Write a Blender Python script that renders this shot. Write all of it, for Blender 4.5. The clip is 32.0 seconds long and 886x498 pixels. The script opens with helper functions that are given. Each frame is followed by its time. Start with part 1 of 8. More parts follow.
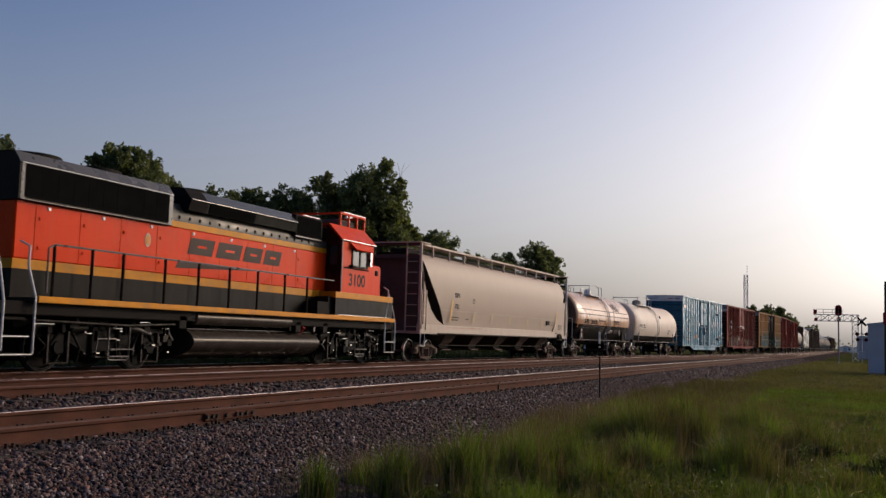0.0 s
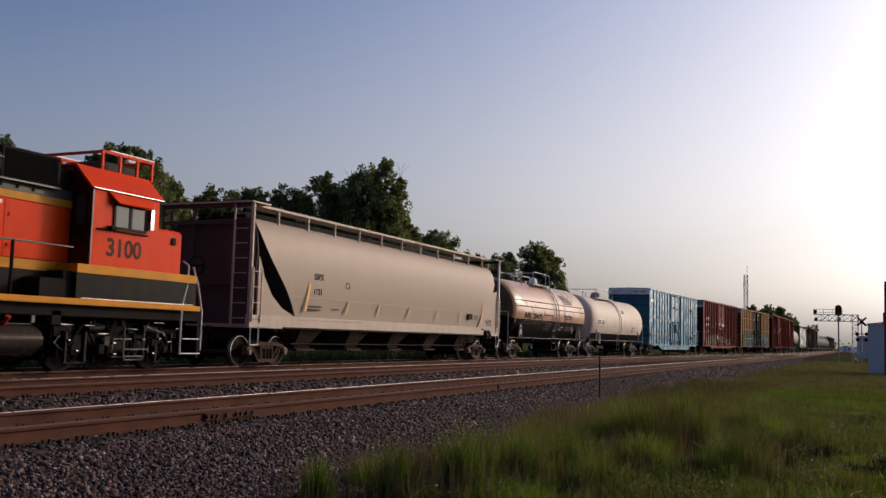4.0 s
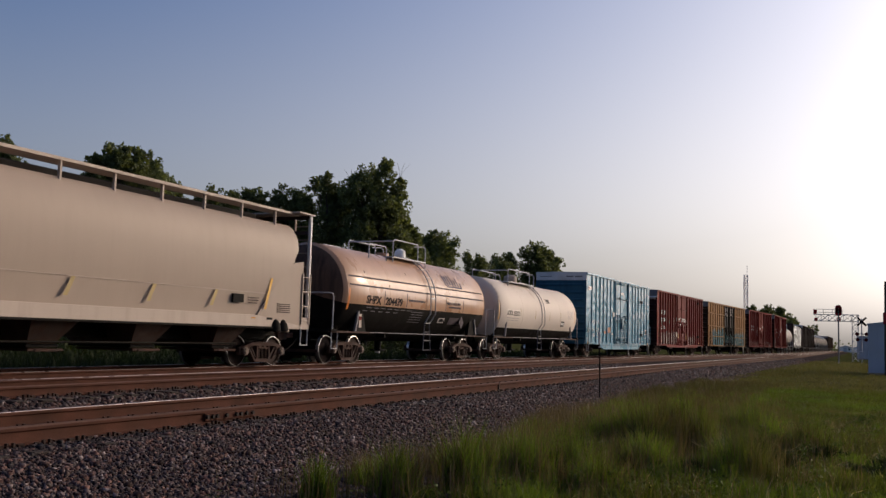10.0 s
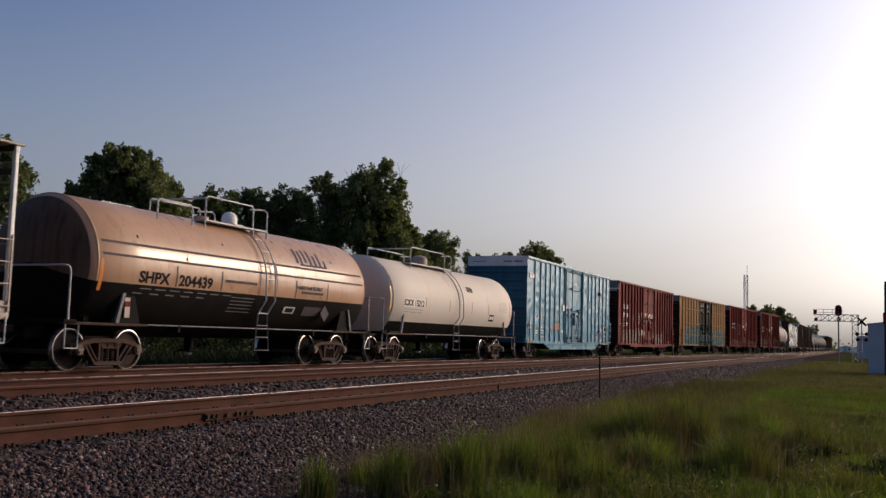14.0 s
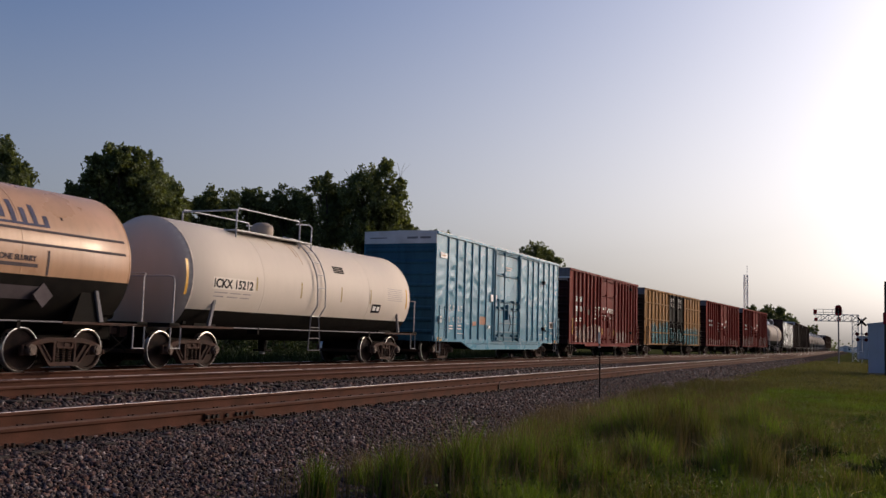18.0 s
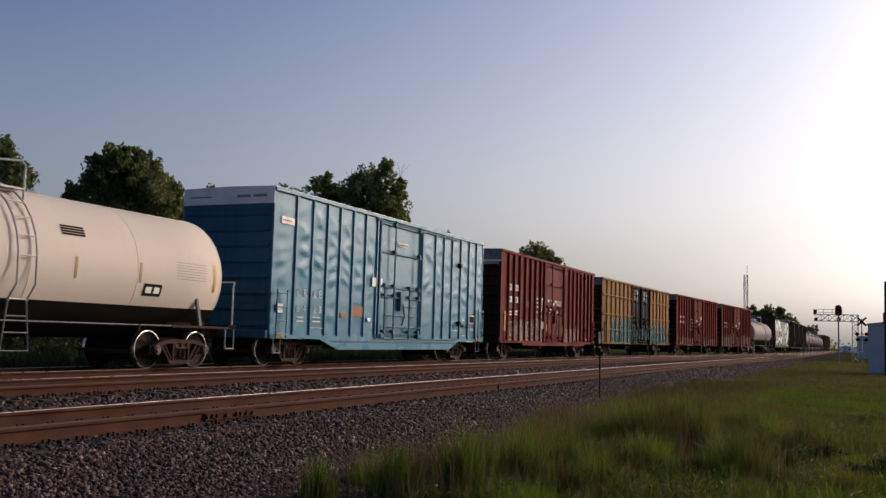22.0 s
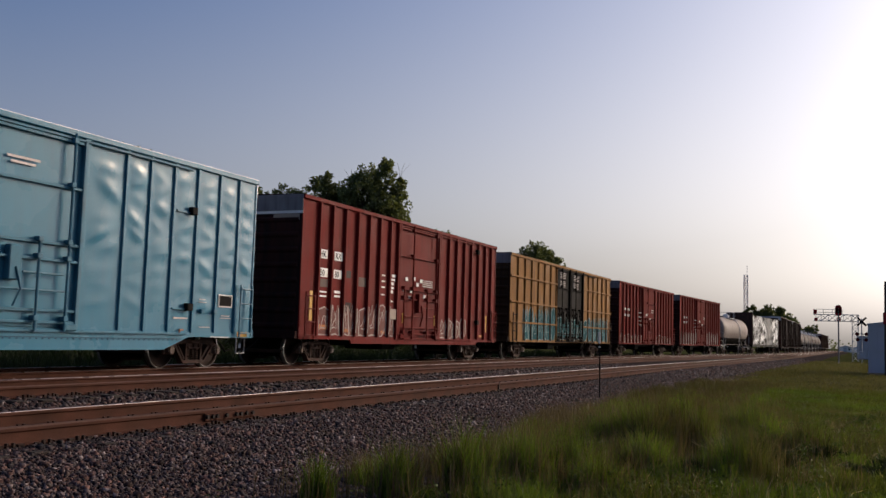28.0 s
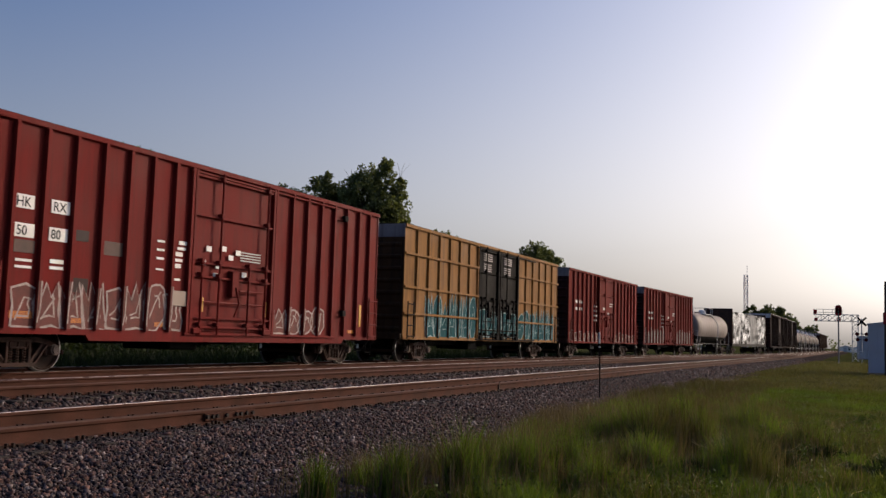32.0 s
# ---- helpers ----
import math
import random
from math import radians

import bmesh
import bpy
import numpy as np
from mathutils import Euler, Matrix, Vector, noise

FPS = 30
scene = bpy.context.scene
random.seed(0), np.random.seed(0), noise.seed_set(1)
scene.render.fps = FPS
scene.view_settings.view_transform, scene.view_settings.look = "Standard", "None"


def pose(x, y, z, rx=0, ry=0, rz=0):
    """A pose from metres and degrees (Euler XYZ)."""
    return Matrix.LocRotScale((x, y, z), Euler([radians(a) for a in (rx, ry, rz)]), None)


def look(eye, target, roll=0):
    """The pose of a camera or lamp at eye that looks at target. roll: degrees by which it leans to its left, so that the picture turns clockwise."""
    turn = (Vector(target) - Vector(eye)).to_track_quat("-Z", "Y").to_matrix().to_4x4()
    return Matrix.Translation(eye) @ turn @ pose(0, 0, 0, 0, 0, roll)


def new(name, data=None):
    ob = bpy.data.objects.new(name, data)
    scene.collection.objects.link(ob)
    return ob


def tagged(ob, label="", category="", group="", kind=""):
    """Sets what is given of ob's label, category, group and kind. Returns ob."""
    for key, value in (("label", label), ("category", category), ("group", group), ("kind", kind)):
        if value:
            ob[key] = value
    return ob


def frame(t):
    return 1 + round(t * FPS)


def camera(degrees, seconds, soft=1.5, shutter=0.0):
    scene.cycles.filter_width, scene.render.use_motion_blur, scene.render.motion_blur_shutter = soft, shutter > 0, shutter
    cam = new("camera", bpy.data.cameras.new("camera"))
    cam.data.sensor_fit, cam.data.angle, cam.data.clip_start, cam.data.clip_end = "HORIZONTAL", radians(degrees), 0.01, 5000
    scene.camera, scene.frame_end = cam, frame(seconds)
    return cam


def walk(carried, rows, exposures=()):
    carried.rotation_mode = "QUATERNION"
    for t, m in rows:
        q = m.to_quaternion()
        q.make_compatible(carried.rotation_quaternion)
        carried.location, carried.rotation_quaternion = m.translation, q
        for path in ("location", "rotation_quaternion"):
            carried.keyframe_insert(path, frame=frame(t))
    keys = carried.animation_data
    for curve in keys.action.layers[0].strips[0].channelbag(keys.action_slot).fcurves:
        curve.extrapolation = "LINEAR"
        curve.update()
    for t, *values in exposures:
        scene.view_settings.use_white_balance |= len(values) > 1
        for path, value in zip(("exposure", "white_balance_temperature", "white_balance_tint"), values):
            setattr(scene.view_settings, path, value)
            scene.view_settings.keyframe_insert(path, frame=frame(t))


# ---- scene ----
cam = camera(50.34, 32.0, soft=1.45, shutter=0.3)
EYE = (0.0, 0.0, 0.961)
VIEW = pose(0, 0, 0, 95.316, 0, 24.129) @ pose(0, 0, 0, 0, 0, 1.684)
PATH = [(0.0, pose(*EYE) @ VIEW), (32.0, pose(*EYE) @ VIEW)]
walk(cam, PATH, exposures=[(0.0, 0.0, 6930.0, 16.0), (28.0, 0.0, 6930.0, 16.0), (31.0, 0.11, 6930.0, 16.0), (32.0, 0.11, 6930.0, 16.0)])

# ---- light ----
SUN_AZ, SUN_EL = 35.0, 20.0     # degrees clockwise from +Y, above the horizon
world = bpy.data.worlds.new("world")
scene.world = world
world.use_nodes = True
wn = world.node_tree.nodes
sky = wn.new("ShaderNodeTexSky")
sky.sky_type = "NISHITA"
sky.sun_disc = False
sky.sun_elevation, sky.sun_rotation = radians(SUN_EL), radians(SUN_AZ)
sky.altitude, sky.air_density, sky.dust_density, sky.ozone_density = 50, 0.85, 4.3, 3.4
wn["Background"].inputs["Strength"].default_value = 0.147
pale = wn.new("ShaderNodeHueSaturation")          # thick summer haze takes colour out of the sky
way = wn.new("ShaderNodeTexCoord")                # most of it low over the horizon
pale.inputs["Hue"].default_value = 0.505
height = wn.new("ShaderNodeSeparateXYZ")
clear = wn.new("ShaderNodeMapRange")
clear.inputs["From Min"].default_value, clear.inputs["From Max"].default_value = 0.0, 0.36
clear.inputs["To Min"].default_value, clear.inputs["To Max"].default_value = 0.20, 0.92
world.node_tree.links.new(way.outputs["Generated"], height.inputs[0])
world.node_tree.links.new(height.outputs["Z"], clear.inputs["Value"])
toward = wn.new("ShaderNodeVectorMath")            # the haze is thickest and brightest towards the sun
toward.operation = "DOT_PRODUCT"
toward.inputs[1].default_value = (math.sin(radians(SUN_AZ)), math.cos(radians(SUN_AZ)), 0.0)
world.node_tree.links.new(way.outputs["Generated"], toward.inputs[0])
bluer = wn.new("ShaderNodeMapRange")
bluer.inputs["From Min"].default_value, bluer.inputs["From Max"].default_value = 0.1, 0.7
bluer.inputs["To Min"].default_value, bluer.inputs["To Max"].default_value = 0.24, -0.04
dimmer = wn.new("ShaderNodeMapRange")
dimmer.inputs["From Min"].default_value, dimmer.inputs["From Max"].default_value = 0.1, 0.7
dimmer.inputs["To Min"].default_value, dimmer.inputs["To Max"].default_value = 0.93, 1.03
both = wn.new("ShaderNodeMath")
world.node_tree.links.new(toward.outputs["Value"], bluer.inputs["Value"])
world.node_tree.links.new(toward.outputs["Value"], dimmer.inputs["Value"])
world.node_tree.links.new(clear.outputs[0], both.inputs[0])
world.node_tree.links.new(bluer.outputs[0], both.inputs[1])
world.node_tree.links.new(both.outputs[0], pale.inputs["Saturation"])
world.node_tree.links.new(dimmer.outputs[0], pale.inputs["Value"])
world.node_tree.links.new(sky.outputs[0], pale.inputs["Color"])
world.node_tree.links.new(pale.outputs[0], wn["Background"].inputs["Color"])
sun = new("sun", bpy.data.lights.new("sun", "SUN"))
sun.data.energy, sun.data.angle, sun.data.color = 1.9, radians(1.5), (1.0, 0.80, 0.58)
sun_dir = Vector((math.sin(radians(SUN_AZ)) * math.cos(radians(SUN_EL)), math.cos(radians(SUN_AZ)) * math.cos(radians(SUN_EL)), math.sin(radians(SUN_EL))))
sun.matrix_basis = look((0, 0, 50), Vector((0, 0, 50)) - sun_dir)

# ---- plan: the line of the tracks ----
TRAIN_X = -16.41           # centre of the train's track
BEND0, BEND1, BEND = 48.35, 82.23, 0.001025


STRAIGHT0, STRAIGHT1 = 122.8, 140.8    # farther on the line runs straight again


def slope(y):
    top = 2 * BEND * (BEND1 - BEND0)
    if y > BEND1:
        return top * min(1.0, max(0.0, (STRAIGHT1 - y) / (STRAIGHT1 - STRAIGHT0)))
    return max(0.0, 2 * BEND * (y - BEND0))


def lat(y):
    """Sideways shift of the tracks where they bend to the right."""
    if y < BEND0:
        return 0.0
    if y < BEND1:
        return BEND * (y - BEND0) ** 2
    top = 2 * BEND * (BEND1 - BEND0)
    u = min(max(y - STRAIGHT0, 0.0), STRAIGHT1 - STRAIGHT0)
    return BEND * (BEND1 - BEND0) ** 2 + top * (min(y, STRAIGHT0) - BEND1) + top * u - top * u * u / 2 / (STRAIGHT1 - STRAIGHT0)


def joins(y):
    """How far the near track has run together with the middle one, 0 to 1."""
    u = min(1.0, max(0.0, (y - 55) / 95))
    return u * u * (3 - 2 * u)


def shift(q, y):
    """Sideways shift of the ground and the bed at q; the near side follows the near track."""
    near = 1.0 if -11.0 < q < -4.5 else max(0.0, (q + 12) if q <= -11.0 else -q / 4.5)
    return lat(y) - 3.64 * joins(y) * min(1.0, near)


def shifts(q, y):
    return np.array([shift(a, b) for a, b in zip(q, y)])


def rolled(t):
    """Metres the train has gone by t seconds."""
    u = t / 32
    return t * (2.6362 - 0.0669 * u + 0.2297 * u * u - 0.1009 * u ** 3)


# ---- materials ----
def mat(name, color, rough=0.6, metal=0.0, vary=0.15, scale=3.0, grain=60.0, bump=0.15, dirt=None, dirt_amount=0.35, streak=False, coat=0.0, spec=0.22, rough_vary=0.12, island=False, each=0.0, other=None):
    """A painted or raw surface with colour change at two scales, dirt patches and fine relief."""
    m = bpy.data.materials.new(name)
    m.use_nodes = True
    nt = m.node_tree
    n, ln = nt.nodes, nt.links.new
    b = n["Principled BSDF"]
    co = n.new("ShaderNodeTexCoord")
    mp = n.new("ShaderNodeMapping")
    ln(co.outputs["Object"], mp.inputs["Vector"])
    big = n.new("ShaderNodeTexNoise")
    big.inputs["Scale"].default_value, big.inputs["Detail"].default_value = scale, 6
    ln(mp.outputs[0], big.inputs["Vector"])
    fine = n.new("ShaderNodeTexNoise")
    fine.inputs["Scale"].default_value, fine.inputs["Detail"].default_value = grain, 4
    ln(co.outputs["Object"], fine.inputs["Vector"])
    ramp = n.new("ShaderNodeMapRange")
    ramp.inputs["From Min"].default_value, ramp.inputs["From Max"].default_value = 0.3, 0.7
    ramp.inputs["To Min"].default_value, ramp.inputs["To Max"].default_value = 1 - vary, 1 + vary
    ln(big.outputs["Fac"], ramp.inputs["Value"])
    ramp2 = n.new("ShaderNodeMapRange")
    ramp2.inputs["From Min"].default_value, ramp2.inputs["From Max"].default_value = 0.3, 0.7
    ramp2.inputs["To Min"].default_value, ramp2.inputs["To Max"].default_value = 1 - vary * 0.6, 1 + vary * 0.6
    ln(fine.outputs["Fac"], ramp2.inputs["Value"])
    mul = n.new("ShaderNodeMath")
    mul.operation = "MULTIPLY"
    ln(ramp.outputs[0], mul.inputs[0])
    ln(ramp2.outputs[0], mul.inputs[1])
    level = mul.outputs[0]
    if island or each:
        mul2 = n.new("ShaderNodeMath")
        mul2.operation = "MULTIPLY"
        r3 = n.new("ShaderNodeMapRange")
        amt = each if each else 0.4
        r3.inputs["To Min"].default_value, r3.inputs["To Max"].default_value = 1 - amt, 1 + amt
        if island:
            ln(n.new("ShaderNodeNewGeometry").outputs["Random Per Island"], r3.inputs["Value"])
        else:
            ln(n.new("ShaderNodeObjectInfo").outputs["Random"], r3.inputs["Value"])
        ln(level, mul2.inputs[0])
        ln(r3.outputs[0], mul2.inputs[1])
        level = mul2.outputs[0]
    sc = n.new("ShaderNodeVectorMath")
    sc.operation = "SCALE"
    sc.inputs[0].default_value = color
    ln(level, sc.inputs["Scale"])
    if other:                                        # every second piece or so is of another stone
        pick = n.new("ShaderNodeMath")
        pick.operation = "MULTIPLY"
        ln(n.new("ShaderNodeNewGeometry").outputs["Random Per Island"], pick.inputs[0])
        pick.inputs[1].default_value = 17.3
        part_of = n.new("ShaderNodeMath")
        part_of.operation = "FRACT"
        ln(pick.outputs[0], part_of.inputs[0])
        kind_of = n.new("ShaderNodeValToRGB")
        kind_of.color_ramp.elements[0].color = (*color, 1)
        kind_of.color_ramp.elements[1].color = (*other[1], 1)
        kind_of.color_ramp.elements[1].position = 0.93
        kind_of.color_ramp.elements.new(0.42).color = (*color, 1)
        kind_of.color_ramp.elements.new(0.52).color = (*other[0], 1)
        kind_of.color_ramp.elements.new(0.86).color = (*other[0], 1)
        ln(part_of.outputs[0], kind_of.inputs[0])
        ln(kind_of.outputs[0], sc.inputs[0])
    out = sc.outputs[0]
    if dirt:
        dn = n.new("ShaderNodeTexNoise")
        dn.inputs["Scale"].default_value, dn.inputs["Detail"].default_value = (2.2, 8) if streak else (scale * 0.8, 8)
        dm = n.new("ShaderNodeMapping")
        dm.inputs["Location"].default_value = (7.3, 2.1, 4.4)
        dm.inputs["Scale"].default_value = (2.5, 2.5, 0.22) if streak else (1, 1, 1)
        ln(co.outputs["Object"], dm.inputs["Vector"])
        ln(dm.outputs[0], dn.inputs["Vector"])
        dr = n.new("ShaderNodeMapRange")
        dr.inputs["From Min"].default_value, dr.inputs["From Max"].default_value = 0.45, 0.75
        dr.inputs["To Min"].default_value, dr.inputs["To Max"].default_value = 0.0, dirt_amount * 2
        ln(dn.outputs["Fac"], dr.inputs["Value"])
        mix = n.new("ShaderNodeMix")
        mix.data_type = "RGBA"
        ln(dr.outputs[0], mix.inputs["Factor"])
        ln(out, mix.inputs["A"])
        mix.inputs["B"].default_value = (*dirt, 1)
        out = mix.outputs["Result"]
    ln(out, b.inputs["Base Color"])
    rr = n.new("ShaderNodeMapRange")
    rr.inputs["From Min"].default_value, rr.inputs["From Max"].default_value = 0.3, 0.7
    rr.inputs["To Min"].default_value, rr.inputs["To Max"].default_value = max(0.05, rough - rough_vary), min(1, rough + rough_vary)
    ln(big.outputs["Fac"], rr.inputs["Value"])
    ln(rr.outputs[0], b.inputs["Roughness"])
    b.inputs["Metallic"].default_value = metal
    b.inputs["Specular IOR Level"].default_value = spec
    b.inputs["Coat Weight"].default_value = coat
    if bump:
        bp = n.new("ShaderNodeBump")
        bp.inputs["Strength"].default_value, bp.inputs["Distance"].default_value = bump, 0.01
        ln(fine.outputs["Fac"], bp.inputs["Height"])
        ln(bp.outputs[0], b.inputs["Normal"])
    return m


M_SIGNRED = mat("red_lamp_housing", (0.30, 0.02, 0.02), 0.5, vary=0.1)
M_ORANGE = mat("orange_paint", (0.54, 0.036, 0.003), 0.34, spec=0.05, vary=0.08, scale=1.2, bump=0.04, dirt=(0.50, 0.065, 0.015), dirt_amount=0.2, streak=True)
M_GREEN = mat("dark_green_paint", (0.0085, 0.0075, 0.0062), 0.40, spec=0.04, vary=0.2, bump=0.04, dirt=(0.018, 0.014, 0.011), dirt_amount=0.3, streak=True)
M_SHOULDER = mat("faded_grey_roof_shoulder", (0.042, 0.039, 0.038), 0.30, spec=0.35, vary=0.15, scale=2, bump=0.03, dirt=(0.04, 0.036, 0.033), dirt_amount=0.3)
M_UPPER = mat("weathered_grey_green_hood", (0.046, 0.045, 0.041), 0.45, spec=0.12, vary=0.2, scale=2, bump=0.04, dirt=(0.035, 0.030, 0.026), dirt_amount=0.3, streak=True)
M_YELLOW = mat("yellow_paint", (0.47, 0.190, 0.008), 0.40, spec=0.08, vary=0.08, bump=0.04, dirt=(0.25, 0.13, 0.04), dirt_amount=0.3)
M_BLACK = mat("black_paint", (0.0105, 0.0092, 0.0085), 0.65, spec=0.03, vary=0.3, bump=0.1, dirt=(0.015, 0.012, 0.010), dirt_amount=0.4)
M_GRILLE = mat("radiator_mesh", (0.006, 0.006, 0.006), 0.9, spec=0.0, vary=0.2, grain=140, bump=0.5)
M_STEEL = mat("worn_steel", (0.50, 0.48, 0.46), 0.32, metal=1.0, vary=0.1, bump=0.05)
M_CHROME = mat("pale_grey_rail", (0.42, 0.41, 0.41), 0.4, vary=0.1, bump=0.02)
M_GLASS = mat("cab_window_glass", (0.03, 0.032, 0.034), 0.12, vary=0.02, bump=0.0, spec=0.25, rough_vary=0.02)
M_HOPPER = mat("light_grey_hopper_paint", (0.314, 0.248, 0.202), 0.50, spec=0.11, rough_vary=0.02, vary=0.03, scale=0.7, bump=0.01, dirt=(0.27, 0.215, 0.175), dirt_amount=0.14, streak=True)
M_SILL = mat("pale_sill_paint", (0.395, 0.325, 0.275), 0.55, spec=0.12, vary=0.05, scale=1.0, bump=0.01, dirt=(0.28, 0.23, 0.19), dirt_amount=0.2, streak=True)
# hopper ends painted dark in place of the shade on them
M_HOPPER_END = mat("shade_dark_hopper_end", (0.056, 0.043, 0.041), 0.7, spec=0.06, vary=0.15, scale=1.5, dirt=(0.06, 0.045, 0.04), dirt_amount=0.5, streak=True)
M_TANK1 = mat("tan_tank_paint", (0.400, 0.235, 0.147), 0.29, spec=0.26, rough_vary=0.03, vary=0.05, scale=0.8, bump=0.0, dirt=(0.23, 0.145, 0.088), dirt_amount=0.16, streak=True)
# head turned from the sun: shade put into the paint with the grime
M_TANKHEAD = mat("shaded_grimy_tank_head", (0.122, 0.072, 0.051), 0.6, spec=0.1, vary=0.15, scale=1.2, bump=0.03, dirt=(0.035, 0.024, 0.02), dirt_amount=0.4, streak=True)
M_TANK2 = mat("cream_tank_paint", (0.565, 0.490, 0.425), 0.60, spec=0.12, vary=0.03, scale=0.8, bump=0.01, dirt=(0.50, 0.44, 0.37), dirt_amount=0.12, streak=True)
M_BLUE = mat("light_blue_boxcar_paint", (0.036, 0.168, 0.252), 0.27, spec=0.19, rough_vary=0.03, vary=0.07, scale=0.8, bump=0.03, dirt=(0.045, 0.145, 0.210), dirt_amount=0.25, streak=True)
# end paint darker than the blue of the sides
M_BLUEEND = mat("darker_blue_boxcar_end", (0.020, 0.082, 0.132), 0.55, spec=0.1, vary=0.12, scale=1.2, bump=0.03, dirt=(0.015, 0.055, 0.090), dirt_amount=0.35, streak=True)
M_BLUEGEAR = mat("blue_hardware_paint", (0.040, 0.155, 0.225), 0.5, spec=0.15, vary=0.12, scale=3, bump=0.05, dirt=(0.04, 0.09, 0.12), dirt_amount=0.3)
M_GALV = mat("galvanised_sheet", (0.50, 0.50, 0.52), 0.45, metal=0.3, vary=0.12, scale=2, bump=0.05, dirt=(0.35, 0.33, 0.33), dirt_amount=0.3)
M_GREYBAND = mat("grey_end_band", (0.17, 0.165, 0.18), 0.6, spec=0.1, vary=0.12, scale=2, bump=0.03, dirt=(0.10, 0.09, 0.09), dirt_amount=0.4, streak=True)
M_RED = mat("oxide_red_boxcar_paint", (0.146, 0.0168, 0.0145), 0.6, spec=0.04, vary=0.09, scale=0.9, bump=0.05, dirt=(0.085, 0.018, 0.015), dirt_amount=0.35, streak=True)
M_RED2 = mat("faded_red_boxcar_paint", (0.148, 0.0215, 0.018), 0.7, spec=0.02, vary=0.10, scale=0.9, bump=0.05, dirt=(0.085, 0.030, 0.024), dirt_amount=0.35, streak=True)
M_OCHRE = mat("ochre_boxcar_paint", (0.250, 0.124, 0.042), 0.65, spec=0.04, vary=0.09, scale=0.9, bump=0.05, dirt=(0.115, 0.060, 0.030), dirt_amount=0.45, streak=True)
# end and roof paint darker than the red of the sides
M_DARKEND = mat("dark_red_boxcar_end", (0.038, 0.0145, 0.013), 0.75, spec=0.05, vary=0.2, scale=1.5, dirt=(0.02, 0.012, 0.012), dirt_amount=0.5, streak=True)
M_TRUCK = mat("rusty_cast_truck", (0.056, 0.030, 0.0235), 0.8, spec=0.12, vary=0.3, scale=4, bump=0.3, dirt=(0.03, 0.022, 0.02), dirt_amount=0.5)
M_CAP = mat("dusty_grey_bearing_cap", (0.12, 0.085, 0.07), 0.6, spec=0.2, vary=0.3, scale=6, bump=0.1)
M_SPRING = mat("dark_coil_spring", (0.032, 0.018, 0.014), 0.8, spec=0.1, vary=0.3, scale=6, bump=0.1)
M_WHEEL = mat("brown_wheel_plate", (0.026, 0.0145, 0.0115), 0.75, spec=0.1, vary=0.3, scale=5, bump=0.2, dirt=(0.012, 0.009, 0.008), dirt_amount=0.5)
M_RIM = mat("wheel_rim_worn", (0.48, 0.45, 0.43), 0.35, metal=0.9, vary=0.2, scale=6, bump=0.05)
M_RAIL = mat("rusted_rail_side", (0.064, 0.028, 0.0195), 0.85, spec=0.04, vary=0.2, scale=2.5, bump=0.25, dirt=(0.036, 0.017, 0.012), dirt_amount=0.4)
M_RAILTOP = mat("worn_rail_top", (0.085, 0.050, 0.040), 0.8, spec=0.05, vary=0.12, scale=3, bump=0.03)
M_RAILSHINE = mat("polished_gauge_corner", (0.26, 0.22, 0.21), 0.33, metal=1.0, vary=0.15, scale=3, bump=0.03)
M_GLOSS = mat("oily_black_tank_paint", (0.036, 0.0285, 0.025), 0.24, vary=0.25, scale=2, bump=0.06, dirt=(0.022, 0.016, 0.013), dirt_amount=0.4, streak=True, spec=0.04, rough_vary=0.06)
M_GLOSSEDGE = mat("glossy_dark_green_paint", (0.03, 0.03, 0.028), 0.22, spec=0.35, vary=0.2, bump=0.05, rough_vary=0.05)
M_GRIME = mat("oily_black_iron", (0.004, 0.0035, 0.003), 0.45, vary=0.3, scale=5, bump=0.3, dirt=(0.009, 0.0065, 0.0055), dirt_amount=0.3, spec=0.03)
M_JAW = mat("dusty_brown_casting", (0.014, 0.009, 0.007), 0.6, spec=0.15, vary=0.3, scale=5, bump=0.2)
M_DARKSTEEL = mat("dark_handrail_steel", (0.065, 0.060, 0.058), 0.35, metal=0.6, vary=0.1, bump=0.02)
M_TIE = mat("creosoted_tie", (0.036, 0.027, 0.022), 0.9, vary=0.3, scale=6, bump=0.6, each=0.3)
M_BED = mat("ballast_bed", (0.050, 0.040, 0.038), 0.97, spec=0.0, vary=0.45, scale=9, grain=26, bump=1.0, dirt=(0.034, 0.029, 0.028), dirt_amount=0.5)
M_STONE = mat("crushed_stone", (0.049, 0.0355, 0.0355), 0.75, spec=0.2, each=0.75, vary=0.25, scale=12, bump=0.4, island=True, other=((0.078, 0.041, 0.034), (0.16, 0.13, 0.125)))
M_PATCH = mat("bare_primer_patch", (0.26, 0.12, 0.07), 0.7, vary=0.2, scale=5, bump=0.1)
M_DARKSTONE = mat("near_black_stone", (0.012, 0.009, 0.009), 0.6, spec=0.15, vary=0.3, scale=12, bump=0.3, island=True, each=0.6)
M_WHITE = mat("white_paint", (0.75, 0.74, 0.71), 0.5, vary=0.06, bump=0.02, dirt=(0.5, 0.47, 0.43), dirt_amount=0.25)
M_FADED = mat("faded_white_lettering", (0.55, 0.50, 0.47), 0.6, vary=0.2, scale=6, bump=0.02)
M_LETTER = mat("black_lettering", (0.012, 0.012, 0.014), 0.7, spec=0.06, vary=0.1, bump=0.0)
M_REFLECT = mat("yellow_reflective_tape", (0.52, 0.28, 0.04), 0.4, vary=0.1, bump=0.0)
M_FAINTTAPE = mat("faded_yellow_tape", (0.33, 0.24, 0.10), 0.5, vary=0.15, bump=0.0)
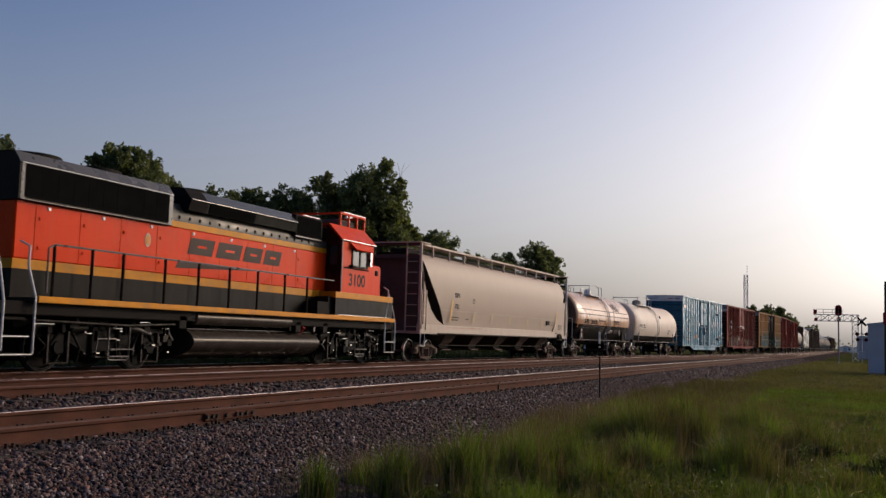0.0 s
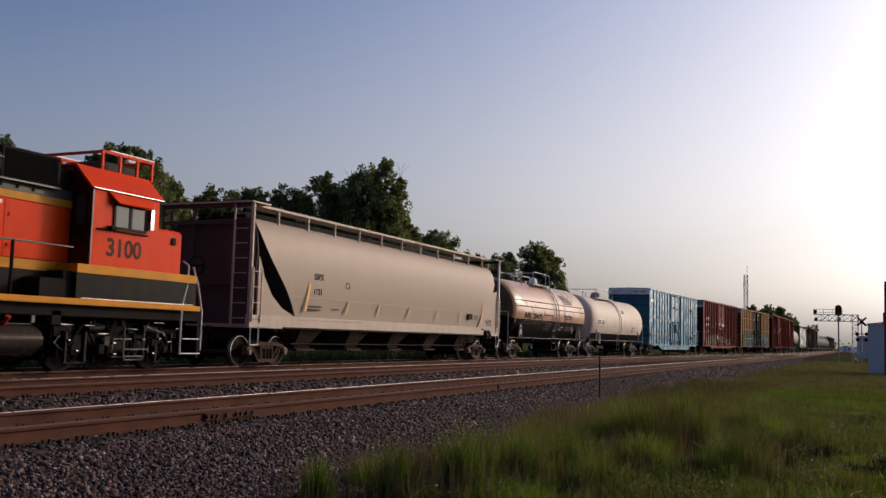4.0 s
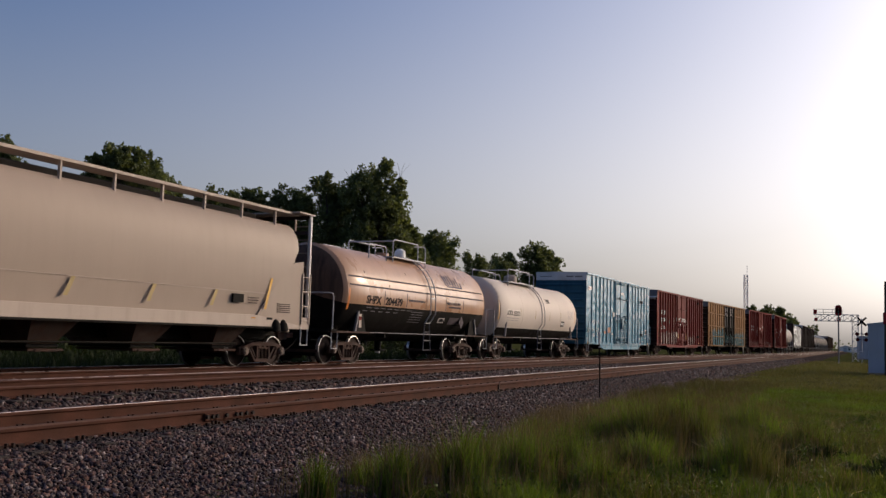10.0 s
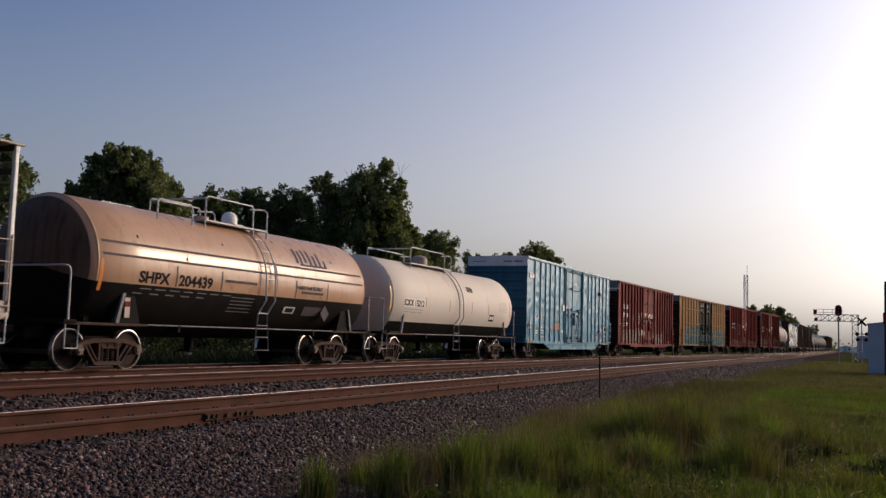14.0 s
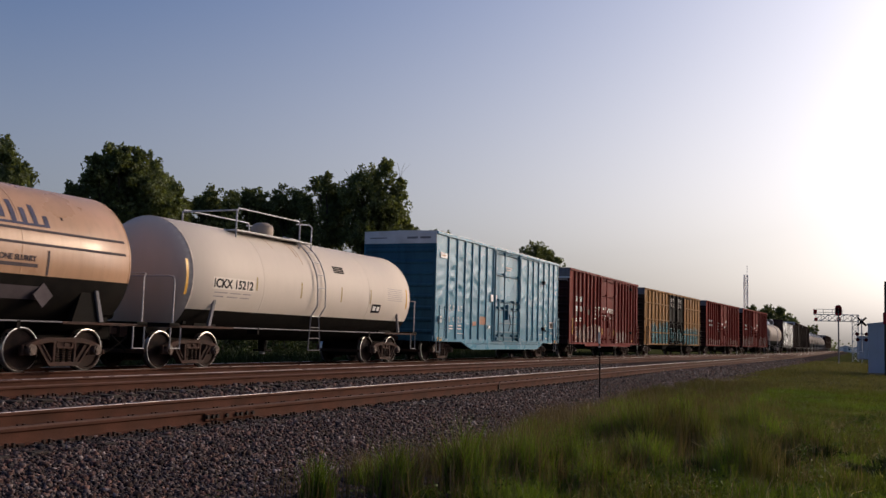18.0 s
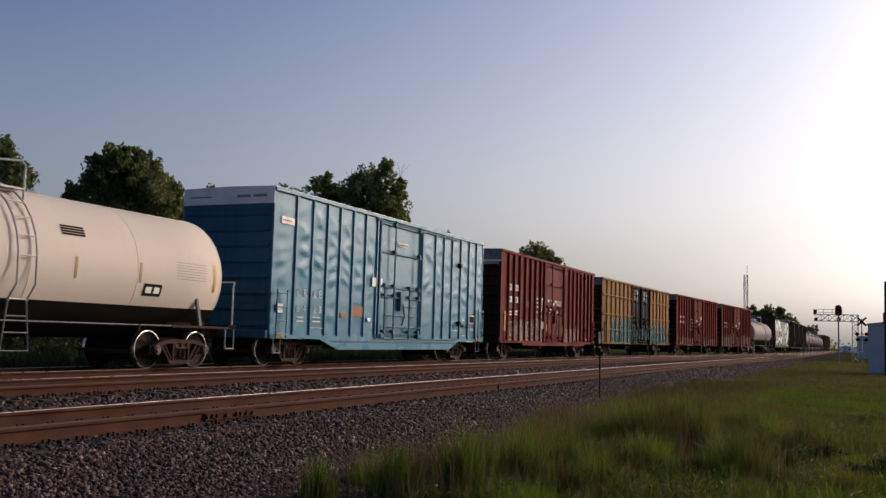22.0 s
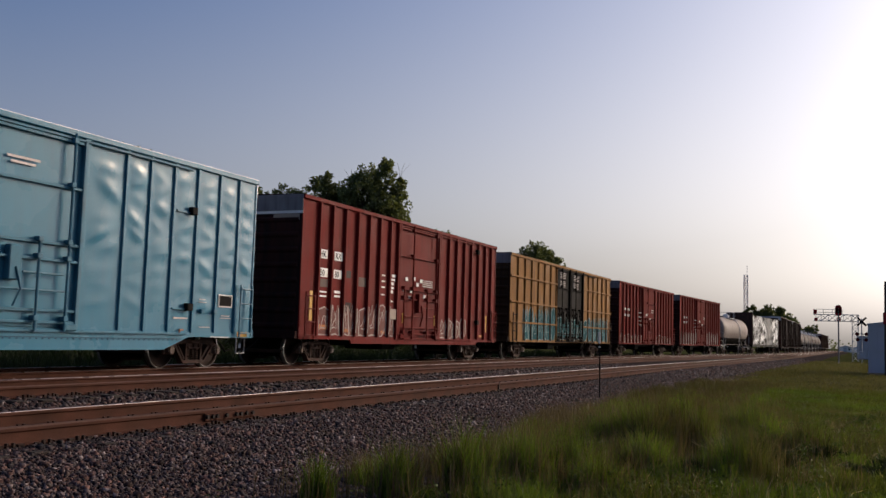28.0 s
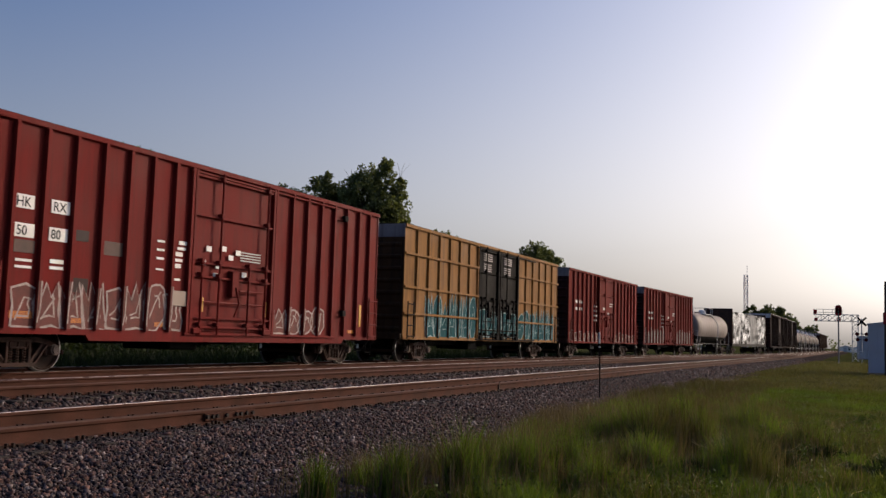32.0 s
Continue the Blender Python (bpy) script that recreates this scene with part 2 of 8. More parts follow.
M_GREYBOX = mat("grey_cabinet_paint", (0.40, 0.42, 0.47), 0.45, vary=0.06, scale=1.0, bump=0.02, dirt=(0.4, 0.39, 0.38), dirt_amount=0.25)
M_BARK = mat("tree_bark", (0.075, 0.058, 0.045), 0.95, vary=0.3, scale=5, bump=0.8)


def leaf_mat(name, color, trans=0.25, vary=0.45, other=None):
    m = bpy.data.materials.new(name)
    m.use_nodes = True
    n, ln = m.node_tree.nodes, m.node_tree.links.new
    b = n["Principled BSDF"]
    g = n.new("ShaderNodeNewGeometry")
    co = n.new("ShaderNodeTexCoord")
    nz = n.new("ShaderNodeTexNoise")
    nz.inputs["Scale"].default_value = 0.7
    ln(co.outputs["Object"], nz.inputs["Vector"])
    add = n.new("ShaderNodeMath")
    add.operation = "ADD"
    ln(g.outputs["Random Per Island"], add.inputs[0])
    ln(nz.outputs["Fac"], add.inputs[1])
    r = n.new("ShaderNodeMapRange")
    r.inputs["From Min"].default_value, r.inputs["From Max"].default_value = 0.3, 1.6
    r.inputs["To Min"].default_value, r.inputs["To Max"].default_value = 1 - vary, 1 + vary
    ln(add.outputs[0], r.inputs["Value"])
    sc = n.new("ShaderNodeVectorMath")
    sc.operation = "SCALE"
    sc.inputs[0].default_value = color
    ln(r.outputs[0], sc.inputs["Scale"])
    if other:
        patch = n.new("ShaderNodeTexNoise")
        patch.inputs["Scale"].default_value, patch.inputs["Detail"].default_value = 0.55, 4
        ln(co.outputs["Object"], patch.inputs["Vector"])
        pr = n.new("ShaderNodeMapRange")
        pr.inputs["From Min"].default_value, pr.inputs["From Max"].default_value = 0.42, 0.68
        ln(patch.outputs["Fac"], pr.inputs["Value"])
        two = n.new("ShaderNodeMix")
        two.data_type = "RGBA"
        two.inputs["A"].default_value, two.inputs["B"].default_value = (*color, 1), (*other, 1)
        ln(pr.outputs[0], two.inputs["Factor"])
        ln(two.outputs["Result"], sc.inputs[0])
    ln(sc.outputs[0], b.inputs["Base Color"])
    b.inputs["Roughness"].default_value = 0.55
    b.inputs["Specular IOR Level"].default_value = 0.1
    t = n.new("ShaderNodeBsdfTranslucent")
    sc2 = n.new("ShaderNodeVectorMath")
    sc2.operation = "MULTIPLY"
    sc2.inputs[1].default_value = (1.3, 1.25, 0.5)
    ln(sc.outputs[0], sc2.inputs[0])
    ln(sc2.outputs[0], t.inputs["Color"])
    mx = n.new("ShaderNodeMixShader")
    mx.inputs[0].default_value = trans
    ln(b.outputs[0], mx.inputs[1])
    ln(t.outputs[0], mx.inputs[2])
    ln(mx.outputs[0], n["Material Output"].inputs["Surface"])
    return m


M_LEAF = leaf_mat("tree_leaves", (0.105, 0.128, 0.062), 0.38)
M_GRASS = leaf_mat("grass_blades", (0.092, 0.142, 0.024), 0.40, 0.85, (0.072, 0.068, 0.027))
M_TURF = leaf_mat("short_turf_blades", (0.072, 0.114, 0.019), 0.4, 0.5, (0.075, 0.085, 0.022))
M_DRYTURF = leaf_mat("dry_turf_blades", (0.125, 0.110, 0.046), 0.25, 0.3, (0.090, 0.100, 0.028))
M_HERB = leaf_mat("broad_weed_leaves", (0.048, 0.080, 0.016), 0.3, 0.6, (0.070, 0.082, 0.024))
M_SEED = leaf_mat("dry_grass_seed_heads", (0.120, 0.092, 0.058), 0.3)
# shrub leaves darkened in place of the shade under the trees
M_SHRUB = leaf_mat("shade_dark_shrub_leaves", (0.036, 0.050, 0.018), 0.2)
# weed green darkened to stand for the shade beyond the train
M_WEED = leaf_mat("shade_dark_weeds", (0.014, 0.024, 0.0075), 0.2, 0.5)
M_BROWNGRASS = leaf_mat("brown_seeding_grass", (0.082, 0.062, 0.036), 0.3, 0.5, (0.060, 0.068, 0.022))
# leaf colour darkened to give shaded hollows in the grass
M_DARKHERB = leaf_mat("hollow_shade_weed_leaves", (0.016, 0.028, 0.008), 0.15, 0.5)
M_STRAW = leaf_mat("straw_stems", (0.30, 0.24, 0.13), 0.3)


# ---- mesh helpers ----
class MB:
    """Collects vertices and faces of one mesh."""

    def __init__(self):
        self.v, self.f = [], []

    def add(self, verts, faces):
        o = len(self.v)
        self.v += [tuple(p) for p in verts]
        self.f += [tuple(i + o for i in q) for q in faces]
        return self

    def box(self, x0, x1, y0, y1, z0, z1, c=0.0):
        if c <= 0:
            v = [(x, y, z) for x in (x0, x1) for y in (y0, y1) for z in (z0, z1)]
            return self.add(v, [(0, 1, 3, 2), (4, 6, 7, 5), (0, 4, 5, 1), (2, 3, 7, 6), (0, 2, 6, 4), (1, 5, 7, 3)])
        c = min(c, (x1 - x0) * 0.49, (y1 - y0) * 0.49, (z1 - z0) * 0.49)
        bm = bmesh.new()
        bmesh.ops.create_cube(bm, size=1)
        for q in bm.verts:
            q.co = ((x0 + x1) / 2 + q.co.x * (x1 - x0), (y0 + y1) / 2 + q.co.y * (y1 - y0), (z0 + z1) / 2 + q.co.z * (z1 - z0))
        bmesh.ops.bevel(bm, geom=list(bm.edges), offset=c, segments=1, affect="EDGES")
        bm.verts.index_update()
        self.add([q.co[:] for q in bm.verts], [[q.index for q in f.verts] for f in bm.faces])
        bm.free()
        return self

    def cyl(self, p0, p1, r, n=10, r2=None, caps=True):
        p0, p1 = Vector(p0), Vector(p1)
        r2 = r if r2 is None else r2
        d = (p1 - p0).normalized()
        a = d.orthogonal().normalized()
        b = d.cross(a)
        ring = [(math.cos(2 * math.pi * i / n), math.sin(2 * math.pi * i / n)) for i in range(n)]
        v = [p0 + r * (c * a + s * b) for c, s in ring] + [p1 + r2 * (c * a + s * b) for c, s in ring]
        f = [(i, (i + 1) % n, n + (i + 1) % n, n + i) for i in range(n)]
        if caps:
            f += [tuple(reversed(range(n))), tuple(range(n, 2 * n))]
        return self.add(v, f)

    def tube(self, pts, r, n=6):
        """A bent round bar through the points."""
        pts = [Vector(p) for p in pts]
        v, f = [], []
        a = None
        for i, p in enumerate(pts):
            d = ((pts[min(i + 1, len(pts) - 1)] - p).normalized() + (p - pts[max(i - 1, 0)]).normalized()).normalized()
            a = (d.orthogonal() if a is None else a - d * a.dot(d)).normalized()
            b = d.cross(a)
            v += [p + r * (math.cos(2 * math.pi * k / n) * a + math.sin(2 * math.pi * k / n) * b) for k in range(n)]
            if i:
                o = (i - 1) * n
                f += [(o + k, o + (k + 1) % n, o + n + (k + 1) % n, o + n + k) for k in range(n)]
        f += [tuple(reversed(range(n))), tuple(range(len(v) - n, len(v)))]
        return self.add(v, f)

    def prism(self, profile, axis, a0, a1):
        """A closed outline of (u, w) swept along an axis: x takes (y, z), y takes (x, z), z takes (x, y)."""
        def put(u, w, a):
            return {"x": (a, u, w), "y": (u, a, w), "z": (u, w, a)}[axis]
        n = len(profile)
        v = [put(u, w, a0) for u, w in profile] + [put(u, w, a1) for u, w in profile]
        f = [(i, (i + 1) % n, n + (i + 1) % n, n + i) for i in range(n)]
        return self.add(v, f + [tuple(reversed(range(n))), tuple(range(n, 2 * n))])

    def lathe(self, profile, axis_p, axis="y", n=24, a0=0.0, a1=360.0):
        """Profile of (along, radius) turned round an axis through axis_p."""
        full = abs(a1 - a0) >= 359.9
        m = n if full else n + 1
        v, f = [], []
        for al, r in profile:
            for k in range(m):
                q = radians(a0 + (a1 - a0) * k / n)
                c, s = r * math.cos(q), r * math.sin(q)
                o = {"y": (c, al, s), "x": (al, c, s), "z": (c, s, al)}[axis]
                v.append((axis_p[0] + o[0], axis_p[1] + o[1], axis_p[2] + o[2]))
        for i in range(len(profile) - 1):
            for k in range(n):
                f.append((i * m + k, i * m + (k + 1) % m, (i + 1) * m + (k + 1) % m, (i + 1) * m + k))
        return self.add(v, f)

    def grid(self, rows):
        """Rows of points joined into quads."""
        w = len(rows[0])
        v = [p for r in rows for p in r]
        return self.add(v, [(i * w + k, i * w + k + 1, (i + 1) * w + k + 1, (i + 1) * w + k) for i in range(len(rows) - 1) for k in range(w - 1)])


def mesh_of(name, mb, material, smooth=35):
    me = bpy.data.meshes.new(name)
    me.from_pydata(mb.v, [], mb.f)
    bm = bmesh.new()
    bm.from_mesh(me)
    bmesh.ops.recalc_face_normals(bm, faces=bm.faces)
    bm.to_mesh(me)
    bm.free()
    me.materials.append(material)
    if smooth:
        me.shade_smooth()
        me.set_sharp_from_angle(angle=radians(smooth))
    return me


def part(name, mb, material, parent, label="", smooth=35):
    ob = new(name, mb if isinstance(mb, bpy.types.Mesh) else mesh_of(name, mb, material, smooth))
    ob.parent = parent
    if label:
        ob["label"] = label
    return ob


def thing(name, label, category, group="", at=None, kind=""):
    ob = tagged(new(name), label, category, group, kind)
    if at:
        ob.matrix_basis = at
    return ob


def structure(name, mb, material, label="", smooth=35, category=""):
    return tagged(new(name, mesh_of(name, mb, material, smooth)), label, category, "", "structure")


def fast_mesh(name, verts, faces, material):
    """A mesh from arrays of points and of equal-sized faces."""
    me = bpy.data.meshes.new(name)
    n, k = faces.shape
    me.vertices.add(len(verts))
    me.vertices.foreach_set("co", np.ascontiguousarray(verts, dtype=np.float32).ravel())
    me.loops.add(n * k)
    me.loops.foreach_set("vertex_index", np.ascontiguousarray(faces, dtype=np.int32).ravel())
    me.polygons.add(n)
    me.polygons.foreach_set("loop_start", np.arange(0, n * k, k, dtype=np.int32))
    me.update(calc_edges=True)
    me.materials.append(material)
    return me


SIDE = Matrix(((0, 0, 1, 0), (1, 0, 0, 0), (0, 1, 0, 0), (0, 0, 0, 1)))   # lettering on a flank that faces +x


def lettering(text, place, height, material, parent, turn=SIDE, stretch=1.0, name="lettering", spacing=1.0, bold=0.0):
    cu = bpy.data.curves.new(name, "FONT")
    cu.body, cu.size, cu.extrude, cu.resolution_u, cu.space_character, cu.offset = text, height * 1.37, 0.003, 3, spacing, bold
    ob = new(name, cu)
    bpy.context.view_layer.update()
    me = bpy.data.meshes.new_from_object(ob)
    bpy.data.objects.remove(ob)
    bpy.data.curves.remove(cu)
    me.transform(Matrix.Diagonal((stretch, 1, 1, 1)))
    me.transform(Matrix.Translation(place) @ turn)
    me.materials.clear()
    me.materials.append(material)
    return part(name, me, material, parent)


def bars(spots, material, parent, x, name="small_print", t=0.004):
    """Plain bars (y0, y1, z0, z1) on a flank at x."""
    for y0, y1, z0, z1 in spots:
        part(name, MB().box(x - t, x + t, y0, y1, z0, z1), material, parent)



# ---- ground and tracks ----
YS = [-140, -100, -70, -45, -30, -20] + list(range(-12, 50, 2)) + list(range(50, 90, 3)) + list(range(90, 220, 4)) + [240, 300, 400]


def ground_z(q):
    """Height of the earth by the distance q from the camera's line, square to the tracks."""
    pts = [(-3000, -2.0), (-60, -0.9), (-24, -0.75), (-20.5, -0.62), (-18.6, -0.36), (-8.0, -0.50), (-7.2, -0.62), (-6.0, -0.72), (-4.5, -0.74), (0, -0.72), (8, -0.7), (60, -0.9), (3000, -2.0)]
    for (a, za), (b, zb) in zip(pts, pts[1:]):
        if q <= b:
            return za + (zb - za) * (q - a) / (b - a)
    return -2.0


def ground_mat():
    m = mat("grassy_earth", (0.052, 0.058, 0.018), 0.97, spec=0.0, vary=0.35, scale=0.35, grain=7.0, bump=0.8, dirt=(0.055, 0.043, 0.030), dirt_amount=0.4)
    return m


M_GROUND = ground_mat()
QS = [-3000, -600, -200, -100, -60, -40, -30, -24, -20.5, -18.6, -13, -8.0, -7.2, -6.0, -4.5, -3, -1.5, 0, 1.5, 3, 5, 8, 14, 30, 60, 200, 600, 3000]
GY = [-3000, -600, -200, -60] + list(range(-30, 62, 2)) + list(range(65, 220, 4)) + [240, 300, 420, 700, 1300, 3000]
mb = MB()
mb.grid([[(q + shift(q, min(y, 420)), y, ground_z(q) + (0.05 * noise.noise((q * 0.5, y * 0.5, 3.0)) if -8 < q < 30 or q < -21 else 0)) for q in QS] for y in GY])
ground = structure("ground", mb, M_GROUND, "uneven grassy earth beside the railway tracks", category="ground")

# the ballast bed that carries all three tracks, with a sloping shoulder
BED = [(-19.2, -0.60), (-18.3, -0.21), (-12.0, -0.205), (-11.2, -0.28), (-10.6, -0.385), (-8.0, -0.390), (-7.45, -0.47), (-6.0, -0.76)]
mb = MB()
mb.grid([[(q + shift(q, y), y, z + 0.012 * noise.noise((q * 3, y * 3, 0))) for q, z in BED] for y in YS])
bed = structure("ballast_bed", mb, M_BED, "grey crushed stone ballast bed under the tracks", category="ballast")

RAIL = [(-0.076, 0), (0.076, 0), (0.076, 0.012), (0.02, 0.03), (0.009, 0.05), (0.009, 0.128), (0.037, 0.142), (0.037, 0.169), (0.0355, 0.1755), (0.031, 0.181), (0.022, 0.1848), (0.010, 0.186), (-0.010, 0.186), (-0.022, 0.1848), (-0.031, 0.181), (-0.037, 0.172), (-0.037, 0.142), (-0.009, 0.128), (-0.009, 0.05), (-0.02, 0.03), (-0.076, 0.012)]


def rail_mesh(q, top, polished, worn, tall=1.0):
    n = len(RAIL)
    v = [(q + shift(q, y) + u, y, top + (w - 0.186) * tall) for y in YS for u, w in RAIL]
    f = [(i * n + k, i * n + (k + 1) % n, (i + 1) * n + (k + 1) % n, (i + 1) * n + k) for i in range(len(YS) - 1) for k in range(n)]
    me = bpy.data.meshes.new("rail")
    me.from_pydata(v, [], f)
    bm = bmesh.new()
    bm.from_mesh(me)
    bmesh.ops.recalc_face_normals(bm, faces=bm.faces)
    bm.to_mesh(me)
    bm.free()
    me.materials.append(M_RAIL)
    me.materials.append(M_RAILTOP)
    me.materials.append(M_RAILSHINE)
    for i, p in enumerate(me.polygons):
        k = i % n
        if 7 <= k <= 14:
            p.material_index = 2 if polished and k in (8, 9) or worn and k > 7 else 1
    me.shade_smooth()
    me.set_sharp_from_angle(angle=radians(40))
    return me


TRACKS = [("track_near", -9.22, -0.147), ("track_middle", -12.86, 0.0), ("track_far", TRAIN_X, 0.0)]
TIE_MESH = mesh_of("tie", MB().box(-1.3, 1.3, -0.11, 0.11, -0.17, 0.0, 0.012), M_TIE)
track_objects = {}
for name, q, top in TRACKS:
    tr = thing(name, "rusty steel rails on wooden ties in ballast", "railway track", kind="structure")
    track_objects[name] = tr
    for s in (-0.755, 0.755):
        part("rail", rail_mesh(q + s, top, s < 0, name == "track_far", 1.18 if name == "track_near" else 1.0), M_RAIL, tr, "rust-brown rail with a polished head")

# ---- trucks and wheels ----
def wheelset_mesh(r):
    mb = MB()
    for s in (-1, 1):
        mb.lathe([(0.66 * s, 0.12), (0.69 * s, 0.12), (0.715 * s, r * 0.55), (0.70 * s, r * 0.84), (0.67 * s, r * 0.85)], (0, 0, 0), "x", 28)
        mb.lathe([(0.80 * s, 0.10), (0.77 * s, 0.13), (0.745 * s, r * 0.5), (0.755 * s, r * 0.82), (0.80 * s, r * 0.86)], (0, 0, 0), "x", 28)
    mb.cyl((-1.0, 0, 0), (1.0, 0, 0), 0.075, 12)
    k = len(mb.f)
    for s in (-1, 1):
        mb.lathe([(0.80 * s, r * 0.86), (0.805 * s, r * 0.95), (0.803 * s, r * 0.965), (0.80 * s, r * 0.99), (0.70 * s, r), (0.69 * s, r + 0.025), (0.665 * s, r + 0.025), (0.66 * s, r * 0.88), (0.67 * s, r * 0.85)], (0, 0, 0), "x", 28)
    me = mesh_of("wheelset", mb, M_GRIME if r > 0.5 else M_WHEEL, 40)
    me.materials.append(M_DARKSTEEL if r > 0.5 else M_RIM)
    for p in me.polygons:
        rad = math.hypot(p.center.y, p.center.z)
        if rad > r * 0.945 and abs(p.center.x) > 0.72:
            p.material_index = 1
    return me


def truck_frame(a, r):
    """Two cast side frames in the shape of a flat V with open windows, a bolster, axles at +-a/2."""
    mb = MB()
    h = a / 2
    top = r + 0.25
    for s in (-1, 1):
        x0, x1 = sorted((0.95 * s, 1.04 * s))
        f0, f1 = sorted((0.93 * s, 1.09 * s))          # flanges stand proud of the web
        mb.prism([(-h - 0.12, r + 0.09), (-h + 0.16, top - 0.05), (-0.45, top), (0.45, top), (h - 0.16, top - 0.05), (h + 0.12, r + 0.09), (h + 0.12, r + 0.02), (h - 0.16, r + 0.10), (0.45, r + 0.15), (-0.45, r + 0.15), (-h + 0.16, r + 0.10), (-h - 0.12, r + 0.02)], "x", f0, f1)
        for d in (-1, 1):
            mb.prism([(d * (h - 0.14), r + 0.12), (d * (h - 0.32), r + 0.12), (d * 0.28, 0.16), (d * 0.39, 0.13)], "x", x0, x1)
            mb.prism([(d * (h - 0.13), r + 0.12), (d * (h - 0.18), r + 0.12), (d * 0.36, 0.13), (d * 0.40, 0.13)], "x", f0, f1)
            mb.prism([(d * (h - 0.30), r + 0.11), (d * (h - 0.33), r + 0.11), (d * 0.325, 0.26), (d * 0.345, 0.23)], "x", f0, f1 - 0.02 * (s > 0))
            mb.box(f0, f1, d * 0.28 - 0.035, d * 0.28 + 0.035, 0.2, r + 0.17, 0.01)
            mb.box(x0 - 0.02, x1 + 0.02, d * h - 0.12, d * h + 0.12, r + 0.02, r + 0.11, 0.02)
            mb.box(x0 - 0.01, x1 + 0.01, d * (h + 0.16) - 0.035, d * (h + 0.16) + 0.035, r - 0.12, r + 0.1, 0.015)
            mb.box(x0 - 0.01, x1 + 0.01, d * (h - 0.16) - 0.035, d * (h - 0.16) + 0.035, r - 0.12, r + 0.12, 0.015)
        mb.prism([(-0.42, 0.20), (-0.38, 0.12), (0.38, 0.12), (0.42, 0.20)], "x", x0 - 0.05, x1 + 0.05)
    mb.box(-1.06, 1.06, -0.22, 0.22, 0.48, 0.66, 0.03)
    for d in (-1, 1):
        mb.box(-0.8, 0.8, d * (h + r + 0.06) - 0.03, d * (h + r + 0.06) + 0.03, 0.35, 0.45, 0.01)
    return mesh_of("truck", mb, M_TRUCK, 35)


def spring_nest():
    """Coil springs between the bolster's end and the frame, on the near side."""
    mb = MB()
    for i in (-0.165, 0.0, 0.165):
        for k in range(6):
            mb.cyl((1.0, i, 0.20 + 0.05 * k), (1.0, i, 0.228 + 0.05 * k), 0.07, 9)
    return mesh_of("spring_nest", mb, M_SPRING)


def bolster_end():
    mb = MB().box(1.06, 1.10, -0.22, 0.22, 0.48, 0.52, 0.008).box(1.06, 1.10, -0.22, 0.22, 0.61, 0.65, 0.008)
    for y in (-0.21, 0.0, 0.21):
        mb.box(1.06, 1.09, y - 0.02, y + 0.02, 0.5, 0.63)
    return mesh_of("bolster_end", mb, M_TRUCK)


def bearing_cap():
    return mesh_of("bearing_cap", MB().cyl((0.92, 0, 0), (1.13, 0, 0), 0.115, 14).cyl((1.13, 0, 0), (1.16, 0, 0), 0.085, 12).cyl((1.16, 0.0, 0.05), (1.175, 0.0, 0.05), 0.016, 6).cyl((1.16, 0.043, -0.025), (1.175, 0.043, -0.025), 0.016, 6).cyl((1.16, -0.043, -0.025), (1.175, -0.043, -0.025), 0.016, 6), M_CAP)


SPRINGS, BOLSTER, CAP = spring_nest(), bolster_end(), bearing_cap()
# plain black box added behind the frames to darken the wheel gap
WHEEL_GAP_BOX = mesh_of("brake_gear", MB().box(-0.6, 0.64, -1.15, 1.15, 0.24, 0.74, 0.05), M_BLACK)
WHEELS = {r: wheelset_mesh(r) for r in (0.457, 0.419, 0.508)}
FRAMES = {(1.778, 0.457): truck_frame(1.778, 0.457), (1.727, 0.419): truck_frame(1.727, 0.419)}
movers, rollers = [], []
VIEW_SHIFT = {"diesel_locomotive": 0.0, "tan_tank_car": 0.22, "cream_tank_car": 0.02, "blue_boxcar": 0.35, "red_boxcar": 0.46}    # shifts along the track that fit each car to the camera's view


def truck(car, y, a=1.778, r=0.457, spin=True):
    t = new("truck", FRAMES[(a, r)])
    t.parent, t.location = car, (0, y, 0)
    t["label"] = "rusty cast steel truck frame"
    for d in (-1, 1):
        w = new("wheelset", WHEELS[r])
        w.parent, w.location = t, (0, d * a / 2, r)
        if spin:
            rollers.append((w, Vector((0, d * a / 2, r)), r))
        cap = new("bearing_cap", CAP)
        cap.parent, cap.location = t, (0, d * a / 2, r)
    part("brake_gear", WHEEL_GAP_BOX, M_BLACK, t, "black box standing for brake gear, darkening the wheel gap")
    for name, me in (("spring_nest", SPRINGS), ("bolster_end", BOLSTER)):
        new(name, me).parent = t
    return t


def railcar(name, label, p0, p1, category, group="cars of the freight train"):
    """An empty car frame from p0 to p1 metres along the train at the start."""
    car = thing(name, label, category, group)
    movers.append((car, (p0 + p1) / 2 + VIEW_SHIFT.get(name, 0.5)))
    return car


def coupler(car, y, d, z=0.88):
    mb = MB()
    mb.box(-0.09, 0.09, min(y, y + d * 0.55), max(y, y + d * 0.55), z - 0.09, z + 0.07, 0.02)
    mb.prism([(-0.17, z - 0.15), (0.17, z - 0.15), (0.19, z + 0.10), (-0.15, z + 0.14)], "y", y + d * 0.5, y + d * 0.82)
    part("coupler", mb, M_TRUCK, car, "rusty cast steel coupler")
    part("air_hose", MB().tube([(0.28, y + d * 0.1, z - 0.1), (0.30, y + d * 0.35, z - 0.28), (0.22, y + d * 0.7, z - 0.5), (0.16, y + d * 0.95, z - 0.45)], 0.025), M_BLACK, car)


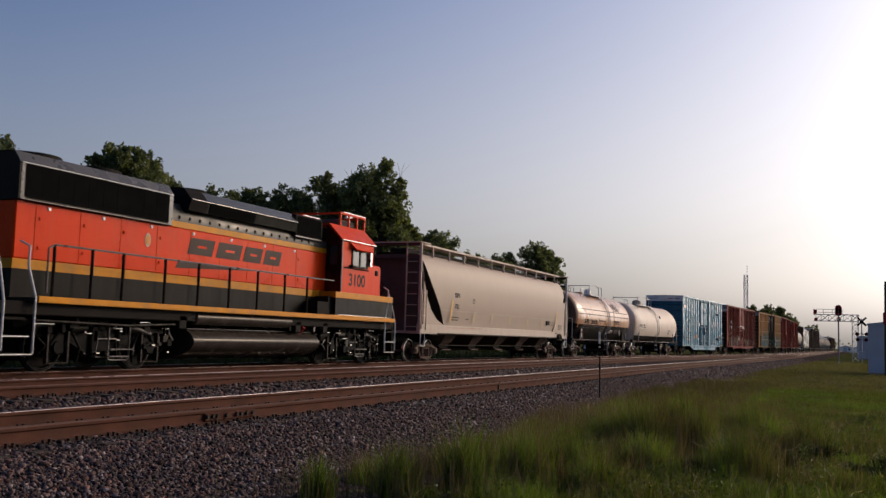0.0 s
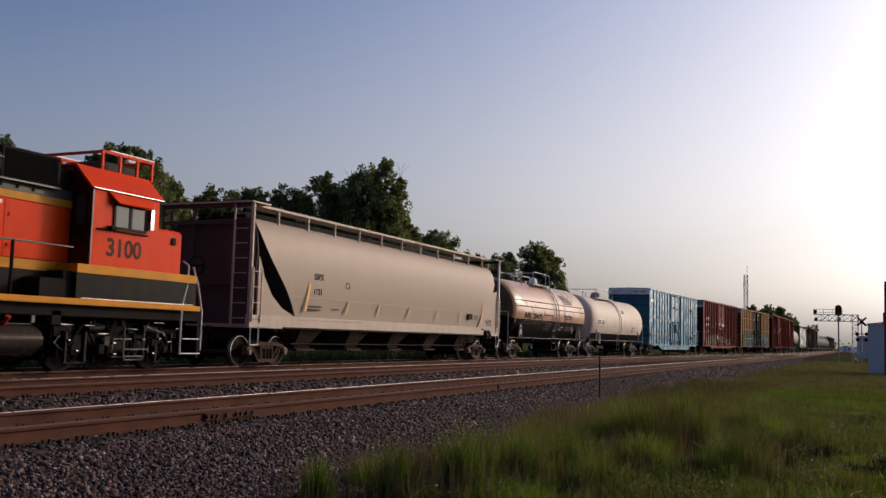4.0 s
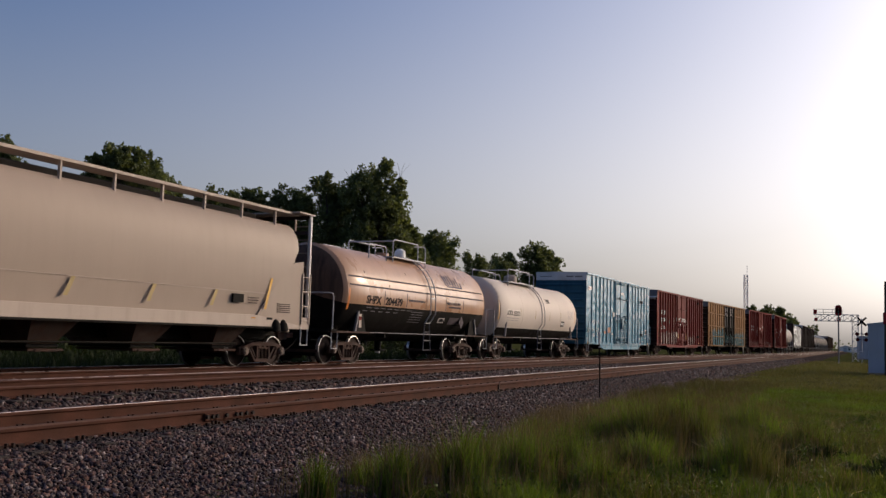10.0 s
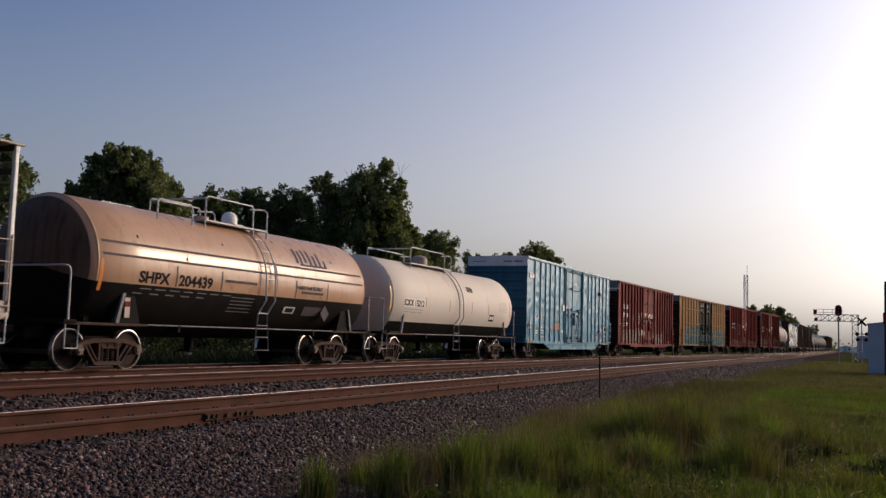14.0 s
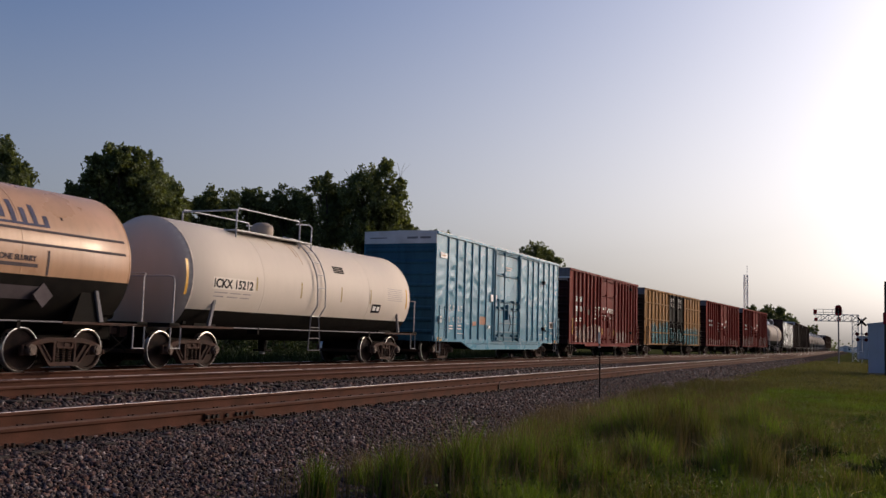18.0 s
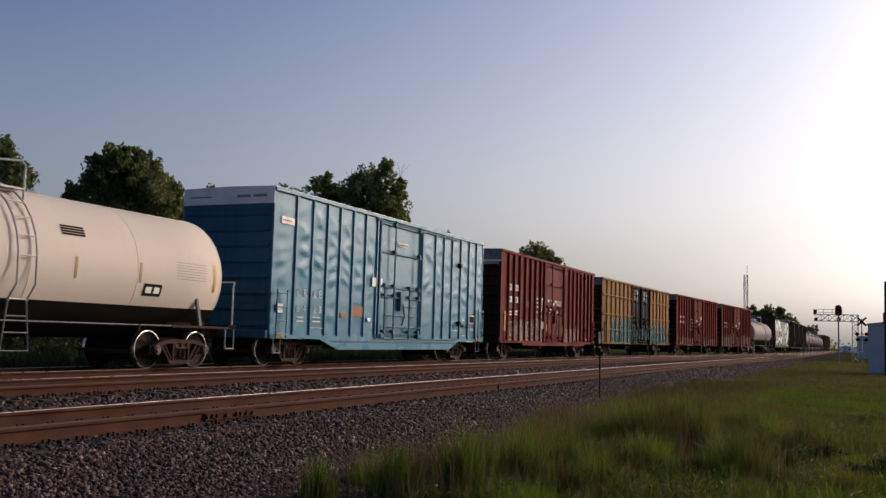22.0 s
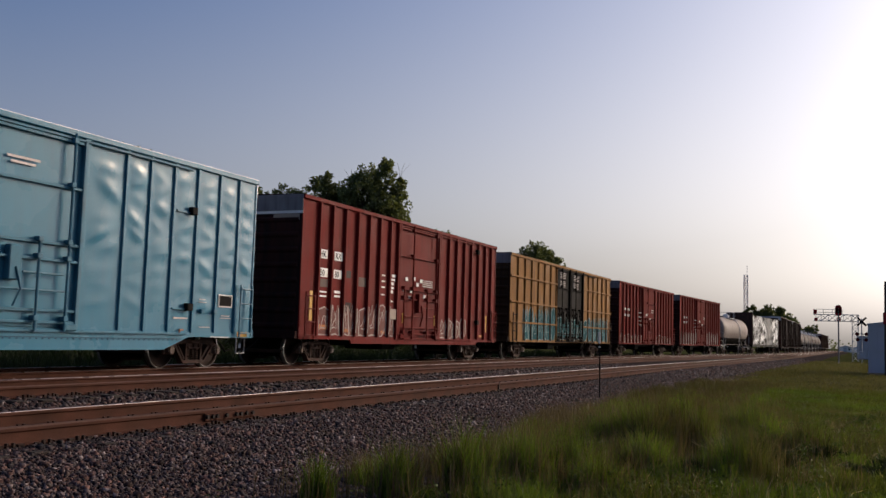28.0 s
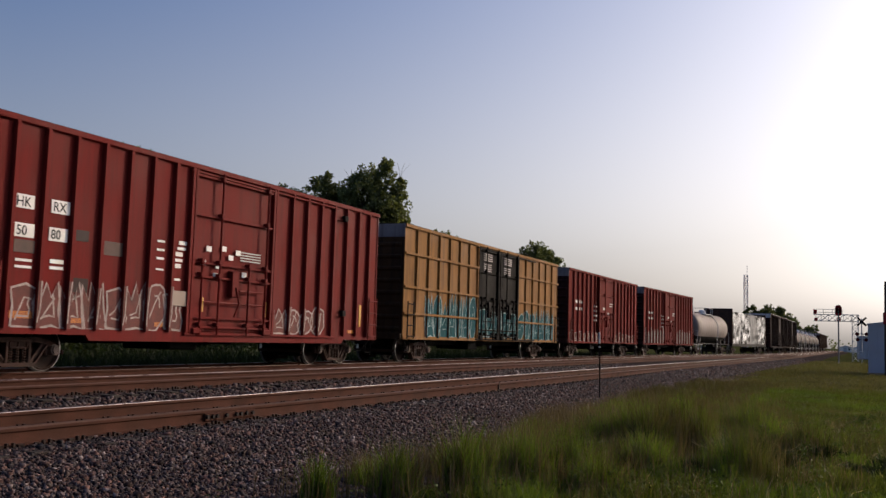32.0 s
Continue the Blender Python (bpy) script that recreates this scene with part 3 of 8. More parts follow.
def ladder(car, x, y0, y1, zs, r=0.014, material=M_STEEL, name="ladder"):
    top = part(name, MB().box(x - 0.03, x + 0.005, y0 - 0.02, y0 + 0.02, min(zs) - 0.1, max(zs) + 0.1), material, car)
    part("stile", MB().box(x - 0.03, x + 0.005, y1 - 0.02, y1 + 0.02, min(zs) - 0.1, max(zs) + 0.1), material, top)
    for z in zs:
        part("rung", MB().cyl((x, y0, z), (x, y1, z), r, 6), material, top)
    return top


def stirrup(car, x, y, z, w=0.35, d=0.42, material=M_BLACK):
    part("step", MB().tube([(x, y - w / 2, z), (x, y - w / 2, z - d), (x, y + w / 2, z - d), (x, y + w / 2, z)], 0.018), material, car)


# ---- boxcars ----
# end and roof paint darker than the ochre of the sides
M_OCHRE_END = mat("dark_brown_boxcar_end", (0.055, 0.032, 0.018), 0.7, spec=0.05, vary=0.2, scale=1.5, dirt=(0.03, 0.02, 0.015), dirt_amount=0.5, streak=True)
def sheet(x, y0, y1, z0, z1, buckle, seed):
    """A slightly buckled side sheet; drum-tight ones have rows of shallow dents towards the top."""
    deep = buckle > 0.02
    ny, nz = (16, 90) if deep else (9, 36)
    rnd = random.Random(int(seed * 10))
    dents = [(rnd.uniform(0.25, 0.75), z0 + 0.55 + (z1 - z0 - 0.8) * (k + rnd.uniform(0.2, 0.8)) / 9, rnd.uniform(0.5, 1.2) * (0.4 if k < 3 else 1.0), rnd.uniform(-0.5, 0.5)) for k in range(9)] if deep else []
    rows = []
    for i in range(nz + 1):
        row = []
        for k in range(ny + 1):
            e = min(1, 4 * (k / ny) * (1 - k / ny)) * min(1, 8 * (i / nz) * (1 - i / nz))
            y, z = y0 + (y1 - y0) * k / ny, z0 + (z1 - z0) * i / nz
            d = noise.noise((y * 2.3 + seed, z * 2.5, seed * 1.7)) * (0.30 if deep else 1.0)
            for f, zc, size, lean in dents:
                u = (y - y0 - f * (y1 - y0)) / 0.28
                w = (z - zc - lean * (y - y0 - f * (y1 - y0))) / 0.105
                if abs(w) < 3:
                    d += size * math.exp(-0.5 * (u * u + w * w))
            row.append((x + buckle * e * d, y, z))
        rows.append(row)
    return MB().grid(rows)


def boxcar(name, label, p0, p1, zb, zt, paint, end_paint, roof_band, ribs, doors, rib_w=0.10, rib_d=0.105, buckle=0.02, drop=None, girts=(), hw=1.53, trucks=(2.05, 2.05), door_paint=None, spin=True, white_line=False, stops=(), gear=None, roof_paint=None):
    gear = gear or door_paint or paint
    car = railcar(name, label, p0, p1, "boxcar")
    L = p1 - p0
    a, b = -L / 2, L / 2
    ribs = [r - (p0 + p1) / 2 for r in ribs]
    doors = [(u - (p0 + p1) / 2, w - (p0 + p1) / 2) for u, w in doors]
    part("underframe", MB().box(-0.35, 0.35, a, b, 0.62, 1.0, 0.02).box(-1.3, 1.3, a + 0.02, b - 0.02, 0.98, 1.06).box(-1.2, -0.9, a + 4.5, b - 4.5, 0.55, 1.0).box(-0.6, 0.9, -1.5, -0.4, 0.45, 0.9, 0.05), M_BLACK, car, "black steel underframe with brake gear")
    part("far_wall", MB().box(-hw - 0.06, -hw, a, b, zb, zt - 0.06), paint, car)
    edges = [a] + ribs + [b]
    for i, (u, w) in enumerate(zip(edges, edges[1:])):
        if any(d0 - 0.05 < (u + w) / 2 < d1 + 0.05 for d0, d1 in doors):
            continue
        part("side_sheet", sheet(hw, u, w, zb, zt - 0.1, buckle, i * 3.1 + p0), paint, car, smooth=60)
    for d0, d1 in doors:
        part("side_sheet", MB().box(hw - 0.10, hw - 0.06, d0, d1, zb, zt - 0.1), paint, car)
    rib_me = mesh_of("side_post", MB().prism([(0, -rib_w / 2), (rib_d, -rib_w / 2 + 0.006), (rib_d, rib_w / 2 - 0.006), (0, rib_w / 2)], "z", zb + 0.08, zt - 0.12), paint)
    for y in ribs:
        if not any(d0 + 0.1 < y < d1 - 0.1 for d0, d1 in doors):
            o = part("side_post", rib_me, paint, car)
            o.location = (hw - 0.005, y, 0)
    for y in (a + 0.03, b - 0.03):
        part("corner_post", MB().box(hw - 0.02, hw + 0.025, y - 0.03, y + 0.03, zb, zt - 0.08, 0.008), paint, car)
    sill = [(a, zb - 0.02), (a, zb + 0.10), (b, zb + 0.10), (b, zb - 0.02)]
    if drop:
        s0, s1, s2, s3, dz = [q - (p0 + p1) / 2 for q in drop[:4]] + [drop[4]]
        sill += [(s3, zb - 0.02), (s2, zb - dz), (s1, zb - dz), (s0, zb - 0.02)]
    part("side_sill", MB().prism(sill, "x", hw - 0.02, hw + 0.035), paint, car)
    part("top_chord", MB().box(hw - 0.03, hw + 0.075, a, b, zt - 0.13, zt - 0.01, 0.015), roof_band, car)
    mb = MB()
    n = 14
    mb.prism([(-hw - 0.06, zt - 0.03), (hw + 0.06, zt - 0.03), (hw + 0.06, zt), (0, zt + 0.03), (-hw - 0.06, zt)], "y", a - 0.01, b + 0.01)
    part("roof", mb, roof_paint or M_GALV, car, "weathered steel roof")
    for i in range(1, n):
        y = a + L * i / n
        part("roof_rib", MB().prism([(-hw, zt), (hw - 0.05, zt), (hw - 0.12, zt + 0.030), (0, zt + 0.06), (-hw, zt + 0.03)], "y", y - 0.04, y + 0.04), roof_paint or M_GALV, car)
    # the ends, pressed in deep horizontal corrugations
    for y, d in ((a, -1), (b, 1)):
        mb = MB()
        mb.box(-hw - 0.05, hw, min(y, y - d * 0.06), max(y, y - d * 0.06), zb, zt - 0.02)
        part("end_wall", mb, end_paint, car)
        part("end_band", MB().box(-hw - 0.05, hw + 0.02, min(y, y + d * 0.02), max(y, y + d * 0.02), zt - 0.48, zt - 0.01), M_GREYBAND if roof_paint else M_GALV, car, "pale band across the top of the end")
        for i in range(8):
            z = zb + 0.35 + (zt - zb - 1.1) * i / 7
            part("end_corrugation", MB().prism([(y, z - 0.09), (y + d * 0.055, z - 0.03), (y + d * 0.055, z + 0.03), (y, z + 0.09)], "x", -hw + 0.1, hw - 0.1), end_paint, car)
        part("end_stripe", MB().box(-hw - 0.05, hw + 0.015, min(y, y + d * 0.016), max(y, y + d * 0.016), zt - 0.57, zt - 0.49), M_WHITE if white_line else end_paint, car)
        coupler(car, y, d)
        part("end_sill", MB().box(-hw, hw, min(y, y + d * 0.14), max(y, y + d * 0.14), zb - 0.02, zb + 0.2, 0.01), end_paint, car)
    for d0, d1 in doors:
        door = part("door", MB().box(hw - 0.05, hw - 0.01, d0, d1, zb + 0.12, zt - 0.2, 0.008), door_paint or paint, car, "sliding plug door")
        m = gear
        h = zt - zb
        for y in (d0 + 0.05, d1 - 0.05):
            part("door_edge", MB().box(hw - 0.03, hw + 0.10, y - 0.05, y + 0.05, zb + 0.05, zt - 0.14, 0.01), m, door)
        for k in (0.045, 0.10, 0.34, 0.42, 0.70, 0.93):
            part("door_bar", MB().box(hw - 0.02, hw + 0.075, d0 + 0.08, d1 - 0.08, zb + h * k, zb + h * k + 0.06, 0.008), m, door)
        for k in (0.10, 0.30, 0.66, 0.88):
            y = d0 + (d1 - d0) * k
            part("lock_rod", MB().cyl((hw + 0.135, y, zb + 0.04), (hw + 0.135, y, zt - (0.1 if k in (0.30, 0.88) else 2.3)), 0.03, 8), m, door)
            for z in (0.07, 0.36, 0.44, 0.72, 0.94)[:5 if k in (0.30, 0.88) else 3]:
                part("rod_guide", MB().box(hw + 0.02, hw + 0.17, y - 0.06, y + 0.06, zb + h * z - 0.05, zb + h * z + 0.05, 0.01), m, door)
        yc = (d0 + d1) / 2
        part("lock_gear", MB().box(hw - 0.02, hw + 0.14, yc - 0.16, yc + 0.14, zb + h * 0.24, zb + h * 0.40, 0.02), m, door)
        part("lock_handle", MB().tube([(hw + 0.15, yc, zb + h * 0.30), (hw + 0.17, yc + 0.12, zb + h * 0.2), (hw + 0.12, yc, zb + h * 0.12)], 0.024).tube([(hw + 0.1, yc + 0.2, zb + h * 0.28), (hw + 0.1, d1 - 0.5, zb + h * 0.28)], 0.024).tube([(hw + 0.1, d0 + 0.5, zb + h * 0.20), (hw + 0.1, d1 - 0.4, zb + h * 0.20)], 0.022), m, door)
        for y in (d0 + 0.25, d1 - 0.25):
            part("door_hanger", MB().box(hw - 0.02, hw + 0.16, y - 0.16, y + 0.16, zb + 0.06, zb + 0.2, 0.02), m, door)
        part("door_track", MB().box(hw + 0.03, hw + 0.10, d0 - 0.15, min(d1 + (d1 - d0), b - 1.0), zb + 0.02, zb + 0.07, 0.006), m, car)
        part("door_rail", MB().box(hw + 0.03, hw + 0.09, d0 - 0.15, min(d1 + (d1 - d0), b - 1.0), zt - 0.22, zt - 0.17, 0.006), m, car)
    for p, z in stops:                               # door stops beside a post
        y = p - (p0 + p1) / 2
        part("door_stop", MB().box(hw + 0.02, hw + 0.16, y, y + 0.2, z, z + 0.18, 0.015), M_BLACK, car, "small black door stop")
        part("stop_bar", MB().box(hw + 0.02, hw + 0.07, y - 0.45, y + 0.02, z + 0.02, z + 0.06), paint, car)
    for g in girts:
        for u, w in ((a, doors[0][0]), (doors[-1][1], b)):
            part("girt", MB().box(hw, hw + rib_d + 0.015, u, w, g - 0.045, g + 0.045, 0.01), paint, car)
    for y, sgn in ((a + 0.42, 1), (b - 0.42, -1)):
        ladder(car, hw + 0.15, y - 0.25, y + 0.25, [zb + 0.1 + 0.38 * k for k in range(4)], material=gear, r=0.021)
        stirrup(car, hw, y, zb, material=M_CHROME if gear is M_BLUEGEAR else M_BLACK)
    truck(car, a + trucks[0], spin=spin)
    truck(car, b - trucks[1], spin=spin)
    return car, a, b


def posts(left, right, n):
    return [left + (right - left) * i / n for i in range(1, n)]


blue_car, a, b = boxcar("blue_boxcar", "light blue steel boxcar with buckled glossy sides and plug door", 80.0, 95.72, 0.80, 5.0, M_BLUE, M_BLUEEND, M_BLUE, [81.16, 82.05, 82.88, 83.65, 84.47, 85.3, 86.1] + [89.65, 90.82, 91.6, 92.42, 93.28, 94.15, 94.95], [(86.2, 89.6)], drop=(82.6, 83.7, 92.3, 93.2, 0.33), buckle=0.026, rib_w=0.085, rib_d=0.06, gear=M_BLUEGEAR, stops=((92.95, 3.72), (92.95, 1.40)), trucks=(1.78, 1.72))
red_car, a, b = boxcar("red_boxcar", "oxide red steel boxcar with faded markings and worn lower sides", 97.9, 113.7, 0.80, 5.0, M_RED, M_DARKEND, M_RED, [98.82, 99.58, 100.36, 101.16, 101.93, 102.68, 103.45, 104.05] + [107.62, 108.47, 109.24, 110.03, 110.78, 111.55, 112.32, 113.03], [(104.12, 107.56)], buckle=0.006, drop=(100.9, 101.0, 111.5, 111.6, 0.14), white_line=True, roof_paint=M_DARKEND, stops=((111.25, 4.45), (111.3, 1.5)), trucks=(1.75, 1.82))
yellow_car, a, b = boxcar("ochre_boxcar", "faded ochre boxcar with dark double doors and pale blue lower sides", 115.7, 134.0, 0.85, 4.95, M_OCHRE, M_OCHRE_END, M_OCHRE, posts(115.7, 122.7, 7) + [122.65, 127.75] + posts(127.8, 134.0, 6), [(122.7, 125.15), (125.25, 127.7)], rib_w=0.07, rib_d=0.08, buckle=0.006, girts=(1.75, 2.7, 3.9), door_paint=M_BLACK, trucks=(2.3, 2.3), roof_paint=M_OCHRE_END)
boxcar("faded_red_boxcar", "faded red steel boxcar with dusty lower sides", 136.3, 152.0, 0.85, 5.0, M_RED2, M_DARKEND, M_RED2, posts(136.3, 142.3, 7) + posts(145.9, 152.0, 7) + [142.3, 145.9], [(142.35, 145.85)], buckle=0.006, roof_paint=M_DARKEND)
boxcar("faded_red_boxcar", "faded red steel boxcar with grey overspray along its lower half", 154.0, 169.8, 0.85, 5.0, M_RED2, M_DARKEND, M_RED2, posts(154.0, 160.0, 7) + posts(163.6, 169.8, 7) + [160.0, 163.6], [(160.05, 163.55)], buckle=0.006, roof_paint=M_DARKEND)


# ---- tank cars ----
def tankcar(name, label, p0, p1, r, zc, paint, s0, s1, trucks, belly, dome_y, spin=True, plat=None, hoop=None, lad=None, rail_h=0.55, grimy=False, clean_head=False):
    """A single tank of radius r from s0 to s1 on end platforms; the belly below z = belly is black. grimy: near head
    with grime and shade in its paint.
    """
    car = railcar(name, label, p0, p1, "tank car")
    mid = (p0 + p1) / 2
    a, b, s0, s1, dy = p0 - mid, p1 - mid, s0 - mid, s1 - mid, dome_y - mid
    head = [(0.0, 0.02), (0.03, 0.35 * r), (0.10, 0.62 * r), (0.20, 0.82 * r), (0.32, 0.94 * r), (0.46, r)]
    prof = [(s0 + u - 0.30, w) for u, w in head] + [(s0 + (s1 - s0) * k / 8, r) for k in range(1, 8)] + [(s1 - u + 0.30, w) for u, w in reversed(head)]
    al = math.degrees(math.asin((zc - belly) / r))
    dome = 0.22 if grimy else 0.33
    inn = r - (0.28 if grimy else 0.62)             # where the pedestals stand under the tank
    if grimy:
        part("tank_head", MB().lathe([(s0 + u - 0.303, w) for u, w in head[:-1]], (0, 0, zc), "y", 48, -al, 180 + al), M_TANKHEAD, car, "brown tank head with grime and shade in its paint", smooth=50)
    part("tank_shell", MB().lathe(prof, (0, 0, zc), "y", 48, -al, 180 + al), paint, car, smooth=50)
    if clean_head:
        for y, d in ((s0, 1), (s1, -1)):
            part("tank_head", MB().lathe([(y + d * (u - 0.302), w) for u, w in head], (0, 0, zc), "y", 48), paint, car, "domed tank head", smooth=50)
        prof = prof[len(head) - 1:-len(head) + 1]
    part("tank_belly", MB().lathe(prof, (0, 0, zc), "y", 24, 180 + al, 360 - al), M_BLACK, car, "black painted tank belly", smooth=50)
    for k in range(5):
        y = s0 + 0.16 + (s1 - s0 - 0.32) * k / 4
        part("weld_seam", MB().lathe([(y - 0.02, r), (y - 0.01, r + 0.006), (y + 0.01, r + 0.006), (y + 0.02, r)], (0, 0, zc), "y", 48, -al, 180 + al), paint, car)
    for y, d in ((a, 1), (b, -1)):
        part("end_platform", MB().box(-1.45, 1.45, min(y, y + d * 0.35), max(y, y + d * 0.35), 1.0, 1.10, 0.01).box(-0.35, 0.35, min(y, y + d * 2.6), max(y, y + d * 2.6), 0.66, 1.0, 0.02), M_BLACK, car)
        part("side_sill", MB().box(1.33, 1.45, min(y, y + d * 2.5), max(y, y + d * 2.5), 0.99, 1.05, 0.008), M_TRUCK, car, "rusty side sill")
        for s in (-1, 1):
            part("tank_saddle", MB().prism([(y + d * 1.35, 1.05), (y + d * 2.25, 1.05), (y + d * 2.02, 1.72), (y + d * 1.62, 1.72)], "x", min(s * inn, s * (inn + 0.14)), max(s * inn, s * (inn + 0.14))), M_BLACK, car, "black pedestal plate under the tank")
            part("saddle_rib", MB().prism([(y + d * 1.42, 1.06), (y + d * 1.52, 1.06), (y + d * 1.70, 1.72), (y + d * 1.62, 1.72)], "x", min(s * (r - 0.14), s * (r - 0.08)), max(s * (r - 0.14), s * (r - 0.08))), M_GREYBAND, car, "worn grey bracket under the tank")
            part("handrail", MB().tube([(s * 1.4, y + d * 0.15, 1.1), (s * 1.4, y + d * 0.15, 2.1), (s * 1.4, y + d * 0.10, 2.2), (s * 1.3, y + d * 0.04, 2.22), (0, y + d * 0.04, 2.22)], 0.022), M_CHROME, car, "pale grey tubular handrail")
        stirrup(car, 1.42, y + d * 0.25, 1.0, 0.36, 0.5, M_CHROME)
        coupler(car, y, -d)
        truck(car, trucks[0] - mid if d == 1 else trucks[1] - mid, spin=spin)
        part("bolster", MB().box(-0.8, 0.8, min(y + d * 0.7, y + d * 2.4), max(y + d * 0.7, y + d * 2.4), 1.0, 1.5, 0.04), M_BLACK, car)
        part("brake_gear", MB().cyl((1.0, y + d * 0.75, 1.26), (1.0, y + d * 1.2, 1.26), 0.14, 14).box(0.9, 1.1, y + d * 0.95 - 0.06, y + d * 0.95 + 0.06, 1.08, 1.2), M_GRIME, car)
    part("running_rail", MB().tube([(1.42, a + 0.3, 1.03), (1.42, b - 0.3, 1.03)], 0.018), M_GREYBAND, car, "thin steel side handrail along the tank")
    for y in (a + 3.6, b - 3.6):
        part("rail_bracket", MB().box(1.1, 1.44, y - 0.04, y + 0.04, 0.88, 1.04), M_BLACK, car)
    # the top platform, its rails and the valve dome
    top = zc + r
    u0, u1 = (plat[0] - mid, plat[1] - mid) if plat else (dy - 1.35, dy + 1.35)
    part("top_platform", MB().box(-0.95, 0.95, u0, u1, top - 0.12, top - 0.08), M_CHROME, car, "steel grating platform on top of the tank")
    for x in (-0.92, 0.92):
        part("platform_rail", MB().tube([(x, u0, top - 0.32), (x, u0, top + rail_h - 0.08), (x, u0 + 0.08, top + rail_h), (x, u1 - 0.75, top + rail_h), (x, u1 - 0.67, top + rail_h - 0.08), (x, u1 - 0.67, top - 0.32)], 0.024), M_CHROME, car)
        part("platform_rail", MB().tube([(x, u1, top - 0.34), (x, u1, top + rail_h - 0.10), (x - 0.06, u1 - 0.06, top + rail_h - 0.02), (x - 0.2, u1 - 0.55, top + rail_h - 0.06)], 0.024), M_CHROME, car)
    part("platform_rail", MB().tube([(-0.92, u0, top + rail_h - 0.06), (0.92, u0, top + rail_h - 0.06)], 0.024), M_CHROME, car)
    if hoop:
        for x in (-0.92, 0.92):
            part("grab_hoop", MB().tube([(x, hoop[0] - mid, top - 0.34), (x, hoop[0] - mid, top + 0.14), (x, hoop[0] - mid + 0.08, top + 0.20), (x, hoop[1] - mid - 0.1, top + 0.20), (x, hoop[1] - mid, top + 0.10), (x, hoop[1] - mid, top - 0.34)], 0.022), M_CHROME, car)
    l0, l1 = (lad[0] - mid, lad[1] - mid) if lad else (dy + 1.05, dy + 1.45)
    part("valve_dome", MB().lathe([(0.0, dome), (0.26, dome), (0.36, 0.90 * dome), (0.43, 0.55 * dome), (0.455, 0.02)], (0.25, dy, top - 0.08), "z", 20), M_HOPPER if clean_head else M_WHITE, car, "pale valve dome cover", smooth=50)
    if not clean_head:
        part("manway", MB().cyl((0, dy - 1.0, top - 0.05), (0, dy - 1.0, top + 0.12), 0.26, 16), paint, car)
    # the side ladder follows the shell down to the ground
    for y in (l0, l1):
        pts = [((r + 0.09) * math.cos(radians(q)), y, zc + (r + 0.09) * math.sin(radians(q))) for q in (78, 66, 54, 42, 30, 18, 6, 0)] + [(r + 0.10, y, zc - 0.5), (1.42, y, 1.42)]
        part("ladder_rail", MB().tube(pts, 0.022), M_CHROME, car)
    for q in (72, 58, 44, 30, 16, 2):
        c, s = (r + 0.09) * math.cos(radians(q)), zc + (r + 0.09) * math.sin(radians(q))
        part("rung", MB().cyl((c, l0, s), (c, l1, s), 0.016, 6), M_CHROME, car)
    for z in (2.1, 1.75, 1.45):
        part("rung", MB().cyl((1.44, l0, z), (1.44, l1, z), 0.016, 6), M_CHROME, car)
    part("ladder_foot", MB().tube([(1.42, l0, 1.42), (1.44, l0 - 0.12, 0.45), (1.44, l1 + 0.10, 0.45), (1.42, l1, 1.42)], 0.02).cyl((1.43, l0 - 0.07, 0.8), (1.43, l1 + 0.06, 0.8), 0.016, 6).cyl((1.43, l0 - 0.03, 1.12), (1.43, l1 + 0.03, 1.12), 0.016, 6), M_GREYBAND, car, "grey splayed foot of the ladder")
    return car, mid


tan_tank, mid1 = tankcar("tan_tank_car", "tan tank car with black belly and two grey stripes", 51.3, 64.55, 1.57, 2.31, M_TANK1, 51.88, 63.9, (53.0, 62.5), 1.93, 58.2, plat=(56.3, 59.05), hoop=(54.5, 55.8), lad=(58.10, 58.53), rail_h=0.53, grimy=True)
white_tank, mid2 = tankcar("cream_tank_car", "cream white tank car with black belly and yellow reflectors", 65.5, 79.0, 1.54, 2.24, M_TANK2, 66.0, 78.3, (66.85, 77.3), 1.46, 70.75, plat=(68.6, 72.4), lad=(71.75, 72.2), rail_h=0.5, clean_head=True)


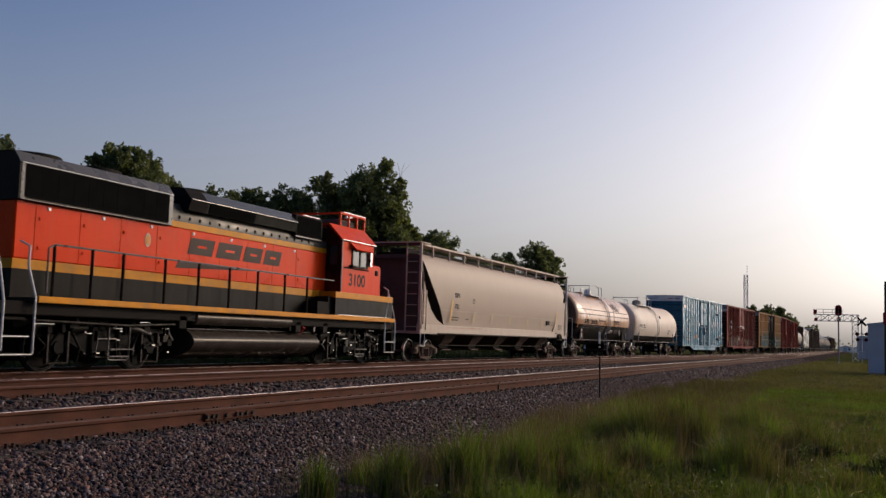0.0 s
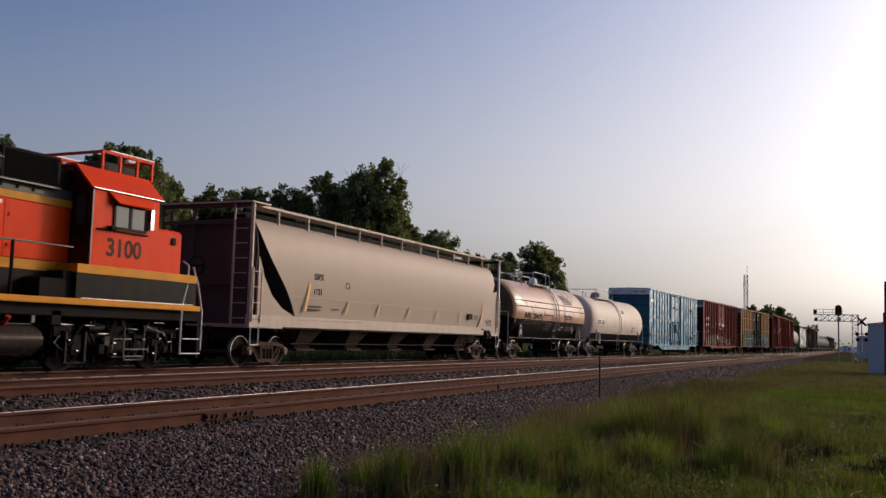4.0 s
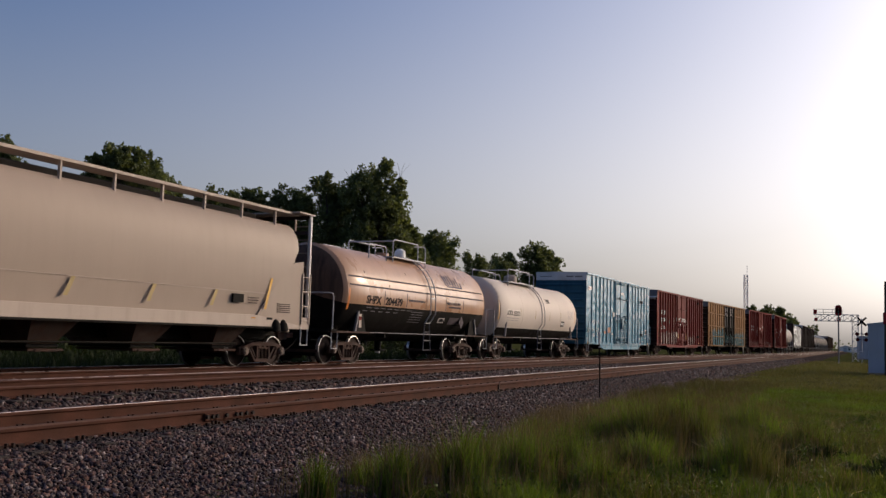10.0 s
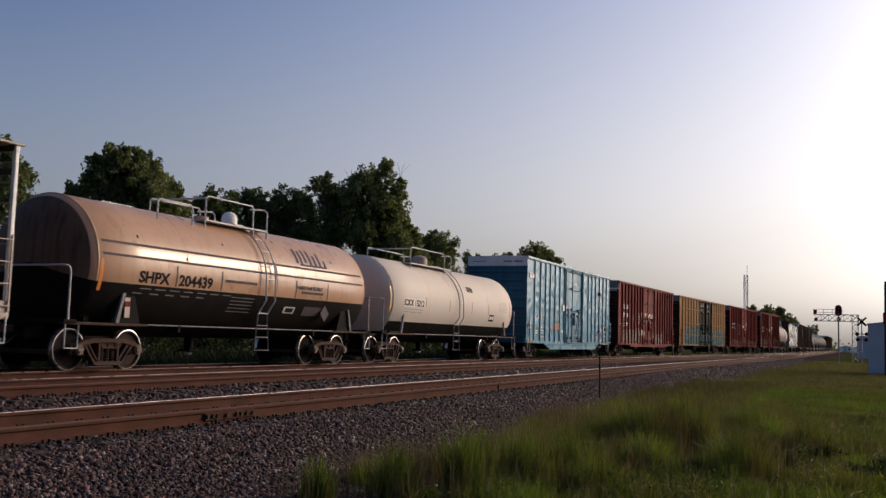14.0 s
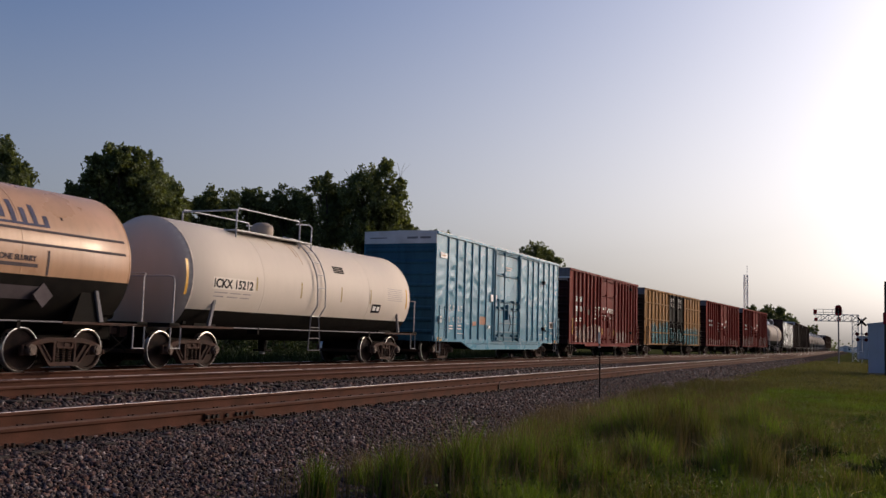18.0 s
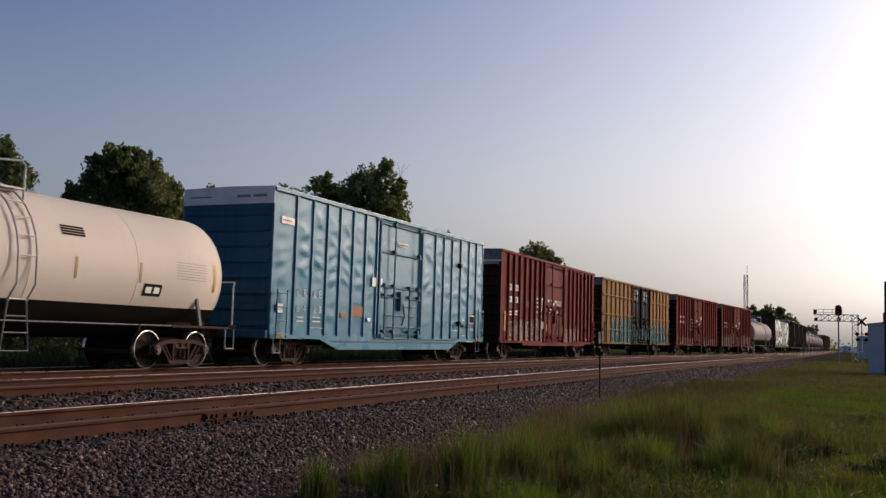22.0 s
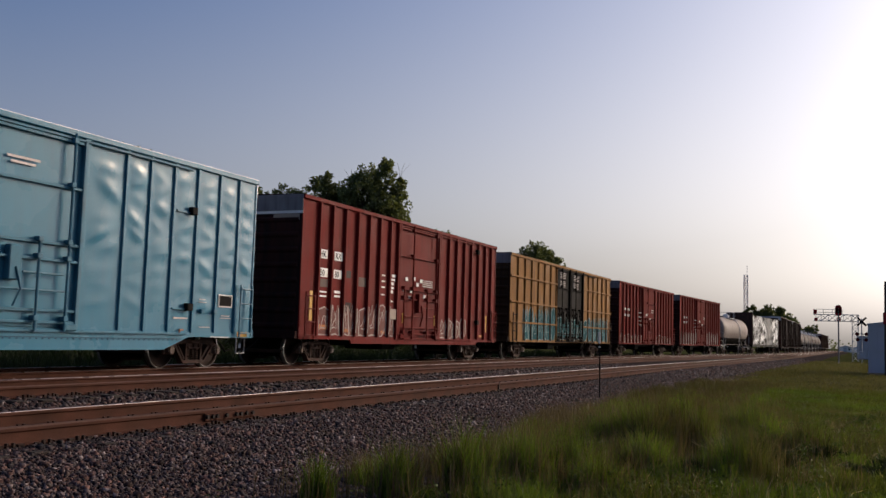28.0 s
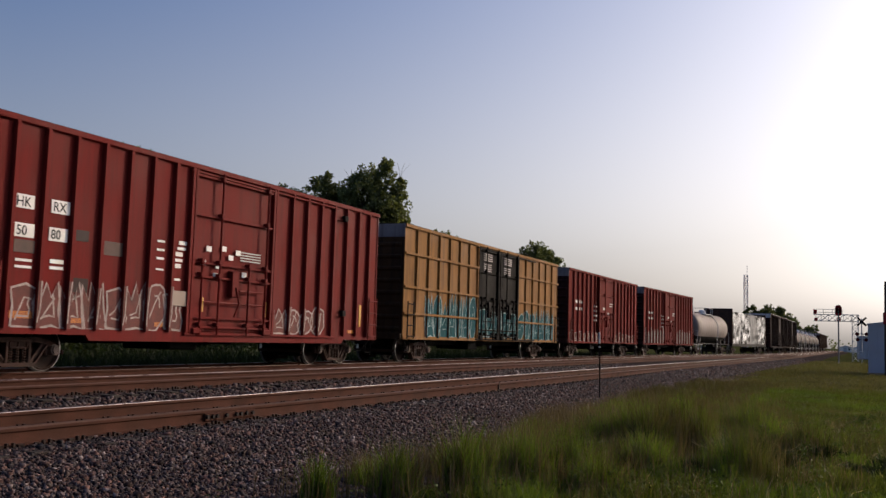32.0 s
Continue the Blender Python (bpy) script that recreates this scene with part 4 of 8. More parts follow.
# ---- covered hopper ----
M_CHUTE = mat("rust_stained_chute", (0.080, 0.054, 0.043), 0.75, spec=0.08, vary=0.2, scale=2, bump=0.05, dirt=(0.07, 0.035, 0.022), dirt_amount=0.5, streak=True)
def hopper(p0, p1):
    car = railcar("covered_hopper", "light grey covered hopper car with rounded sides and roof walkway", p0, p1, "hopper car")
    mid = (p0 + p1) / 2
    a, b = p0 - mid, p1 - mid
    # rounded flank: bulging above, tapering into the side sill
    out = [(1.50, 1.38), (1.53, 1.75), (1.58, 2.1), (1.60, 2.5), (1.60, 2.9), (1.57, 3.3), (1.48, 3.65), (1.34, 3.92), (1.22, 4.03)]
    # the flank's ends lean in towards the bottom, leaving the slope sheets open
    steps = [(1.38, 2.3), (1.75, 2.05), (2.1, 1.72), (2.5, 1.3), (2.9, 0.90), (3.3, 0.58), (3.65, 0.42), (3.92, 0.38), (4.03, 0.38)]
    rear = [2.55, 2.3, 1.95, 1.5, 1.02, 0.72, 0.66, 0.72, 0.78]
    full = [(u, w, e, f) for (u, w), (_, e), f in zip(out, steps, rear)]
    full = full + [(0, 4.10, 0.38, 0.78)] + [(-u, w, e, f) for u, w, e, f in reversed(full)]
    mb = MB()
    mb.grid([[(u, a + e + (b - a - e - f) * k / 10, w) for u, w, e, f in full] for k in range(11)])
    part("body", mb, M_HOPPER, car, smooth=50)
    for y, d, m in ((a, 1, M_HOPPER_END), (b, -1, M_HOPPER)):
        s = MB()
        s.grid([[(k * (u - 0.03), y + d * (e + 0.04), w) for k in (-1, 0, 1)] for (u, w), e in zip(out, [q[1] for q in steps] if d == 1 else rear)])
        part("slope_sheet", s, M_HOPPER_END, car, "sloping end sheet, its shade painted dark")
        edge = [(2.3, 1.40), (1.6, 1.62), (1.1, 1.95), (0.70, 2.45), (0.46, 2.95)] if d == 1 else [(2.6, 1.40), (2.3, 1.75), (1.95, 2.1), (1.5, 2.5), (1.02, 2.9)]
        part("corner_gusset", MB().prism([(y + d * 0.42, 1.15)] + [(y + d * u, w) for u, w in edge] + [(y + d * 0.42, 3.0)], "x", 1.44, 1.50 if d == 1 else 1.565), M_HOPPER, car, "grey triangular corner plate")
        for x in (-1.52, 1.50):
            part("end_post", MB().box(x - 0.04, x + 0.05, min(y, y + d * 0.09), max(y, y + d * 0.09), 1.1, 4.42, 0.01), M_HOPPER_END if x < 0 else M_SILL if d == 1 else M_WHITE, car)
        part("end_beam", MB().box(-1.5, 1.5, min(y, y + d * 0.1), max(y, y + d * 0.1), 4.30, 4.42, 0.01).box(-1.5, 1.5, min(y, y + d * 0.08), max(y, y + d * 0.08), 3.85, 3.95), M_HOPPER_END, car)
        if d == 1:
            part("end_bulkhead", MB().prism([(-1.40, 1.12), (1.40, 1.12), (1.44, 2.5), (1.50, 3.1), (1.42, 3.7), (1.2, 4.02), (-1.2, 4.02), (-1.42, 3.7), (-1.50, 3.1), (-1.44, 2.5)], "y", y + 0.34, y + 0.40), M_HOPPER_END, car, "end wall, its shade painted dark")
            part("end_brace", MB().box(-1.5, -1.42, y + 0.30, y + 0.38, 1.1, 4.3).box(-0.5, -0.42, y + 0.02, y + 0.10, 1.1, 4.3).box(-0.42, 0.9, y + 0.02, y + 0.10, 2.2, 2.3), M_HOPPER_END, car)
            part("brake_wheel", MB().lathe([(y - 0.10, 0.24), (y - 0.08, 0.28), (y - 0.06, 0.24)], (-0.2, 0, 2.7), "y", 20).cyl((-0.2, y - 0.08, 2.7), (-0.2, y + 0.1, 2.7), 0.03, 8).box(-0.46, 0.06, y - 0.09, y - 0.07, 2.68, 2.72), M_BLACK, car, "black hand brake wheel")
        part("top_step", MB().box(-1.55, 1.58, min(y - d * 0.1, y + d * 0.75), max(y - d * 0.1, y + d * 0.75), 4.40, 4.44), M_SILL, car, "pale roof-end crossover platform")
        part("end_floor", MB().box(-1.5, 1.55, min(y, y + d * 2.0), max(y, y + d * 2.0), 1.05, 1.15), M_HOPPER, car)
        ladder(car, 1.60, y + d * 0.06, y + d * 0.46, [1.3 + 0.42 * k for k in range(4)], material=M_SILL, name="side_ladder")
        e = part("end_ladder", MB().box(0.93, 0.97, y - 0.03, y + 0.03, 1.1, 4.4), M_HOPPER, car)
        for k in range(8):
            part("rung", MB().cyl((0.95, y - d * 0.05, 1.3 + 0.4 * k), (1.42, y - d * 0.05, 1.3 + 0.4 * k), 0.016, 6), M_HOPPER, e)
        stirrup(car, 1.56, y + d * 0.25, 1.1, 0.36, 0.5, M_WHITE)
        coupler(car, y, -d)
        part("center_sill", MB().box(-0.35, 0.35, min(y, y + d * 2.6), max(y, y + d * 2.6), 0.65, 1.08), M_BLACK, car)
        for k in (1.36, 1.72):
            part("brake_cylinder", MB().lathe([(1.33, 0.02), (1.28, 0.10), (1.18, 0.165), (1.06, 0.19), (0.98, 0.19)], (1.52 if d == -1 else 1.30, y + d * k, 0), "z", 18).cyl((1.2, y + d * k, 1.02), (1.5, y + d * k, 1.02), 0.05, 8), M_BLACK, car, "dark domed brake chamber")
        if d == -1:
            part("valve_box", MB().box(1.44, 1.60, y - 1.50, y - 1.08, 0.96, 1.09, 0.012), M_SILL, car, "pale valve box under the sill")
            part("service_plate", MB().box(1.555, 1.566, y - 2.16, y - 1.89, 1.285, 1.345), M_LETTER, car, "small black service plate")
            part("chalk_mark", MB().box(1.555, 1.564, y - 2.86, y - 2.68, 1.30, 1.33), M_YELLOW, car)
        truck(car, y + d * 1.55, 1.727, 0.419)
    part("side_sill", MB().box(1.42, 1.56, a, b, 1.06, 1.40, 0.01), M_SILL, car, "pale side sill")
    part("sill_shadow_lip", MB().box(1.44, 1.60, a + 1.6, b - 1.6, 1.05, 1.10), M_BLACK, car)
    part("far_sill", MB().box(-1.56, -1.42, a, b, 1.06, 1.40), M_HOPPER, car)
    part("side_seam", MB().box(1.55, 1.580, a + 1.9, b - 2.0, 1.985, 2.0), M_SILL, car, "pale seam along the flank")
    # roof walkway on posts, and hatches
    part("roof_walk", MB().box(0.75, 1.30, a + 0.3, b - 0.3, 4.36, 4.40).box(1.27, 1.33, a + 0.3, b - 0.3, 4.36, 4.43), M_SILL, car, "pale roof running board")
    for y in posts(a, b, 12):
        part("walk_post", MB().box(1.24, 1.31, y - 0.025, y + 0.025, 3.95, 4.38), M_SILL, car)
    part("hatch_coaming", MB().box(-0.4, 0.4, a + 1.2, b - 1.2, 4.08, 4.34, 0.03), M_BLACK, car)
    # outlet chutes under the sill
    part("center_beam", MB().box(-0.3, 0.3, a + 2.4, b - 2.4, 0.72, 1.08), M_BLACK, car, "black centre sill")
    for i in range(5):
        y = 34.35 + 2.98 * i - mid
        m = part("outlet_chute", MB().add([(1.30, y - 0.62, 1.06), (1.30, y + 0.62, 1.06), (-1.30, y + 0.62, 1.06), (-1.30, y - 0.62, 1.06), (0.92, y - 0.36, 0.58), (0.92, y + 0.36, 0.58), (-0.92, y + 0.36, 0.58), (-0.92, y - 0.36, 0.58)], [(0, 1, 5, 4), (1, 2, 6, 5), (2, 3, 7, 6), (3, 0, 4, 7), (4, 5, 6, 7)]), M_CHUTE, car, "rust-stained tan discharge chute", smooth=0)
        part("outlet_frame", MB().box(-0.95, 0.96, y - 0.42, y + 0.42, 0.50, 0.58, 0.01), M_BLACK, m)
        part("outlet_gate", MB().box(-0.8, 1.10, y - 0.30, y + 0.30, 0.42, 0.48, 0.01).cyl((1.05, y - 0.46, 0.45), (1.05, y + 0.46, 0.45), 0.03, 8), M_TRUCK, m, "rusty sliding gate with its shaft")
    part("brake_pipe", MB().tube([(1.05, a + 2.8, 0.62), (1.05, b - 2.8, 0.62)], 0.025), M_BLACK, car)
    return car, mid


hopper_car, mid_h = hopper(30.78, 49.55)


# ---- locomotive ----
# the orange back wall of the cab with its shade painted in
M_MAROON = mat("shaded_dark_red_paint", (0.075, 0.010, 0.006), 0.6, spec=0.05, vary=0.2, scale=2, bump=0.03, dirt=(0.012, 0.006, 0.005), dirt_amount=0.6)
M_EMBLEMGREEN = mat("faded_dark_green_emblem", (0.032, 0.017, 0.012), 0.5, spec=0.08, vary=0.15, bump=0.0)
M_NUMBER = mat("faded_dark_number", (0.040, 0.014, 0.010), 0.6, spec=0.1, vary=0.2, bump=0.0)
def locomotive(p0, p1):
    car = railcar("diesel_locomotive", "orange diesel locomotive with dark green roof and yellow stripes", p0, p1, "locomotive", "")
    mid = (p0 + p1) / 2
    L = lambda p: p - mid
    a, b = L(p0), L(p1)
    part("frame", MB().box(-1.4, 1.4, a, b, 1.15, 1.42, 0.02), M_BLACK, car, "black main frame")
    part("walkway", MB().box(-1.53, 1.53, L(13.65), b - 0.05, 1.42, 1.50, 0.01), M_BLACK, car)
    part("sill_stripe", MB().box(1.50, 1.56, L(13.75), b - 0.10, 1.40, 1.53, 0.008), M_YELLOW, car, "yellow painted side sill")
    hw = 0.92
    h0, h1 = L(13.6), L(25.58)
    c0, c1 = L(25.60), L(27.68)     # cab
    part("long_hood", MB().box(-hw, hw, h0, h1, 2.28, 3.47, 0.03), M_ORANGE, car, "orange engine hood side")
    part("hood_base", MB().box(-hw, hw, h0, h1, 1.50, 2.08), M_GREEN, car, "dark green hood base")
    part("hood_stripe", MB().box(-hw - 0.002, hw + 0.002, h0, h1, 2.08, 2.28), M_YELLOW, car, "yellow stripe")
    part("hood_stripe", MB().box(-hw - 0.002, hw + 0.002, L(18.1), h1, 3.47, 3.62), M_YELLOW, car, "yellow stripe")
    part("upper_hood", MB().prism([(-hw, 3.62), (hw, 3.62), (hw, 3.80), (0.75, 4.08), (-0.75, 4.08), (-hw, 3.80)], "y", L(18.0), h1), M_UPPER, car, "weathered dark green upper hood")
    part("radiator_housing", MB().prism([(-1.02, 3.46), (1.02, 3.46), (1.02, 4.22), (0.85, 4.44), (-0.85, 4.44), (-1.02, 4.22)], "y", h0 - 0.05, L(18.15)), M_GREEN, car, "dark green flared radiator housing")
    part("roof_shoulder", MB().prism([(1.022, 4.20), (1.030, 4.215), (0.86, 4.452), (0.80, 4.455), (0.80, 4.43), (0.85, 4.43)], "y", h0 - 0.05, L(18.15)), M_SHOULDER, car, "faded grey sloping roof shoulder")
    part("grille_surround", MB().box(1.012, 1.026, h0, L(13.72), 3.48, 4.2).box(1.012, 1.026, L(17.98), L(18.15), 3.48, 4.2), M_SHOULDER, car, "grey frame round the grille")
    part("radiator_grille", MB().box(1.0, 1.03, L(13.7), L(18.0), 3.52, 4.2, 0.008), M_GRILLE, car, "black radiator grille")
    for k in range(11):
        y = L(13.7) + (L(18.0) - L(13.7)) * k / 10
        part("grille_post", MB().box(1.025, 1.034, y - 0.008, y + 0.008, 3.52, 4.2), M_GRILLE, car)
    for y in (L(14.6), L(16.4)):
        part("radiator_fan", MB().lathe([(0, 0.72), (0.14, 0.72), (0.15, 0.66), (0.08, 0.55), (0.10, 0.1)], (0, y, 4.42), "z", 24), M_BLACK, car, "round roof cooling fan")
    part("blower_housing", MB().prism([(-1.02, 3.93), (1.02, 3.93), (1.10, 4.20), (0.85, 4.48), (-0.85, 4.48), (-1.10, 4.20)], "y", L(18.8), L(23.6)), M_GLOSSEDGE, car, "dark rooftop dynamic brake housing")
    part("intake_grille", MB().prism([(1.0, 3.94), (1.035, 3.94), (1.112, 4.19), (1.06, 4.20)], "y", L(19.5), L(21.5)), M_GRILLE, car, "black air intake")
    part("housing_end", MB().prism([(-1.03, 3.92), (1.03, 3.92), (1.11, 4.20), (0.86, 4.49), (-0.86, 4.49), (-1.11, 4.20)], "y", L(18.72), L(19.4)), M_BLACK, car, "black end of the brake housing")
    part("brake_fan", MB().lathe([(0, 0.62), (0.12, 0.62), (0.13, 0.55), (0.06, 0.45), (0.08, 0.1)], (0, L(19.7), 4.48), "z", 24), M_BLACK, car)
    part("air_filter_box", MB().box(-0.98, 1.02, L(23.6), L(25.15), 3.80, 4.48, 0.04), M_BLACK, car)
    part("filter_panel", MB().box(1.015, 1.03, L(23.7), L(25.05), 3.86, 4.42, 0.01), M_GRILLE, car, "black inertial filter panel")
    part("filter_edge", MB().box(1.0, 1.035, L(23.6), L(25.15), 3.80, 3.835), M_DARKSTEEL, car)
    part("exhaust_stack", MB().box(-0.3, 0.3, L(21.6), L(22.3), 4.35, 4.6, 0.03), M_BLACK, car)
    # strips and a tube added as glints along the housing edges
    for z, x in ((4.215, 1.025), (3.475, 1.03)):
        part("edge_strip", MB().box(x, x + 0.014, h0, L(18.15), z - 0.012, z + 0.012, 0.003), M_DARKSTEEL if z < 4 else M_CHROME, car, "strip added as a glint along the radiator housing")
    part("edge_strip", MB().cyl((1.085, L(18.75), 4.205), (1.085, L(23.6), 4.205), 0.032, 16), M_GLOSSEDGE, car, "glossy tube added to catch a glint on the brake housing")
    for k in range(16):
        y = L(18.5) + 0.4 * k
        part("hood_latch", MB().box(hw, hw + 0.03, y, y + 0.05, 3.68, 3.76, 0.005), M_GRIME, car)
    for k in range(7):
        y = L(14.4) + 1.55 * k
        part("lift_lug", MB().box(hw, hw + 0.035, y, y + 0.07, 3.33, 3.40, 0.006), M_WHITE, car, "small pale lifting lug")
    # hood doors with latches
    for k in range(9):
        y = L(14.1) + k * 1.22
        d = part("hood_door", MB().box(hw - 0.01, hw + 0.008, y, y + 1.20, 2.30, 3.44, 0.004), M_ORANGE, car)
        for z in (2.5, 3.1):
            part("latch", MB().box(hw + 0.012, hw + 0.04, y + 0.08, y + 0.14, z, z + 0.07, 0.006), M_ORANGE, d) if not L(18.3) < y + 0.1 < L(23.2) else None
    # cab
    part("hood_step", MB().box(0.9, 1.40, L(24.4), c0 - 0.02, 1.5, 1.92, 0.01).box(0.9, 1.40, L(25.0), c0 - 0.02, 1.92, 2.10, 0.01), M_BLACK, car, "black steps up to the cab door")
    part("cab_back", MB().prism([(0.90, 2.2), (1.46, 2.2), (1.46, 3.90), (0.98, 4.36), (0.90, 4.36)], "y", c0 - 0.02, c0 - 0.004), M_MAROON, car, "back wall of the cab, shade painted as dark red")
    bw = part("cab_back_window", MB().box(1.05, 1.34, c0 - 0.035, c0 - 0.02, 3.12, 3.72, 0.01), M_GLASS, car, "dark rear cab window")
    part("window_frame", MB().box(1.01, 1.05, c0 - 0.045, c0 - 0.02, 3.08, 3.76).box(1.34, 1.38, c0 - 0.045, c0 - 0.02, 3.08, 3.76), M_BLACK, bw)
    # black box added where only shade lies between filter box and cab
    part("gap_shade_box", MB().box(-0.9, 0.9, L(25.1), c0 - 0.01, 3.68, 4.3, 0.03), M_BLACK, car, "black box added as the shade behind the cab roof")
    part("cab", MB().prism([(-1.48, 1.5), (1.48, 1.5), (1.48, 3.93), (0.98, 4.40), (-0.98, 4.40), (-1.48, 3.93)], "y", c0, c1), M_ORANGE, car, "orange driver's cab")
    part("cab_roof_edge", MB().prism([(1.48, 3.90), (1.53, 3.92), (1.02, 4.44), (-1.02, 4.44), (-1.02, 4.40), (0.98, 4.40)], "y", c0 - 0.08, c1 + 0.10), M_ORANGE, car)
    part("cab_base", MB().box(1.44, 1.52, c0 - 0.36, L(29.1), 1.54, 2.07, 0.01), M_GREEN, car, "dark green cab base")
    part("cab_stripe", MB().box(0.9, 1.53, c0 - 0.36, L(29.1), 2.07, 2.26, 0.006), M_YELLOW, car, "yellow cab stripe")
    # steel rod added as the row of glints on the base edge
    part("base_glint_rod", MB().cyl((1.52, L(25.4), 1.545), (1.52, L(29.0), 1.545), 0.006, 8), M_STEEL, car, "steel rod added as the glint along the cab base")
    w = part("cab_window", MB().box(1.47, 1.492, L(26.28), L(27.2), 3.15, 3.62), M_GLASS, car, "dark sliding cab window")
    for y0, y1, z0, z1 in ((26.22, 26.28, 3.09, 3.68), (27.2, 27.26, 3.09, 3.68), (26.70, 26.78, 3.15, 3.62), (26.28, 27.2, 3.62, 3.68), (26.28, 27.2, 3.09, 3.15)):
        part("window_frame", MB().box(1.47, 1.51, L(y0), L(y1), z0, z1), M_GREEN, w)
    part("mirror", MB().box(1.50, 1.58, L(27.30), L(27.42), 3.18, 3.66, 0.01), M_STEEL, car, "bright wind deflector mirror")
    visor = [(1.485, 3.92, 26.0), (1.485, 3.92, 27.5), (1.66, 3.66, 27.28), (1.66, 3.66, 26.2)]
    part("window_visor", MB().add([(x, L(y), z) for x, z, y in visor] + [(x - 0.02, L(y), z - 0.03) for x, z, y in visor], [(0, 1, 2, 3), (4, 7, 6, 5), (0, 4, 5, 1), (1, 5, 6, 2), (2, 6, 7, 3), (3, 7, 4, 0)]), M_ORANGE, car, "tapered orange sun visor over the window", smooth=0)
    part("window_sill", MB().box(1.48, 1.54, L(25.75), L(27.3), 3.03, 3.06, 0.006), M_BLACK, car)
    part("corner_strip", MB().box(1.47, 1.495, c0 - 0.01, c0 + 0.03, 2.3, 3.9), M_DARKSTEEL, car)
    # steel strip added as the roof edge's glint
    part("roof_glint_strip", MB().box(1.47, 1.55, c0 - 0.05, c1 + 0.08, 3.895, 3.920, 0.006), M_STEEL, car, "steel strip added as the glint on the cab roof edge")
    part("armrest", MB().box(1.48, 1.62, L(26.05), L(26.22), 3.06, 3.14, 0.01), M_BLACK, car)
    part("nose_lamp", MB().box(1.04, 1.09, L(28.62), L(28.8), 2.98, 3.16, 0.02), M_BLACK, car)
    part("short_hood", MB().box(-1.05, 1.05, c1, L(29.1), 1.5, 3.34, 0.08), M_ORANGE, car, "orange short nose")
    part("nose_stripe", MB().box(-1.06, 1.06, c1, L(29.11), 2.07, 2.26), M_YELLOW, car)
    for x in (-0.9, 0.9):
        part("roof_cage", MB().box(x - 0.03, x + 0.03, L(26.35), L(28.05), 4.84, 4.91, 0.01), M_ORANGE, car, "orange guard frame on the cab roof")
        # steel rod added as a glint along the cage
        part("cage_glint_rod", MB().cyl((x, L(26.6), 4.92), (x, L(28.05), 4.92), 0.022, 8), M_STEEL, car, "steel rod added as a glint on the cage top")
        for y in (26.4, 26.95, 27.5, 28.0):
            part("cage_post", MB().box(x - 0.025, x + 0.025, L(y) - 0.03, L(y) + 0.03, 4.42, 4.86), M_ORANGE, car)
    for y in (26.4, 28.0):
        part("cage_bar", MB().box(-0.9, 0.9, L(y) - 0.03, L(y) + 0.03, 4.84, 4.90), M_ORANGE, car)
    part("air_conditioner", MB().box(-0.5, 0.7, L(26.6), L(27.7), 4.42, 4.72, 0.05), M_HOPPER_END, car, "grimy rooftop air conditioner")
    part("horn", MB().cyl((0.3, L(27.8), 4.92), (0.3, L(28.1), 4.95), 0.05, 10, 0.09), M_STEEL, car)
    oval_plate = [(L(17.44) + 0.10 * math.cos(radians(q)), 3.04 + 0.17 * math.sin(radians(q))) for q in range(0, 360, 20)]
    fp = part("emblem_plate", MB().prism(oval_plate, "x", hw + 0.005, hw + 0.016), M_SILL, car, "pale oval plate")
    part("plate_centre", MB().prism([(L(17.44) + (y - L(17.44)) * 0.6, 3.04 + (z - 3.04) * 0.7) for y, z in oval_plate], "x", hw + 0.010, hw + 0.020), M_YELLOW, fp)
    # fuel tank and trucks
    oval = [(1.40 * math.cos(radians(q)) if q < 90 else 1.40 * math.cos(radians(q)), 0.66 + 0.48 * math.sin(radians(q))) for q in range(-90, 91, 12)]
    oval = [(x, z) for x, z in oval] + [(-x, z) for x, z in reversed(oval)]
    part("fuel_tank", MB().prism(oval, "y", L(18.75), L(24.6)), M_GLOSS, car, "glossy black fuel tank", smooth=45)
    # strip added as the highlight line on the fuel tank
    part("tank_glint_strip", MB().box(1.10, 1.125, L(18.8), L(24.55), 0.965, 0.985), M_DARKSTEEL, car, "steel strip added as the highlight along the fuel tank")
    part("fuel_filler", MB().cyl((1.2, L(23.75), 0.95), (1.36, L(23.75), 1.12), 0.06, 10).cyl((1.25, L(23.3), 1.0), (1.25, L(23.3), 1.35), 0.05, 10), M_SIGNRED, car, "dull red fuel filler")
    for k, y in enumerate((23.0, 23.25, 23.9, 24.3, 24.7)):
        part("filler_fitting", MB().box(1.28, 1.36, L(y), L(y) + 0.1, 1.0 + 0.06 * (k % 3), 1.12 + 0.07 * (k % 2), 0.01), M_DARKSTEEL if k % 2 else M_GRIME, car)
    part("air_reservoir", MB().cyl((1.28, L(18.8), 1.24), (1.28, L(23.0), 1.24), 0.17, 20), M_GLOSS, car, "long glossy black air reservoir")
    part("reservoir_cap", MB().lathe([(L(18.74), 0.05), (L(18.76), 0.14), (L(18.8), 0.17)], (1.28, 0, 1.24), "y", 20), M_GLOSS, car)
    part("pipe_run", MB().tube([(1.34, L(13.9), 1.05), (1.34, L(16.5), 1.0), (1.30, L(18.5), 1.08)], 0.03), M_GRIME, car)
    for y in (18.3, 23.4, 24.9):
        part("junction_box", MB().box(1.1, 1.4, L(y) - 0.15, L(y) + 0.15, 0.95, 1.3, 0.03), M_GRIME, car)
